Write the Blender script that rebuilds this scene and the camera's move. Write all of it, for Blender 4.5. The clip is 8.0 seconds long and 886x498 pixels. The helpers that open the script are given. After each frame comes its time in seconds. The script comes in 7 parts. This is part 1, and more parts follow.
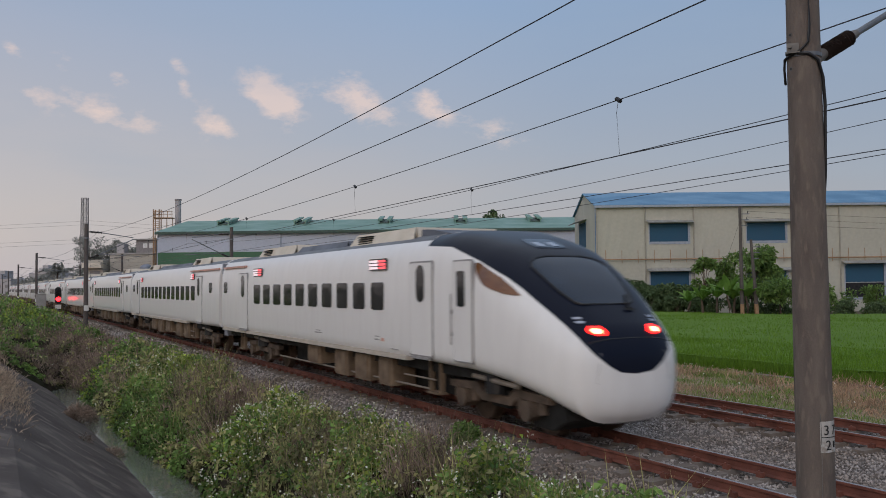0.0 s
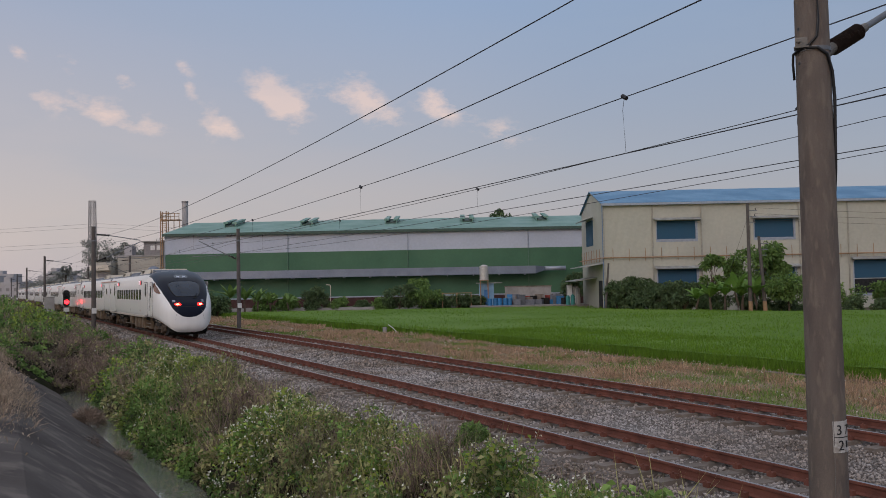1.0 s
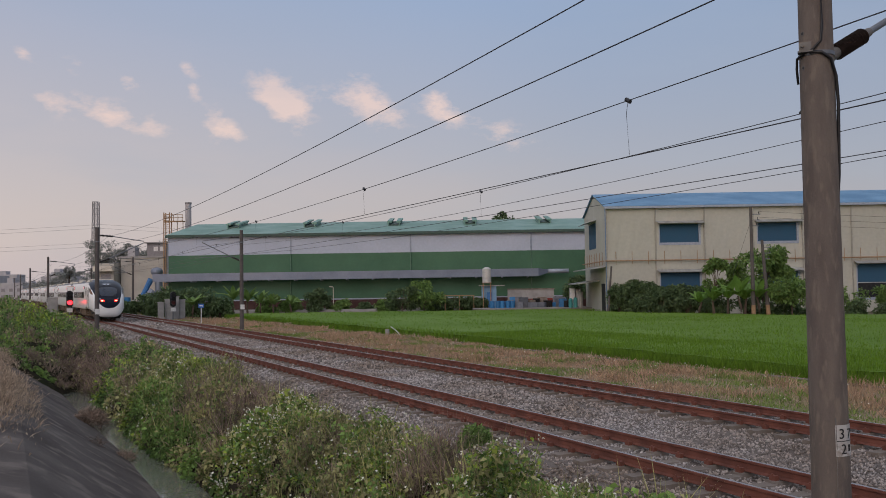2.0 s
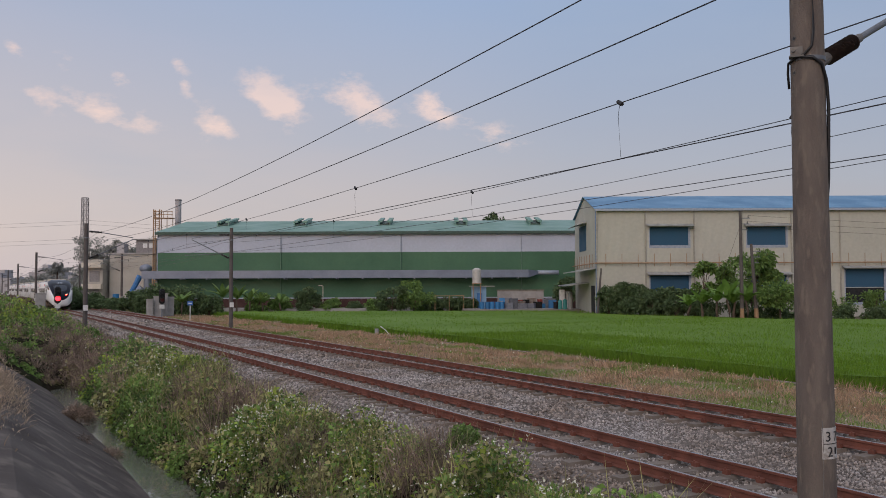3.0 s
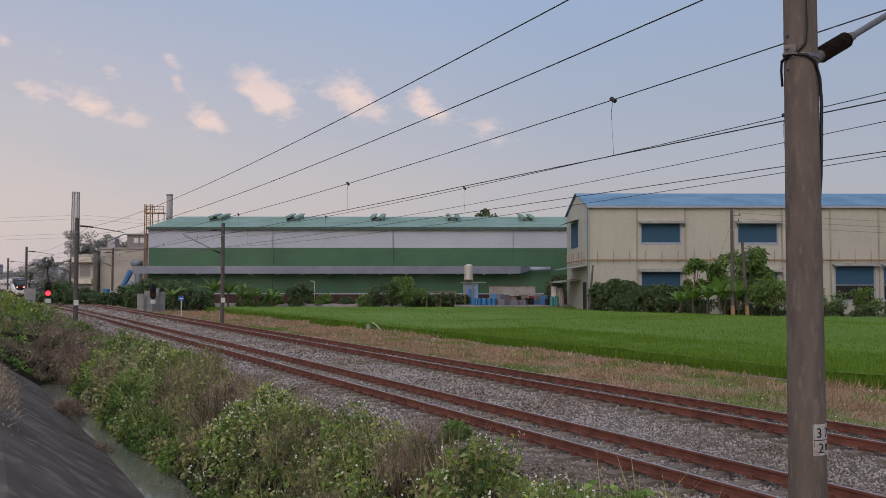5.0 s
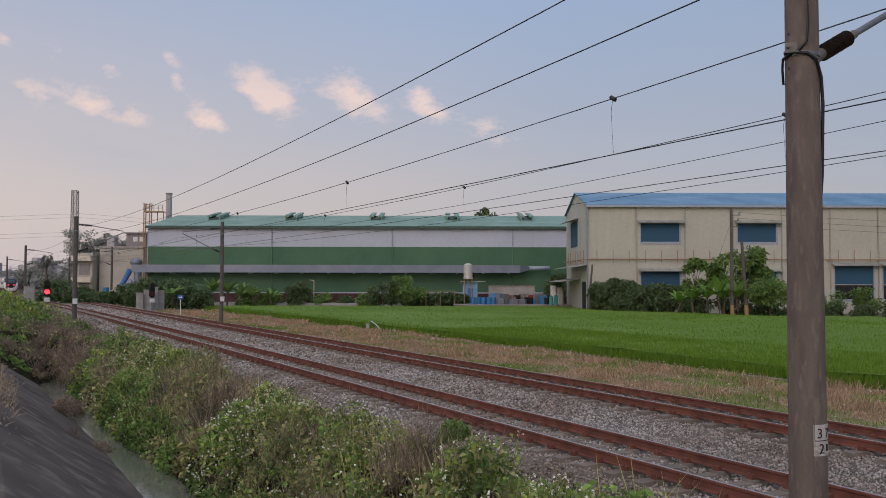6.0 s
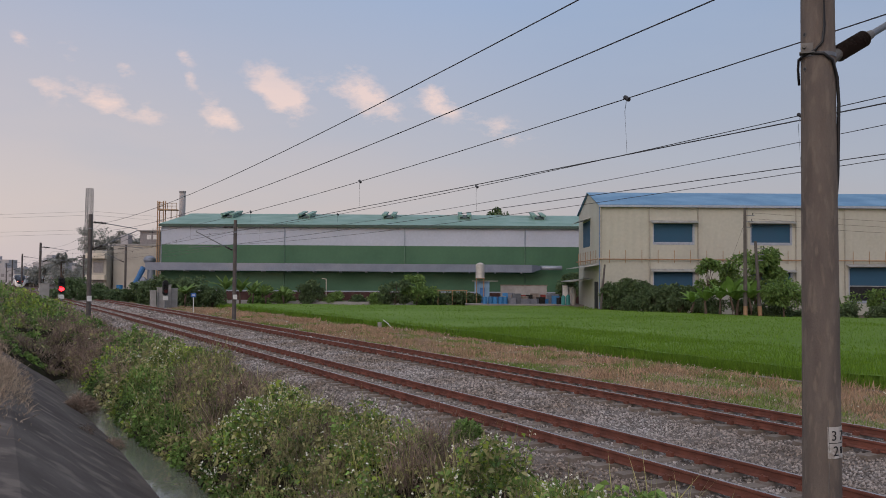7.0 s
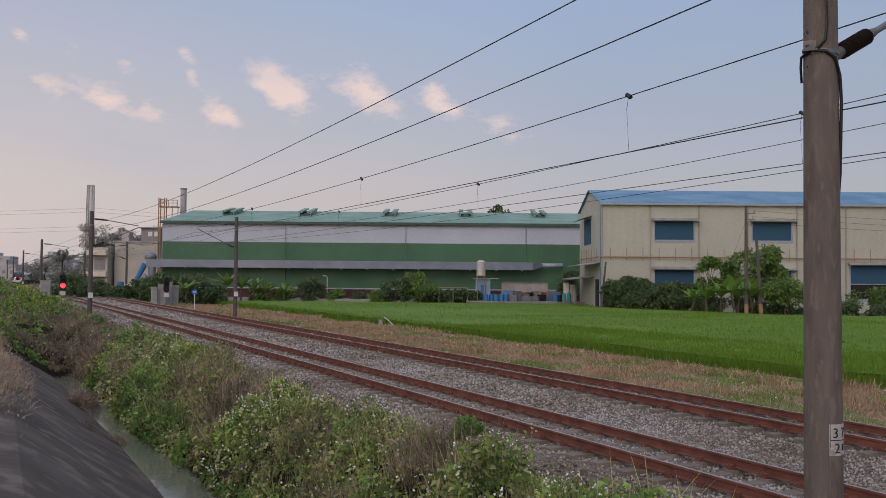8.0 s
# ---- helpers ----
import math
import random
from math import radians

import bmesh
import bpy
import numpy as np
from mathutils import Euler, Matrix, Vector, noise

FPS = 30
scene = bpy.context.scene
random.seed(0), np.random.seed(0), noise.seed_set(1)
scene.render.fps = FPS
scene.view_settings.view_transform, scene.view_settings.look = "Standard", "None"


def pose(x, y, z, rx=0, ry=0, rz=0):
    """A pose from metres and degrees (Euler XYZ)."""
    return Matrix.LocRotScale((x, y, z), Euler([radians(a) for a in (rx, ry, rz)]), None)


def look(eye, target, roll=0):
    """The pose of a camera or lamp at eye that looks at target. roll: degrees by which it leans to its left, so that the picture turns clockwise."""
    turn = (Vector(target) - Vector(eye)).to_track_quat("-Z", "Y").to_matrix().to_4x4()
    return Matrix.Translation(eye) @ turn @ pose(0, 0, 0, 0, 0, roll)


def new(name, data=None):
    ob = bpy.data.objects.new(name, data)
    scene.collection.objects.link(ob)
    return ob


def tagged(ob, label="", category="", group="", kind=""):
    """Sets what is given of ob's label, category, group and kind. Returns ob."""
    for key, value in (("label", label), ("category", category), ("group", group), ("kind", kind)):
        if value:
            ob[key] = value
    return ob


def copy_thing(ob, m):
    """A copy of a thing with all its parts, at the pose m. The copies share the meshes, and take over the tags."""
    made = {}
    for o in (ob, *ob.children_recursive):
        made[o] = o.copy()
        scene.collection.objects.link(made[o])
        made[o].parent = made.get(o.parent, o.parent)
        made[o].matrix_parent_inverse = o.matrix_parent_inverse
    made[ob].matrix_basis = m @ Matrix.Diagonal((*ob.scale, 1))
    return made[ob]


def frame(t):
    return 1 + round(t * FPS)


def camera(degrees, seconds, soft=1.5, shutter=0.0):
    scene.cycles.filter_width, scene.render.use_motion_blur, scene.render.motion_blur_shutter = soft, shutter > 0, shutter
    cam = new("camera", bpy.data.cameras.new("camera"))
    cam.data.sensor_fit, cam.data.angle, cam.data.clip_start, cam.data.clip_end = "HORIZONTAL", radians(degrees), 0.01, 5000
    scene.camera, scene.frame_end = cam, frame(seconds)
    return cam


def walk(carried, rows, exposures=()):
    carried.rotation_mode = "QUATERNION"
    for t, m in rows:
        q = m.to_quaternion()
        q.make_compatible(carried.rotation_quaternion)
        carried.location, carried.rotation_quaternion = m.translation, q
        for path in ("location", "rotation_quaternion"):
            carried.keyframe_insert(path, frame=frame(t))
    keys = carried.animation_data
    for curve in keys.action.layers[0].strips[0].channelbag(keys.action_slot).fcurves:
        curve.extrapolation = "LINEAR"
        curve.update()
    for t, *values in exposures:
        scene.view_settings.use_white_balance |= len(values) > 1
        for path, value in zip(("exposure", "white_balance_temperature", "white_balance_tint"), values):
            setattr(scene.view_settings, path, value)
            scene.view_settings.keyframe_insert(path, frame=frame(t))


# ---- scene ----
cam = camera(54.4, 8.0, 0.9, 0.12)
PATH = [
    (0, (0.011, -0.023, 2.456), (0.002, 1.975, 2.54), -0.6),
    (0.5, (0.027, 0.028, 2.464), (0.016, 2.026, 2.545), -1.2),
    (1, (0.024, 0.054, 2.468), (-0.001, 2.052, 2.551), -1.1),
    (1.5, (0.018, 0.04, 2.47), (-0.018, 2.038, 2.557), -1.0),
    (3, (0.009, 0.021, 2.46), (0.0, 2.019, 2.549), -0.2),
    (3.5, (0.004, 0.013, 2.46), (0.004, 2.011, 2.549), 0.0),
    (4, (0.004, 0.026, 2.457), (0.01, 2.024, 2.545), 0.1),
    (4.5, (-0.004, 0.014, 2.456), (0.005, 2.013, 2.539), 0.0),
    (6, (0.003, 0.067, 2.456), (0.014, 2.065, 2.534), 0.1),
    (6.5, (-0.005, 0.072, 2.463), (-0.019, 2.07, 2.539), 0.0),
    (7, (-0.007, 0.056, 2.459), (-0.024, 2.054, 2.535), 0.4),
    (7.5, (-0.013, 0.049, 2.458), (-0.031, 2.048, 2.53), 0.4),
    (8, (-0.019, 0.047, 2.455), (-0.038, 2.045, 2.525), 0.5),
]
walk(cam, [(t, look(eye, target, roll)) for t, eye, target, roll in PATH],
     exposures=[(0, 0.0, 6200, 5), (0.5, 0.0, 6260, 6), (1, 0.0, 6350, 8), (1.5, 0.0, 6450, 9), (2.6, 0.16, 6500, 10), (8, 0.16, 6500, 10)])

# ---- world and sun ----
def build_world():
    w = bpy.data.worlds.new("dusk_sky")
    scene.world = w
    w.use_nodes = True
    nt = w.node_tree
    nt.nodes.clear()
    N = lambda kind: nt.nodes.new(kind)
    L = nt.links.new

    def val(op, a, b=None, c=None, clamp=False):
        n = N("ShaderNodeMath")
        n.operation, n.use_clamp = op, clamp
        for i, s in enumerate((a, b, c)):
            if s is None:
                continue
            if isinstance(s, (int, float)):
                n.inputs[i].default_value = s
            else:
                L(s, n.inputs[i])
        return n.outputs[0]

    def mix(f, a, b):
        n = N("ShaderNodeMix")
        n.data_type = "RGBA"
        for i, s in ((0, f), (6, a), (7, b)):
            if isinstance(s, (int, float)):
                n.inputs[i].default_value = s
            elif isinstance(s, tuple):
                n.inputs[i].default_value = (*s, 1)
            else:
                L(s, n.inputs[i])
        return n.outputs[2]

    geo = N("ShaderNodeNewGeometry")
    tc = N("ShaderNodeTexCoord")
    sep = N("ShaderNodeSeparateXYZ")
    L(tc.outputs["Generated"], sep.inputs[0])
    x, y, z = sep.outputs
    ramp = N("ShaderNodeValToRGB")
    L(val("MULTIPLY", z, 1.6, clamp=True), ramp.inputs[0])
    el = ramp.color_ramp.elements
    el[1].position, el[1].color = 1.0, (*SKY_TOP, 1)
    el[0].position, el[0].color = 0.0, (*HORIZON, 1)
    for pos, c in ((0.13, HORIZON), (0.30, SKY_LOW), (0.60, SKY_MID)):
        el.new(pos).color = (*c, 1)
    # pinker towards the left of the view
    side = val("MULTIPLY", val("SUBTRACT", 0.15, x), 1.3, clamp=True)
    low = val("SUBTRACT", 1.0, val("MULTIPLY", z, 2.2), clamp=True)
    col = mix(val("MULTIPLY", val("MULTIPLY", side, low), 1.0, clamp=True), ramp.outputs[0], PINK)
    # afterglow behind the camera, where the sun has gone down
    back = val("POWER", val("MULTIPLY", val("ADD", val("MULTIPLY", y, -1.0), 0.25), 0.85, clamp=True), 1.3)
    col = mix(val("MULTIPLY", back, low, clamp=True), col, GLOW)
    # greyer and deeper to the right, under thin high cloud
    col = mix(val("MULTIPLY", x, 0.95, clamp=True), col, DEEP)
    # broken cloud
    no = N("ShaderNodeTexNoise")
    mp = N("ShaderNodeMapping")
    L(tc.outputs["Generated"], mp.inputs[0])
    mp.inputs["Scale"].default_value = (1, 1, 2.0)
    mp.inputs["Rotation"].default_value = (0, 0.35, 0)
    L(mp.outputs[0], no.inputs["Vector"])
    no.inputs["Scale"].default_value, no.inputs["Detail"].default_value, no.inputs["Roughness"].default_value = 34, 9, 0.66
    total = None
    for az, alt, rx, rz, strong in PUFFS:
        cx, cz = math.tan(radians(az)), math.tan(radians(alt))
        # tangent-plane distance round each puff
        rx, rz = rx * 1.1, rz * 1.12
        dx = val("SUBTRACT", val("DIVIDE", x, val("MAXIMUM", y, 0.05)), cx)
        dz = val("SUBTRACT", val("DIVIDE", z, val("MAXIMUM", y, 0.05)), cz)
        dz = val("ADD", dz, val("MULTIPLY", dx, 0.35))
        d = val("ADD", val("POWER", val("DIVIDE", val("ABSOLUTE", dx), rx), 2.0), val("POWER", val("DIVIDE", val("ABSOLUTE", dz), rz), 2.0))
        g = val("MULTIPLY", val("POWER", 2.718, val("MULTIPLY", d, -1.0)), strong)
        total = g if total is None else val("ADD", total, g)
    puff = val("MULTIPLY", val("SUBTRACT", val("ADD", val("MULTIPLY", total, 0.52), val("MULTIPLY", no.outputs[0], 1.35)), 0.88), 2.3, clamp=True)
    puff = val("MULTIPLY", puff, val("MULTIPLY", total, 1.6, clamp=True), clamp=True)
    col = mix(val("MULTIPLY", puff, 0.72), col, CLOUD)
    veil = N("ShaderNodeTexNoise")
    mp2 = N("ShaderNodeMapping")
    L(tc.outputs["Generated"], mp2.inputs[0])
    mp2.inputs["Scale"].default_value = (1, 1, 4.0)
    L(mp2.outputs[0], veil.inputs["Vector"])
    veil.inputs["Scale"].default_value, veil.inputs["Detail"].default_value = 4.0, 5
    col = mix(val("MULTIPLY", val("SUBTRACT", veil.outputs[0], 0.45), 1.1, clamp=True), col, VEIL)
    sky = N("ShaderNodeTexSky")
    sky.sky_type, sky.sun_disc = "NISHITA", False
    sky.sun_elevation, sky.sun_rotation = radians(SUN_ALT), radians(SUN_AZ)
    bg = N("ShaderNodeBackground")
    L(col, bg.inputs[0])
    bg.inputs[1].default_value = SKY_STRENGTH
    bg2 = N("ShaderNodeBackground")
    L(sky.outputs[0], bg2.inputs[0])
    bg2.inputs[1].default_value = 0.03
    add = N("ShaderNodeAddShader")
    L(bg.outputs[0], add.inputs[0])
    L(bg2.outputs[0], add.inputs[1])
    out = N("ShaderNodeOutputWorld")
    L(add.outputs[0], out.inputs[0])


HORIZON, SKY_LOW = (0.41, 0.375, 0.425), (0.335, 0.362, 0.475)
SKY_MID, SKY_TOP = (0.245, 0.36, 0.575), (0.66, 0.67, 0.74)
DEEP = (0.235, 0.285, 0.41)
PINK, GLOW, CLOUD, VEIL = (0.615, 0.525, 0.525), (0.88, 0.75, 0.70), (0.86, 0.62, 0.55), (0.33, 0.38, 0.50)
SKY_STRENGTH, SUN_ALT, SUN_AZ = 0.92, 3.0, 205.0
PUFFS = [(-12.1, 13.0, 0.026, 0.022, 1.25), (-10.8, 11.9, 0.022, 0.020, 1.1), (-6.3, 12.6, 0.020, 0.026, 1.05), (-4.6, 11.5, 0.024, 0.018, 0.9),
         (-0.9, 11.9, 0.023, 0.018, 1.1), (-15.6, 11.1, 0.017, 0.017, 1.0), (-14.2, 10.2, 0.018, 0.010, 0.75), (3.4, 10.0, 0.034, 0.016, 0.75),
         (-21.0, 14.0, 0.014, 0.012, 0.85), (-17.0, 13.2, 0.009, 0.010, 0.95), (-17.4, 14.7, 0.013, 0.010, 0.75), (-25.6, 12.7, 0.024, 0.012, 0.85), (-23.2, 12.2, 0.026, 0.014, 0.8),
         (-21.5, 11.6, 0.022, 0.016, 0.75), (-27.0, 15.8, 0.016, 0.008, 0.8), (-19.4, 10.9, 0.022, 0.014, 0.65), (-8.5, 12.9, 0.02, 0.012, 0.6), (-24.0, 14.9, 0.02, 0.010, 0.55)]
build_world()

sun_data = bpy.data.lights.new("sun", "SUN")
sun_data.energy, sun_data.angle, sun_data.color = 0.78, radians(35), (1.0, 0.86, 0.80)
sun = new("sun", sun_data)
sun.matrix_world = look((-20, -60, 34), (0, 0, 0))
scene.view_settings.exposure = 0.0


# ---- materials ----
def mat(name, color, rough=0.7, metal=0.0, color2=None, scale=4.0, fine=60.0, bump=0.15, color3=None, island=0.0, spec=0.5, rand=0.0, stretch=None, wave=None, emit=None):
    """A procedural surface: broad stains, fine grain and relief."""
    m = bpy.data.materials.new(name)
    m.use_nodes = True
    nt = m.node_tree
    p = nt.nodes["Principled BSDF"]
    p.inputs["Roughness"].default_value, p.inputs["Metallic"].default_value = rough, metal
    p.inputs["Specular IOR Level"].default_value = spec
    if emit:
        p.inputs["Emission Color"].default_value, p.inputs["Emission Strength"].default_value = (*emit[:3], 1), emit[3]
    L = nt.links.new
    tc = nt.nodes.new("ShaderNodeTexCoord")
    vec = tc.outputs["Object"]
    if stretch:
        mp = nt.nodes.new("ShaderNodeMapping")
        mp.inputs["Scale"].default_value = stretch
        L(vec, mp.inputs[0])
        vec = mp.outputs[0]

    def noise_tex(s, d):
        n = nt.nodes.new("ShaderNodeTexNoise")
        n.inputs["Scale"].default_value, n.inputs["Detail"].default_value = s, d
        L(vec, n.inputs["Vector"])
        return n.outputs[0]

    def mixed(f, a, b):
        n = nt.nodes.new("ShaderNodeMix")
        n.data_type = "RGBA"
        for i, s in ((0, f), (6, a), (7, b)):
            if isinstance(s, tuple):
                n.inputs[i].default_value = (*s, 1)
            elif isinstance(s, float):
                n.inputs[i].default_value = s
            else:
                L(s, n.inputs[i])
        return n.outputs[2]

    def spread(f, lo, hi):
        n = nt.nodes.new("ShaderNodeMapRange")
        n.inputs[1].default_value, n.inputs[2].default_value = lo, hi
        L(f, n.inputs[0])
        return n.outputs[0]

    color2 = color2 or tuple(c * 0.82 for c in color)
    big = spread(noise_tex(scale, 5), 0.35, 0.65)
    col = mixed(big, color, color2)
    grain = noise_tex(fine, 4)
    if color3:
        col = mixed(spread(noise_tex(scale * 3.1, 6), 0.52, 0.66), col, color3)
    if island or rand:
        src = nt.nodes.new("ShaderNodeNewGeometry").outputs["Random Per Island"] if island else nt.nodes.new("ShaderNodeObjectInfo").outputs["Random"]
        hsv = nt.nodes.new("ShaderNodeHueSaturation")
        k = island or rand
        r = nt.nodes.new("ShaderNodeMapRange")
        r.inputs[3].default_value, r.inputs[4].default_value = 1 - k, 1 + k
        L(src, r.inputs[0])
        L(r.outputs[0], hsv.inputs["Value"])
        L(col, hsv.inputs["Color"])
        col = hsv.outputs[0]
    g = nt.nodes.new("ShaderNodeMapRange")
    g.inputs[3].default_value, g.inputs[4].default_value = 0.86, 1.12
    L(grain, g.inputs[0])
    mul = nt.nodes.new("ShaderNodeMix")
    mul.data_type, mul.blend_type = "RGBA", "MULTIPLY"
    mul.inputs[0].default_value = 1.0
    L(col, mul.inputs[6])
    L(g.outputs[0], mul.inputs[7])
    L(mul.outputs[2], p.inputs["Base Color"])
    rr = nt.nodes.new("ShaderNodeMapRange")
    rr.inputs[3].default_value, rr.inputs[4].default_value = max(rough - 0.1, 0.02), min(rough + 0.1, 1)
    L(big, rr.inputs[0])
    L(rr.outputs[0], p.inputs["Roughness"])
    if bump or wave:
        b = nt.nodes.new("ShaderNodeBump")
        b.inputs["Strength"].default_value, b.inputs["Distance"].default_value = bump or 0.3, 0.02
        h = grain
        if wave:
            wv = nt.nodes.new("ShaderNodeTexWave")
            wv.inputs["Scale"].default_value = wave
            L(tc.outputs["Object"], wv.inputs[0])
            h = wv.outputs["Fac"]
            b.inputs["Distance"].default_value = 0.06
        L(h, b.inputs["Height"])
        L(b.outputs[0], p.inputs["Normal"])
    return m


M = {}
M["soil"] = mat("soil", (0.16, 0.12, 0.085), 0.95, color2=(0.10, 0.085, 0.055), color3=(0.07, 0.09, 0.03), scale=0.6, fine=18, bump=0.5)
M["verge"] = mat("verge", (0.34, 0.25, 0.165), 0.95, color2=(0.22, 0.18, 0.10), color3=(0.12, 0.14, 0.05), scale=0.35, fine=14, bump=0.6)
M["paddy"] = mat("paddy", (0.122, 0.212, 0.020), 0.8, color2=(0.098, 0.180, 0.018), scale=0.07, fine=9, bump=0.7, spec=0.2)
M["ballast"] = mat("ballast", (0.17, 0.145, 0.13), 0.95, color2=(0.11, 0.085, 0.07), scale=0.5, fine=22, bump=1.0)
M["stone"] = mat("stone", (0.36, 0.325, 0.31), 0.92, color2=(0.24, 0.19, 0.155), scale=0.45, fine=40, bump=0.3, island=0.6)
M["rust"] = mat("rust", (0.185, 0.062, 0.040), 0.9, color2=(0.115, 0.042, 0.030), scale=3, fine=70, bump=0.35)
M["railhead"] = mat("railhead", (0.40, 0.36, 0.36), 0.33, 0.9, scale=2, fine=120, bump=0.05)
M["sleeper"] = mat("sleeper", (0.24, 0.205, 0.18), 0.92, color2=(0.15, 0.115, 0.09), scale=2.5, fine=50, bump=0.4, rand=0.15)
M["revetment"] = mat("revetment", (0.125, 0.106, 0.097), 0.95, color2=(0.080, 0.068, 0.063), color3=(0.175, 0.148, 0.132), scale=0.55, fine=34, bump=0.6, spec=0.15)
M["water"] = mat("water", (0.17, 0.175, 0.145), 0.07, color2=(0.135, 0.145, 0.115), scale=0.7, fine=5.0, bump=0.12, spec=0.6)
M["pole_concrete"] = mat("pole_concrete", (0.178, 0.148, 0.128), 0.92, color2=(0.128, 0.106, 0.095), color3=(0.200, 0.165, 0.138), scale=5.0, fine=130, bump=0.5, stretch=(1.6, 1.6, 0.4), spec=0.25)
M["mast_concrete"] = mat("mast_concrete", (0.11, 0.095, 0.09), 0.9, scale=2, fine=40)
M["steel"] = mat("steel", (0.22, 0.23, 0.25), 0.5, 0.7, scale=3, fine=60, bump=0.08)
M["wire"] = mat("wire", (0.035, 0.035, 0.04), 0.55, 0.3, bump=0.0)
M["insulator"] = mat("insulator", (0.03, 0.022, 0.02), 0.3, scale=5, bump=0.05)
M["cream"] = mat("cream_cladding", (0.47, 0.455, 0.39), 0.6, color2=(0.43, 0.415, 0.355), scale=0.25, fine=3, bump=0.25, wave=2.4)
M["cream_trim"] = mat("cream_trim", (0.38, 0.36, 0.31), 0.6)
M["blue_roof"] = mat("blue_roof", (0.10, 0.25, 0.42), 0.5, color2=(0.085, 0.21, 0.36), scale=0.3, fine=3, wave=2.0)
M["blue_trim"] = mat("blue_trim", (0.09, 0.20, 0.42), 0.5)
M["blind"] = mat("blue_blind", (0.02, 0.075, 0.14), 0.75, color2=(0.026, 0.088, 0.155), scale=0.8, fine=12, bump=0.2)
M["frame"] = mat("window_frame", (0.36, 0.40, 0.48), 0.5, 0.2)
M["awning"] = mat("awning_sheet", (0.42, 0.43, 0.43), 0.5, 0.3, color2=(0.30, 0.29, 0.28), scale=1.2)
# black of panels that stand for the shade inside openings
M["dark"] = mat("unlit_black", (0.012, 0.012, 0.014), 0.8, bump=0.0)
M["gb_white"] = mat("pale_cladding", (0.46, 0.49, 0.58), 0.55, color2=(0.42, 0.45, 0.53), scale=0.2, fine=3, wave=2.6)
M["gb_green"] = mat("green_cladding", (0.045, 0.135, 0.068), 0.55, color2=(0.040, 0.115, 0.060), scale=0.2, fine=3, wave=2.6)
M["gb_roof"] = mat("green_roof", (0.16, 0.29, 0.23), 0.5, color2=(0.14, 0.255, 0.205), scale=0.25, fine=3, wave=2.0)
M["green_pipe"] = mat("green_pipe", (0.10, 0.19, 0.125), 0.6, scale=2.0)
M["vent_dark"] = mat("vent_dark", (0.05, 0.09, 0.07), 0.6)
M["duct"] = mat("duct_sheet", (0.20, 0.23, 0.30), 0.45, 0.4, color2=(0.17, 0.195, 0.255), scale=0.5, fine=6)
M["brick"] = mat("brick_base", (0.075, 0.034, 0.030), 0.9, scale=1.5, fine=20, bump=0.4)
M["grey_paint"] = mat("grey_paint", (0.36, 0.345, 0.335), 0.8, color2=(0.28, 0.265, 0.255), scale=1.2, fine=30)
M["pale_wall"] = mat("pale_wall", (0.46, 0.43, 0.38), 0.85, color2=(0.38, 0.35, 0.31), scale=0.4, fine=8)
M["white_paint"] = mat("white_paint", (0.72, 0.71, 0.70), 0.5, scale=3, fine=40, bump=0.05)
M["black_paint"] = mat("black_paint", (0.012, 0.012, 0.014), 0.5, bump=0.03)
# bluish grey with the haze of distance put into the colour
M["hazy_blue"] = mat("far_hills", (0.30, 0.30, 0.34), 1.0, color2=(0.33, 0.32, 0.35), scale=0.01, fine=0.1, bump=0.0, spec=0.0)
M["orange_steel"] = mat("orange_steel", (0.36, 0.22, 0.12), 0.7)
M["sign_blue"] = mat("sign_blue", (0.03, 0.13, 0.42), 0.5)
M["tarp_blue"] = mat("tarp_blue", (0.06, 0.20, 0.48), 0.6)
M["red_glow"] = mat("red_lamp", (0.5, 0.02, 0.02), 0.4, bump=0.0, emit=(1.0, 0.012, 0.018, 9.0))
M["dim_red"] = mat("dim_red_lamp", (0.10, 0.012, 0.012), 0.4, bump=0.0)


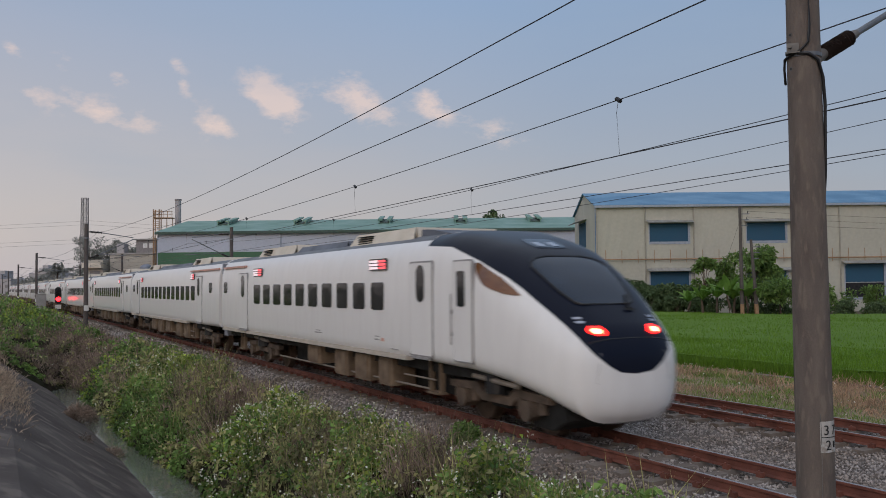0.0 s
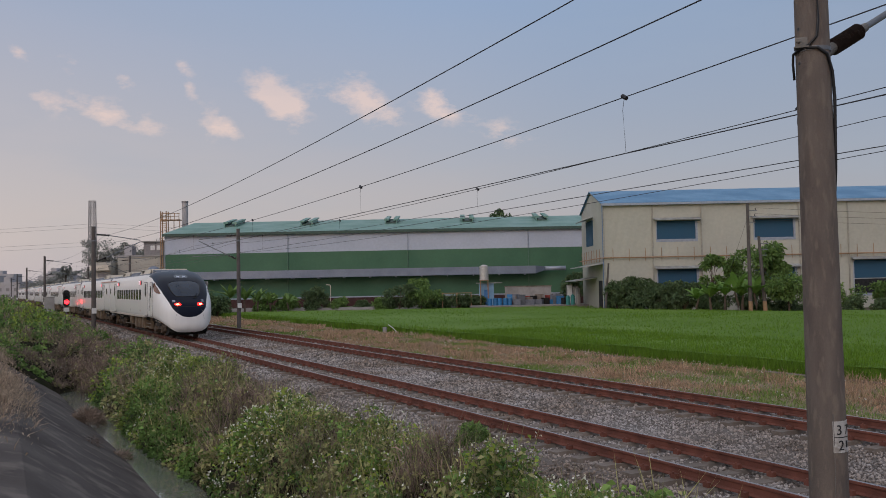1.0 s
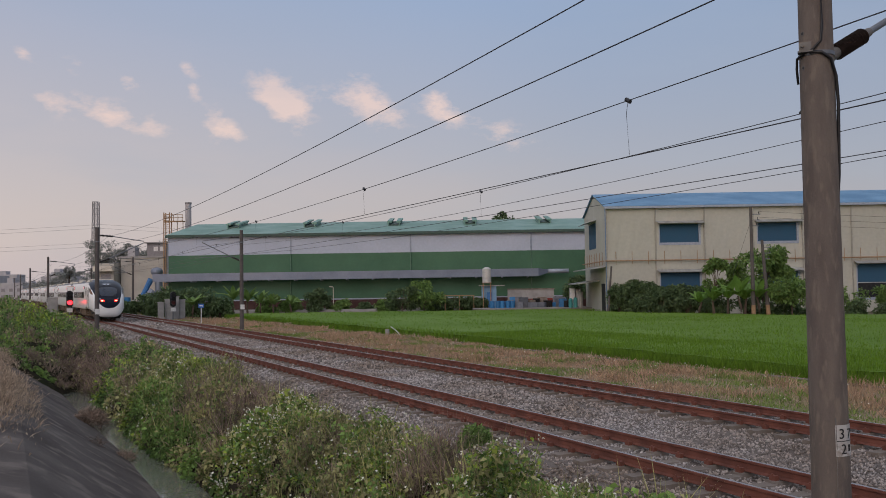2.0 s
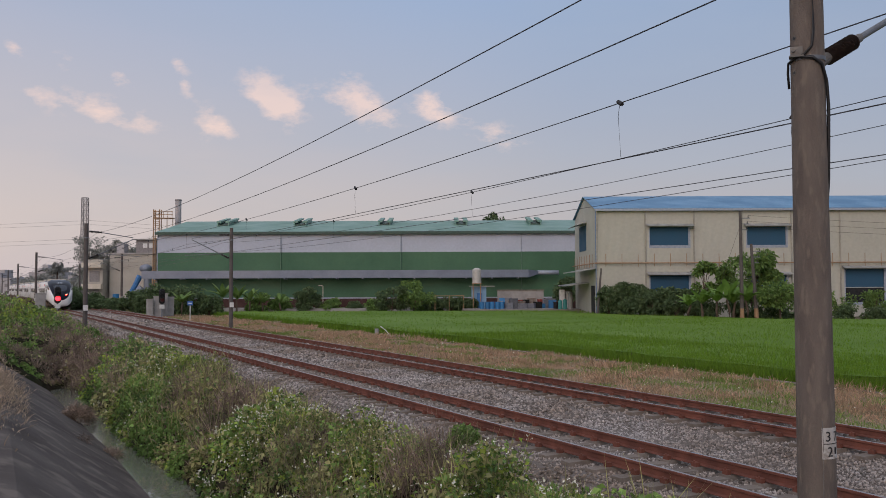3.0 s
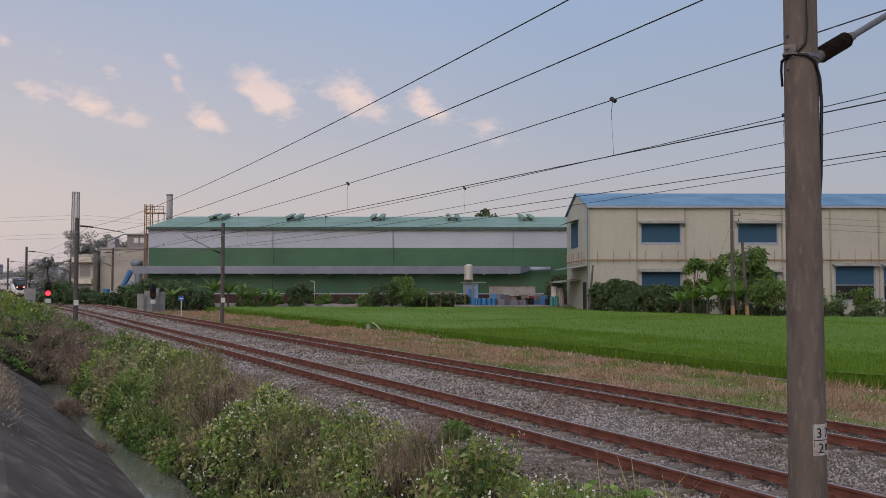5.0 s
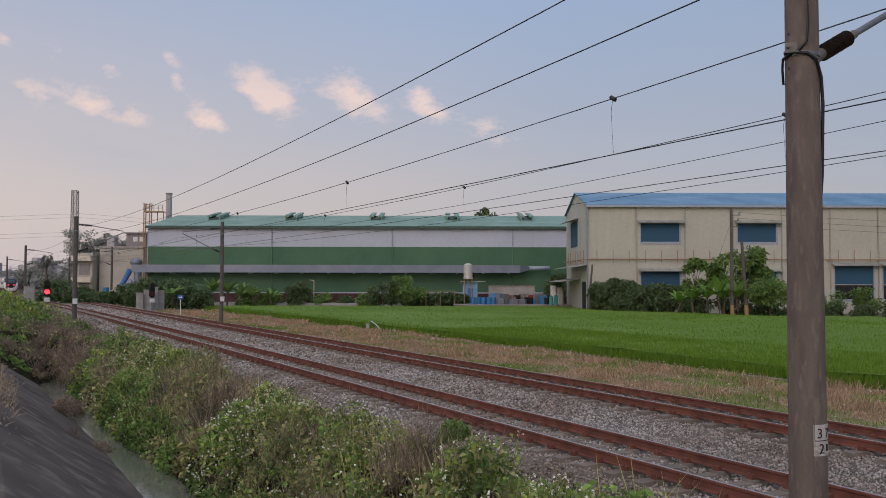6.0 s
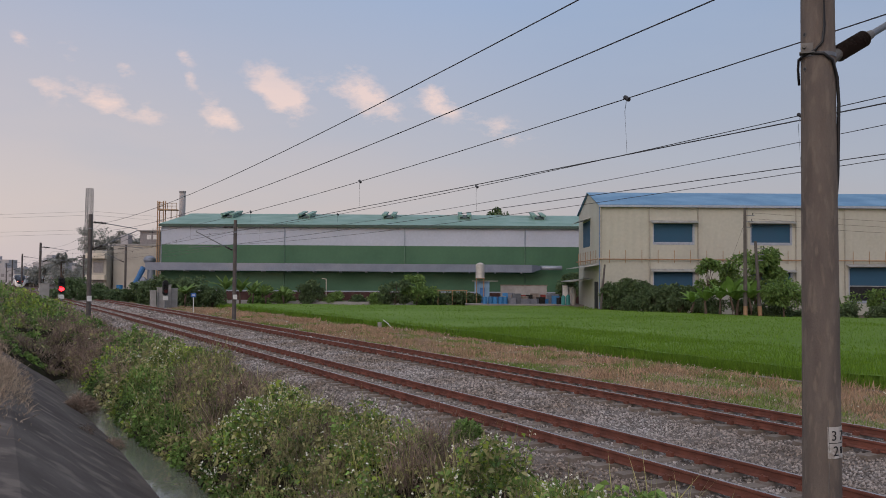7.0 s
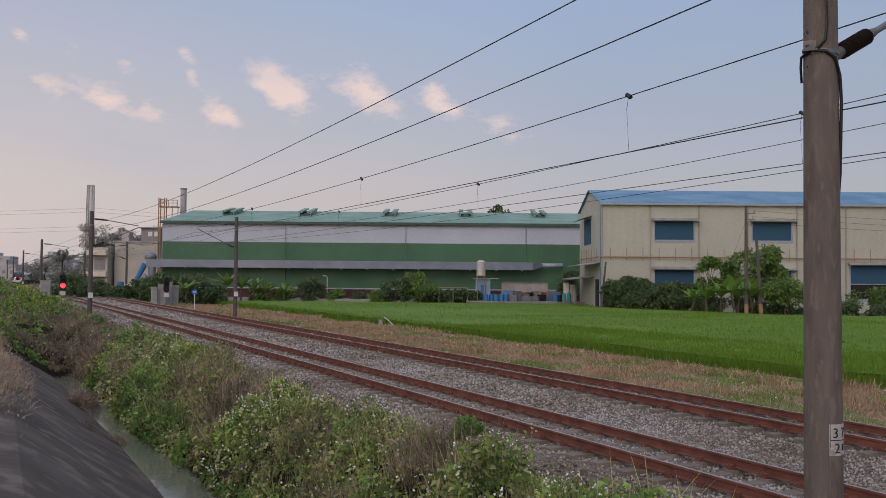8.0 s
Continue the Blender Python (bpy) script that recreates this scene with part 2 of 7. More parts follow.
# ---- mesh building ----
class Shape:
    """Collects verts and faces of one mesh."""

    def __init__(self):
        self.v, self.f, self.mi = [], [], []

    def add(self, verts, faces, mi=0):
        k = len(self.v)
        self.v += [tuple(p) for p in verts]
        self.f += [tuple(i + k for i in f) for f in faces]
        self.mi += [mi] * len(faces)
        return self

    def box(self, x0, y0, z0, x1, y1, z1, mi=0, m=None, ch=0.0):
        """A box; ch chamfers its upright edges."""
        if ch:
            ring = [(x0 + ch, y0), (x1 - ch, y0), (x1, y0 + ch), (x1, y1 - ch), (x1 - ch, y1), (x0 + ch, y1), (x0, y1 - ch), (x0, y0 + ch)]
        else:
            ring = [(x0, y0), (x1, y0), (x1, y1), (x0, y1)]
        n = len(ring)
        vs = [(a, b, z0) for a, b in ring] + [(a, b, z1) for a, b in ring]
        if m is not None:
            vs = [m @ Vector(p) for p in vs]
        fs = [tuple(range(n))[::-1], tuple(range(n, 2 * n))] + [(i, (i + 1) % n, n + (i + 1) % n, n + i) for i in range(n)]
        return self.add(vs, fs, mi)

    def tube(self, a, b, ra, rb=None, n=10, mi=0, caps=True):
        a, b = Vector(a), Vector(b)
        rb = ra if rb is None else rb
        q = (b - a).to_track_quat("Z", "Y")
        vs = []
        for p, r in ((a, ra), (b, rb)):
            for i in range(n):
                t = 2 * math.pi * i / n
                vs.append(p + q @ Vector((r * math.cos(t), r * math.sin(t), 0)))
        fs = [(i, (i + 1) % n, n + (i + 1) % n, n + i) for i in range(n)]
        if caps:
            fs += [tuple(range(n))[::-1], tuple(range(n, 2 * n))]
        return self.add(vs, fs, mi)

    def path(self, pts, r, n=5, mi=0):
        """A round bar along points."""
        pts = [Vector(p) for p in pts]
        vs, fs = [], []
        for i, p in enumerate(pts):
            d = (pts[min(i + 1, len(pts) - 1)] - pts[max(i - 1, 0)]).normalized()
            side = d.cross(Vector((0, 0, 1)))
            side = side.normalized() if side.length > 1e-3 else Vector((1, 0, 0))
            up = side.cross(d)
            rr = r[i] if isinstance(r, (list, tuple)) else r
            vs += [p + (side * math.cos(2 * math.pi * j / n) + up * math.sin(2 * math.pi * j / n)) * rr for j in range(n)]
        for i in range(len(pts) - 1):
            fs += [(i * n + j, i * n + (j + 1) % n, (i + 1) * n + (j + 1) % n, (i + 1) * n + j) for j in range(n)]
        fs += [tuple(range(n))[::-1], tuple(range((len(pts) - 1) * n, len(pts) * n))]
        return self.add(vs, fs, mi)

    def prism(self, outline, axis_a, axis_b, mi=0):
        """An outline of points (x, y, z) pushed from offset axis_a to axis_b (vectors)."""
        n = len(outline)
        vs = [Vector(p) + Vector(axis_a) for p in outline] + [Vector(p) + Vector(axis_b) for p in outline]
        fs = [tuple(range(n))[::-1], tuple(range(n, 2 * n))] + [(i, (i + 1) % n, n + (i + 1) % n, n + i) for i in range(n)]
        return self.add(vs, fs, mi)

    def mesh(self, name, *mats, smooth=False):
        me = bpy.data.meshes.new(name)
        me.from_pydata(self.v, [], self.f)
        for m in mats:
            me.materials.append(m)
        if len(mats) > 1:
            me.polygons.foreach_set("material_index", self.mi)
        if smooth:
            me.polygons.foreach_set("use_smooth", [True] * len(me.polygons))
        me.update()
        return me


def thing(name, label, category, at=None, group="", kind=""):
    ob = tagged(new(name), label, category, group, kind)
    if at is not None:
        ob.matrix_world = at if isinstance(at, Matrix) else Matrix.Translation(at)
    return ob


def part(name, shape, material, parent, label="", smooth=False, kind=""):
    mats = material if isinstance(material, (list, tuple)) else (material,)
    ob = new(name, shape.mesh(name, *mats, smooth=smooth) if isinstance(shape, Shape) else shape)
    ob.parent = parent
    return tagged(ob, label, kind=kind)


def solid(name, shape, material, label, category, kind="", at=None, smooth=False, group=""):
    mats = material if isinstance(material, (list, tuple)) else (material,)
    ob = tagged(new(name, shape.mesh(name, *mats, smooth=smooth)), label, category, group, kind)
    if at is not None:
        ob.matrix_world = at if isinstance(at, Matrix) else Matrix.Translation(at)
    return ob


def sheet(points, rows, cols):
    """Faces of a grid of rows x cols points."""
    s = Shape()
    s.add(points, [(i * cols + j, i * cols + j + 1, (i + 1) * cols + j + 1, (i + 1) * cols + j) for i in range(rows - 1) for j in range(cols - 1)])
    return s


# ---- the line of the tracks: u metres along it, v metres across ----
TURN = radians(27.76)
NEAR_TRACK, FAR_TRACK = 8.70, 12.93
BEND = [0.0]
for i in range(900):
    BEND.append(BEND[-1] + float(np.interp(i + 0.5, (0, 90, 130, 262, 285, 420, 900), (0, -0.0216, -0.0150, -0.0150, 0.02, 0.50, 0.60))))


def bend(u):
    if u <= 0:
        return -0.00012 * u * u
    i = min(int(u), 898)
    return BEND[i] + (BEND[i + 1] - BEND[i]) * (u - i)


def on(u, v, z=0.0):
    w = v + bend(u)
    return Vector((-u * math.sin(TURN) + w * math.cos(TURN), u * math.cos(TURN) + w * math.sin(TURN), z))


def along(u, v, z=0.0, h=1.0):
    """The pose at (u, v): local x runs along the line, local y to its left."""
    a, b = on(u - h, v, z), on(u + h, v, z)
    d = b - a
    return pose(*on(u, v, z), 0, 0, math.degrees(math.atan2(d.y, d.x)))


def stations(a, b, near=1.0):
    us, u = [], a
    while u < b:
        us.append(u)
        u += near if -10 < u < 120 else (4 * near if u < 420 else 40)
    return us + [b]


def ditch_shift(u, v):
    """The ditch draws away from the tracks with distance."""
    return float(np.interp(u, (8, 18, 24, 30, 40, 60), (0.2, 0.2, 0.1, -0.18, -0.45, -0.8)) * np.interp(v, (-3, 0.1, 3.0, 3.95, 4.6), (0, 1, 1, 0.5, 0)))


def strip(profile, a, b, step=1.0, rough=0.0, seed=0, shift=None):
    """A sheet that follows the line with a cross profile of (v, z)."""
    rng = random.Random(seed)
    us = stations(a, b, step)
    pts = [on(u, v + (shift(u, v) if shift else 0), z + (rng.uniform(-rough, rough) if 0 < j < len(profile) - 1 else 0)) for u in us for j, (v, z) in enumerate(profile)]
    return sheet(pts, len(us), len(profile))


def build_ground():
    prof = [(-2500, 0.3), (-300, 0.3), (-40, 0.35), (-8, 0.45), (-3, 0.4), (-0.6, 0.22), (0.1, 0.0), (1.4, -0.95), (2.7, -1.85), (3.0, -2.3), (3.6, -2.2), (3.95, -1.75),
            (4.6, -1.3), (5.6, -0.72), (6.4, -0.5), (7.2, -0.5), (9, -0.6), (14.5, -0.62), (15.6, -0.7), (17, -0.82), (20, -0.85), (24.3, -0.9), (26, -0.98), (60, -0.98), (140, -0.98), (400, -0.98), (3000, -0.98)]
    s = strip(prof, -120, 890, 2.0, 0.0, 0, ditch_shift)
    solid("ground", s, M["soil"], "bare brown soil with patches of low weeds", "ground", "structure", smooth=True)
    far = Shape().box(-4200, 700, -1.6, 4200, 4800, -1.2)
    solid("ground_distance", far, M["verge"], "flat distant land to the horizon", "ground", "structure")
    # verge beyond the tracks
    s = strip([(15.2, -0.66), (15.9, -0.68), (17.4, -0.74), (19.4, -0.78), (21.6, -0.80), (23.6, -0.84), (24.9, -0.95)], -30, 260, 1.0, 0.03, 2)
    solid("verge", s, M["verge"], "dry reddish-brown grass verge beside the ballast", "verge", "structure", smooth=True)
    # concrete revetment of the ditch
    s = Shape()
    top = strip([(-1.5, 0.36), (-0.7, 0.29), (0.12, 0.06), (1.4, -0.82), (2.55, -1.60), (2.72, -1.72), (2.80, -2.2)], -25, 60, 1.0, 0.008, 3, ditch_shift)
    solid("revetment", top, M["revetment"], "stained dark concrete slope down to the ditch", "embankment", "structure")
    s = strip([(1.7, -1.70), (3.0, -1.70), (4.3, -1.70)], -25, 70, 1.0)
    solid("water", s, M["water"], "murky grey-green water in a narrow ditch", "water", "structure")


def rail_mesh(v, a, b, z0=0.0):
    """One rail with foot, web and head along the line."""
    sec = [(-0.064, -0.150), (-0.064, -0.141), (-0.012, -0.122), (-0.010, -0.045), (-0.033, -0.034), (-0.033, -0.006), (-0.024, 0.0), (0.024, 0.0), (0.033, -0.006), (0.033, -0.034),
           (0.010, -0.045), (0.012, -0.122), (0.064, -0.141), (0.064, -0.150)]
    us = stations(a, b, 1.5)
    n = len(sec)
    s = Shape()
    s.v = [tuple(on(u, v + dv, z0 + dz)) for u in us for dv, dz in sec]
    for i in range(len(us) - 1):
        for j in range(n - 1):
            s.f.append((i * n + j, (i + 1) * n + j, (i + 1) * n + j + 1, i * n + j + 1))
            s.mi.append(1 if j in (6,) else 0)
    return s


def build_tracks():
    bed = strip([(6.55, -0.52), (7.25, -0.27), (7.5, -0.22), (8.1, -0.235), (9.3, -0.235), (10.2, -0.25), (10.8, -0.30), (11.5, -0.25), (12.3, -0.235), (13.5, -0.235), (14.2, -0.22), (14.7, -0.27), (15.9, -0.72)], -40, 700, 0.5, 0.018, 5)
    solid("ballast", bed, M["ballast"], "grey and brown crushed stone ballast under two tracks", "ballast", "structure")
    for v, lab in ((NEAR_TRACK, "rusty rails on concrete sleepers, nearer of two tracks"), (FAR_TRACK, "rusty rails on concrete sleepers, farther of two tracks")):
        tr = thing("railway_track", lab, "railway track", group="railway tracks", kind="structure")
        for dv in (-0.5665, 0.5665):
            part("rail", rail_mesh(v + dv, -40, 700), (M["rust"], M["railhead"]), tr, "rust-brown steel rail with a worn bright head")
        # sleepers with a dished middle, and the clips on them
        sl = Shape()
        for x0, x1, t in ((-1.0, -0.42, 0.165), (-0.42, 0.42, 0.13), (0.42, 1.0, 0.165)):
            sl.prism([(-0.13, x0, -0.33), (0.13, x0, -0.33), (0.10, x0, -0.33 + t), (-0.10, x0, -0.33 + t)], (0, 0, 0), (0, x1 - x0, 0))
        sl_mesh = sl.mesh("sleeper", M["sleeper"])
        cl = Shape()
        for y in (-0.5665, 0.5665):
            for e in (-1, 1):
                cl.box(-0.05, y + e * 0.10 - 0.035, -0.165, 0.05, y + e * 0.10 + 0.035, -0.10)
                cl.tube((0, y + e * 0.125, -0.165), (0, y + e * 0.125, -0.075), 0.016, n=6)
        cl_mesh = cl.mesh("rail_clips", M["rust"])
        u, k = -3.0, 0
        far = Shape()
        while u < 330:
            m = along(u, v)
            if k < 150:
                o = part("sleeper", sl_mesh, M["sleeper"], tr)
                o.matrix_world = m
                if k < 110:
                    c = part("rail_clips", cl_mesh, M["rust"], tr)
                    c.matrix_world = m
            else:
                far.add([m @ Vector(p) for p in sl.v], sl.f)
            u += 0.6
            k += 1
        part("sleeper_row", far, M["sleeper"], tr, kind="stuff")


build_ground()
build_tracks()


# ---- factories ----
def build_cream_factory():
    X0, Y0, Y1, EAVE, Z0, BAY = 17.0, 98.0, 114.0, 11.34, -0.98, 5.52
    bays = 11
    X1 = X0 + BAY * bays
    h = thing("cream_factory", "two-storey cream metal-clad factory with a blue roof", "factory", (0, 0, 0))
    upper, lower = (1, 3), (1, 3, 5, 6, 8)
    TOPW, BOTW, TOPL, BOTL = 9.25, 6.85, 3.75, 0.9
    for b in range(bays):
        xa, xb = X0 + b * BAY, X0 + (b + 1) * BAY
        holes = []
        if b in upper:
            holes.append((BOTW, TOPW))
        if b in lower:
            holes.append((BOTL, TOPL) if b < 5 else (0.35, 4.42))
        wx0, wx1 = xa + 0.45, xb - 0.35
        z = Z0
        pieces = []
        for lo, hi in sorted(holes):
            pieces += [(xa, z, xb, lo), (xa, lo, wx0, hi), (wx1, lo, xb, hi)]
            z = hi
        for pa, pb, pc, pd in pieces + [(xa, z, xb, EAVE)]:
            part("wall_panel", Shape().box(pa, Y0, pb, pc, Y0 + 0.2, pd), M["cream"], h)
        part("downpipe", Shape().tube((xa + 0.05, Y0 - 0.09, Z0), (xa + 0.05, Y0 - 0.09, EAVE - 0.15), 0.085, n=8), M["cream_trim"], h)
        for lo, hi in holes:
            blind = lo + 0.3 if hi - lo < 3.5 else 2.35
            if blind > lo + 1:
                # closed black panel in place of the shaded room behind
                part("dark_interior", Shape().box(wx0 + 0.1, Y0 + 0.14, lo + 0.3, wx1 - 0.1, Y0 + 0.18, blind), M["dark"], h, "black panel for the unlit gap under a half-lowered blind")
                part("rail", Shape().box(wx0 + 0.1, Y0 + 0.08, blind - 0.10, wx1 - 0.1, Y0 + 0.135, blind - 0.004), M["awning"], h)
            w = part("window", Shape().box(wx0 + 0.1, Y0 + 0.10, blind, wx1 - 0.1, Y0 + 0.15, hi - 0.05), M["blind"], h, "window closed by a dark blue blind")
            fr = Shape()
            fr.box(wx0, Y0 - 0.05, lo, wx1, Y0 + 0.12, lo + 0.3)
            fr.box(wx0, Y0 - 0.04, lo + 0.3, wx0 + 0.12, Y0 + 0.12, hi)
            fr.box(wx1 - 0.22, Y0 - 0.04, lo + 0.3, wx1, Y0 + 0.12, hi)
            part("window_frame", fr, M["frame"], w)
            aw = Shape()
            n = 28
            for i in range(n + 1):
                x, dz = wx0 - 0.25 + (wx1 - wx0 + 0.55) * i / n, 0.035 * (i % 2)
                aw.v += [(x, Y0 - 0.9, hi + 0.04 + dz), (x, Y0, hi + 0.34 + dz), (x, Y0, hi + 0.31 + dz), (x, Y0 - 0.9, hi + 0.01 + dz)]
            aw.f = [(4 * i + k, 4 * i + (k + 1) % 4, 4 * i + 4 + (k + 1) % 4, 4 * i + 4 + k) for i in range(n) for k in range(4)] + [(0, 1, 2, 3), (4 * n + 3, 4 * n + 2, 4 * n + 1, 4 * n)]
            aw.mi = [0] * len(aw.f)
            for x in (wx0, wx1):
                part("awning_strut", Shape().tube((x, Y0 - 0.8, hi + 0.04), (x, Y0, hi - 0.35), 0.025, n=5), M["awning"], h)
            part("awning", aw, M["awning"], h, "ribbed sheet-metal awning on struts")
    # end walls, back and gable
    peak = 13.45
    YM = (Y0 + Y1) / 2
    for x, e in ((X0, 0.2), (X1, -0.2)):
        s = Shape()
        o = [(x, Y0 + 0.2, Z0), (x, Y1, Z0), (x, Y1, EAVE), (x, YM, peak), (x, Y0 + 0.2, EAVE + 0.05)]
        s.prism(o, (0, 0, 0), (e, 0, 0))
        part("gable_wall", s, M["cream"], h)
    part("back_wall", Shape().box(X0, Y1, Z0, X1, Y1 + 0.2, EAVE), M["cream"], h)
    for ya, yb in ((Y0 - 0.35, YM), (Y1 + 0.35, YM)):
        s = Shape()
        za = EAVE - 0.05
        s.prism([(X0 - 0.25, ya, za), (X0 - 0.25, yb, peak + 0.05), (X0 - 0.25, yb, peak + 0.13), (X0 - 0.25, ya, za + 0.08)], (0, 0, 0), (X1 - X0 + 0.5, 0, 0))
        part("roof", s, M["blue_roof"], h, "blue ribbed metal roof slope")
    part("gutter", Shape().box(X0 - 0.2, Y0 - 0.5, EAVE - 0.28, X1 + 0.2, Y0 - 0.30, EAVE - 0.02), M["frame"], h)
    part("corner_trim", Shape().box(X0 - 0.06, Y0 - 0.05, Z0, X0 - 0.003, Y0 + 0.28, EAVE - 0.1), M["blue_trim"], h, "blue corner flashing")
    # pipe run with its short posts
    p = Shape().tube((X0 - 0.2, Y0 - 0.35, 5.15), (X1, Y0 - 0.35, 5.15), 0.07, n=8)
    x = X0 + 1
    while x < X1:
        p.tube((x, Y0 - 0.35, 4.75), (x, Y0 - 0.35, 6.2), 0.035, n=5)
        p.box(x - 0.03, Y0 - 0.35, 5.1, x + 0.03, Y0, 5.16)
        x += 1.83
    part("pipe_run", p, M["orange_steel"], h, "brown pipe on short posts along the wall")
    p = Shape().tube((X0 - 0.35, Y0 - 0.3, 5.15), (X0 - 0.35, Y1, 5.15), 0.07, n=8)
    for i in range(8):
        p.tube((X0 - 0.35, Y0 + 0.8 + i * 1.9, 4.7), (X0 - 0.35, Y0 + 0.8 + i * 1.9, 6.2), 0.035, n=5)
    part("pipe_run", p, M["orange_steel"], h)
    # openings of the end wall
    w = part("window", Shape().box(X0 - 0.05, 105.0, 6.9, X0 - 0.004, 110.2, 10.0), M["blind"], h)
    part("awning", Shape().prism([(X0, 0, 10.3), (X0 - 1.4, 0, 9.9), (X0 - 1.4, 0, 9.96), (X0, 0, 10.38)], (0, 104.6, 0), (0, 110.8, 0)), M["awning"], h)
    # flat black panel on the wall, for the shade inside a doorway
    part("doorway", Shape().box(X0 - 0.04, 99.2, Z0, X0 - 0.004, 101.6, 2.6), M["dark"], h, "black panel standing for an unlit doorway")
    part("canopy", Shape().prism([(X0, 0, 4.5), (X0 - 2.2, 0, 4.15), (X0 - 2.2, 0, 4.25), (X0, 0, 4.62)], (0, 98.4, 0), (0, 110.0, 0)), M["awning"], h)
    part("canopy", Shape().prism([(X0, 0, 2.9), (X0 - 2.6, 0, 2.55), (X0 - 2.6, 0, 2.65), (X0, 0, 3.02)], (0, 103.0, 0), (0, 112.0, 0)), M["awning"], h)


def build_green_factory():
    X0, X1, Y0, Y1, EAVE, Z0 = -42.0, 25.0, 125.0, 155.0, 10.5, -0.98
    MIDZ, BASE, RIDGE = 7.62, 0.95, 13.2
    YM = 140.0
    h = thing("green_factory", "long metal-clad factory, pale above and green below, with a green roof", "factory", (0, 0, 0))
    cuts = [X0, -24.1, -6.65, 10.8, X1]
    for a, b in zip(cuts, cuts[1:]):
        part("upper_panel", Shape().box(a, Y0, MIDZ, b, Y0 + 0.2, EAVE), M["gb_white"], h, "pale grey-blue ribbed cladding")
        part("lower_panel", Shape().box(a, Y0, BASE, b, Y0 + 0.2, MIDZ), M["gb_green"], h, "dark green ribbed cladding")
        if a > X0:
            part("downpipe", Shape().tube((a, Y0 - 0.1, MIDZ), (a, Y0 - 0.1, EAVE), 0.075, n=8), M["frame"], h)
            part("downpipe", Shape().tube((a, Y0 - 0.1, BASE), (a, Y0 - 0.1, MIDZ), 0.07, n=8), M["green_pipe"], h, "green-painted downpipe")
    part("base_wall", Shape().box(X0, Y0 - 0.1, Z0, X1, Y0 + 0.2, BASE), M["brick"], h, "dark brick base wall")
    part("sill_strip", Shape().box(X0, Y0 - 0.18, BASE - 0.06, X1, Y0 - 0.003, BASE + 0.12), M["frame"], h)
    for x, e in ((X0, 0.2), (X1, -0.2)):
        part("gable_wall", Shape().prism([(x, Y0 + 0.2, Z0), (x, Y1, Z0), (x, Y1, EAVE), (x, YM, RIDGE), (x, Y0 + 0.2, EAVE)], (0, 0, 0), (e, 0, 0)), M["gb_green"], h)
    part("back_wall", Shape().box(X0, Y1, Z0, X1, Y1 + 0.2, EAVE), M["gb_green"], h)
    for ya, yb in ((Y0 - 0.4, YM), (Y1 + 0.4, YM)):
        s = Shape().prism([(X0 - 0.3, ya, EAVE), (X0 - 0.3, yb, RIDGE), (X0 - 0.3, yb, RIDGE + 0.12), (X0 - 0.3, ya, EAVE + 0.12)], (0, 0, 0), (X1 - X0 + 0.6, 0, 0))
        part("roof", s, M["gb_roof"], h, "green ribbed metal roof slope")
    part("gutter", Shape().box(X0 - 0.3, Y0 - 0.62, EAVE - 0.28, X1 + 0.3, Y0 - 0.41, EAVE + 0.1), M["vent_dark"], h)
    part("corner_trim", Shape().box(X0 - 0.1, Y0 - 0.06, Z0, X0 - 0.003, Y0 + 0.25, EAVE - 0.3), M["frame"], h)
    # roof vents near the ridge
    for x in (-34.6, -22.7, -9.6, 2.2, 13.7):
        v = Shape()
        skew = -1.2 * (x + 2) / 26
        for side in (-1, 1):
            v.prism([(0, 0, 0), (0, 6.0, 1.02), (0, 6.0, 1.7), (0, 0, 0.75)], (x - 0.9 if side < 0 else x + 0.75, 0, 0), (x - 0.75 if side < 0 else x + 0.9, 0, 0))
        v.prism([(0, 0.1, 0.6), (0, 6.1, 1.6), (0, 6.1, 1.8), (0, 0.1, 0.85)], (x - 1.05, 0, 0), (x - 0.35, 0, 0))
        v.prism([(0, 0.1, 0.6), (0, 6.1, 1.6), (0, 6.1, 1.8), (0, 0.1, 0.85)], (x + 0.35, 0, 0), (x + 1.05, 0, 0))
        v.prism([(0, 0.2, 0.1), (0, 6.0, 1.1), (0, 6.0, 1.3), (0, 0.2, 0.35)], (x - 0.72, 0, 0), (x + 0.72, 0, 0), 1)
        o = part("roof_vent", v, (M["gb_roof"], M["vent_dark"]), h, "boxy green ridge vent with a dark slot")
        o.location = (0, 132.9, 11.95)
    # long duct along the wall
    d = thing("air_duct", "long grey sheet-metal duct along the green factory wall", "duct", (0, 0, 0))
    s = Shape().box(-43.5, 122.6, 3.85, 11.6, 124.6, 4.95)
    part("duct_body", s, M["duct"], d)
    for i in range(15):
        x = -43.5 + 3.7 * (i + 0.5)
        part("bracket", Shape().box(x - 0.06, 122.5, 3.7, x + 0.06, 125.0, 3.84), M["frame"], d)
    s = Shape()
    s.add([(11.6, 122.6, 3.85), (11.6, 124.6, 3.85), (11.6, 124.6, 4.95), (11.6, 122.6, 4.95), (13.0, 123.2, 4.3), (13.0, 124.0, 4.3), (13.0, 124.0, 4.8), (13.0, 123.2, 4.8)],
          [(0, 1, 5, 4), (1, 2, 6, 5), (2, 3, 7, 6), (3, 0, 4, 7)])
    part("reducer", s, M["duct"], d)
    part("outlet_pipe", Shape().tube((12.9, 123.6, 4.55), (16.0, 123.6, 4.55), 0.32, n=12), M["frame"], d, smooth=True)


build_cream_factory()
build_green_factory()


# ---- masts, poles and wires ----
NEAR_MASTS = [4.65, 60.0, 110.0, 160.0, 212.0, 264.0]
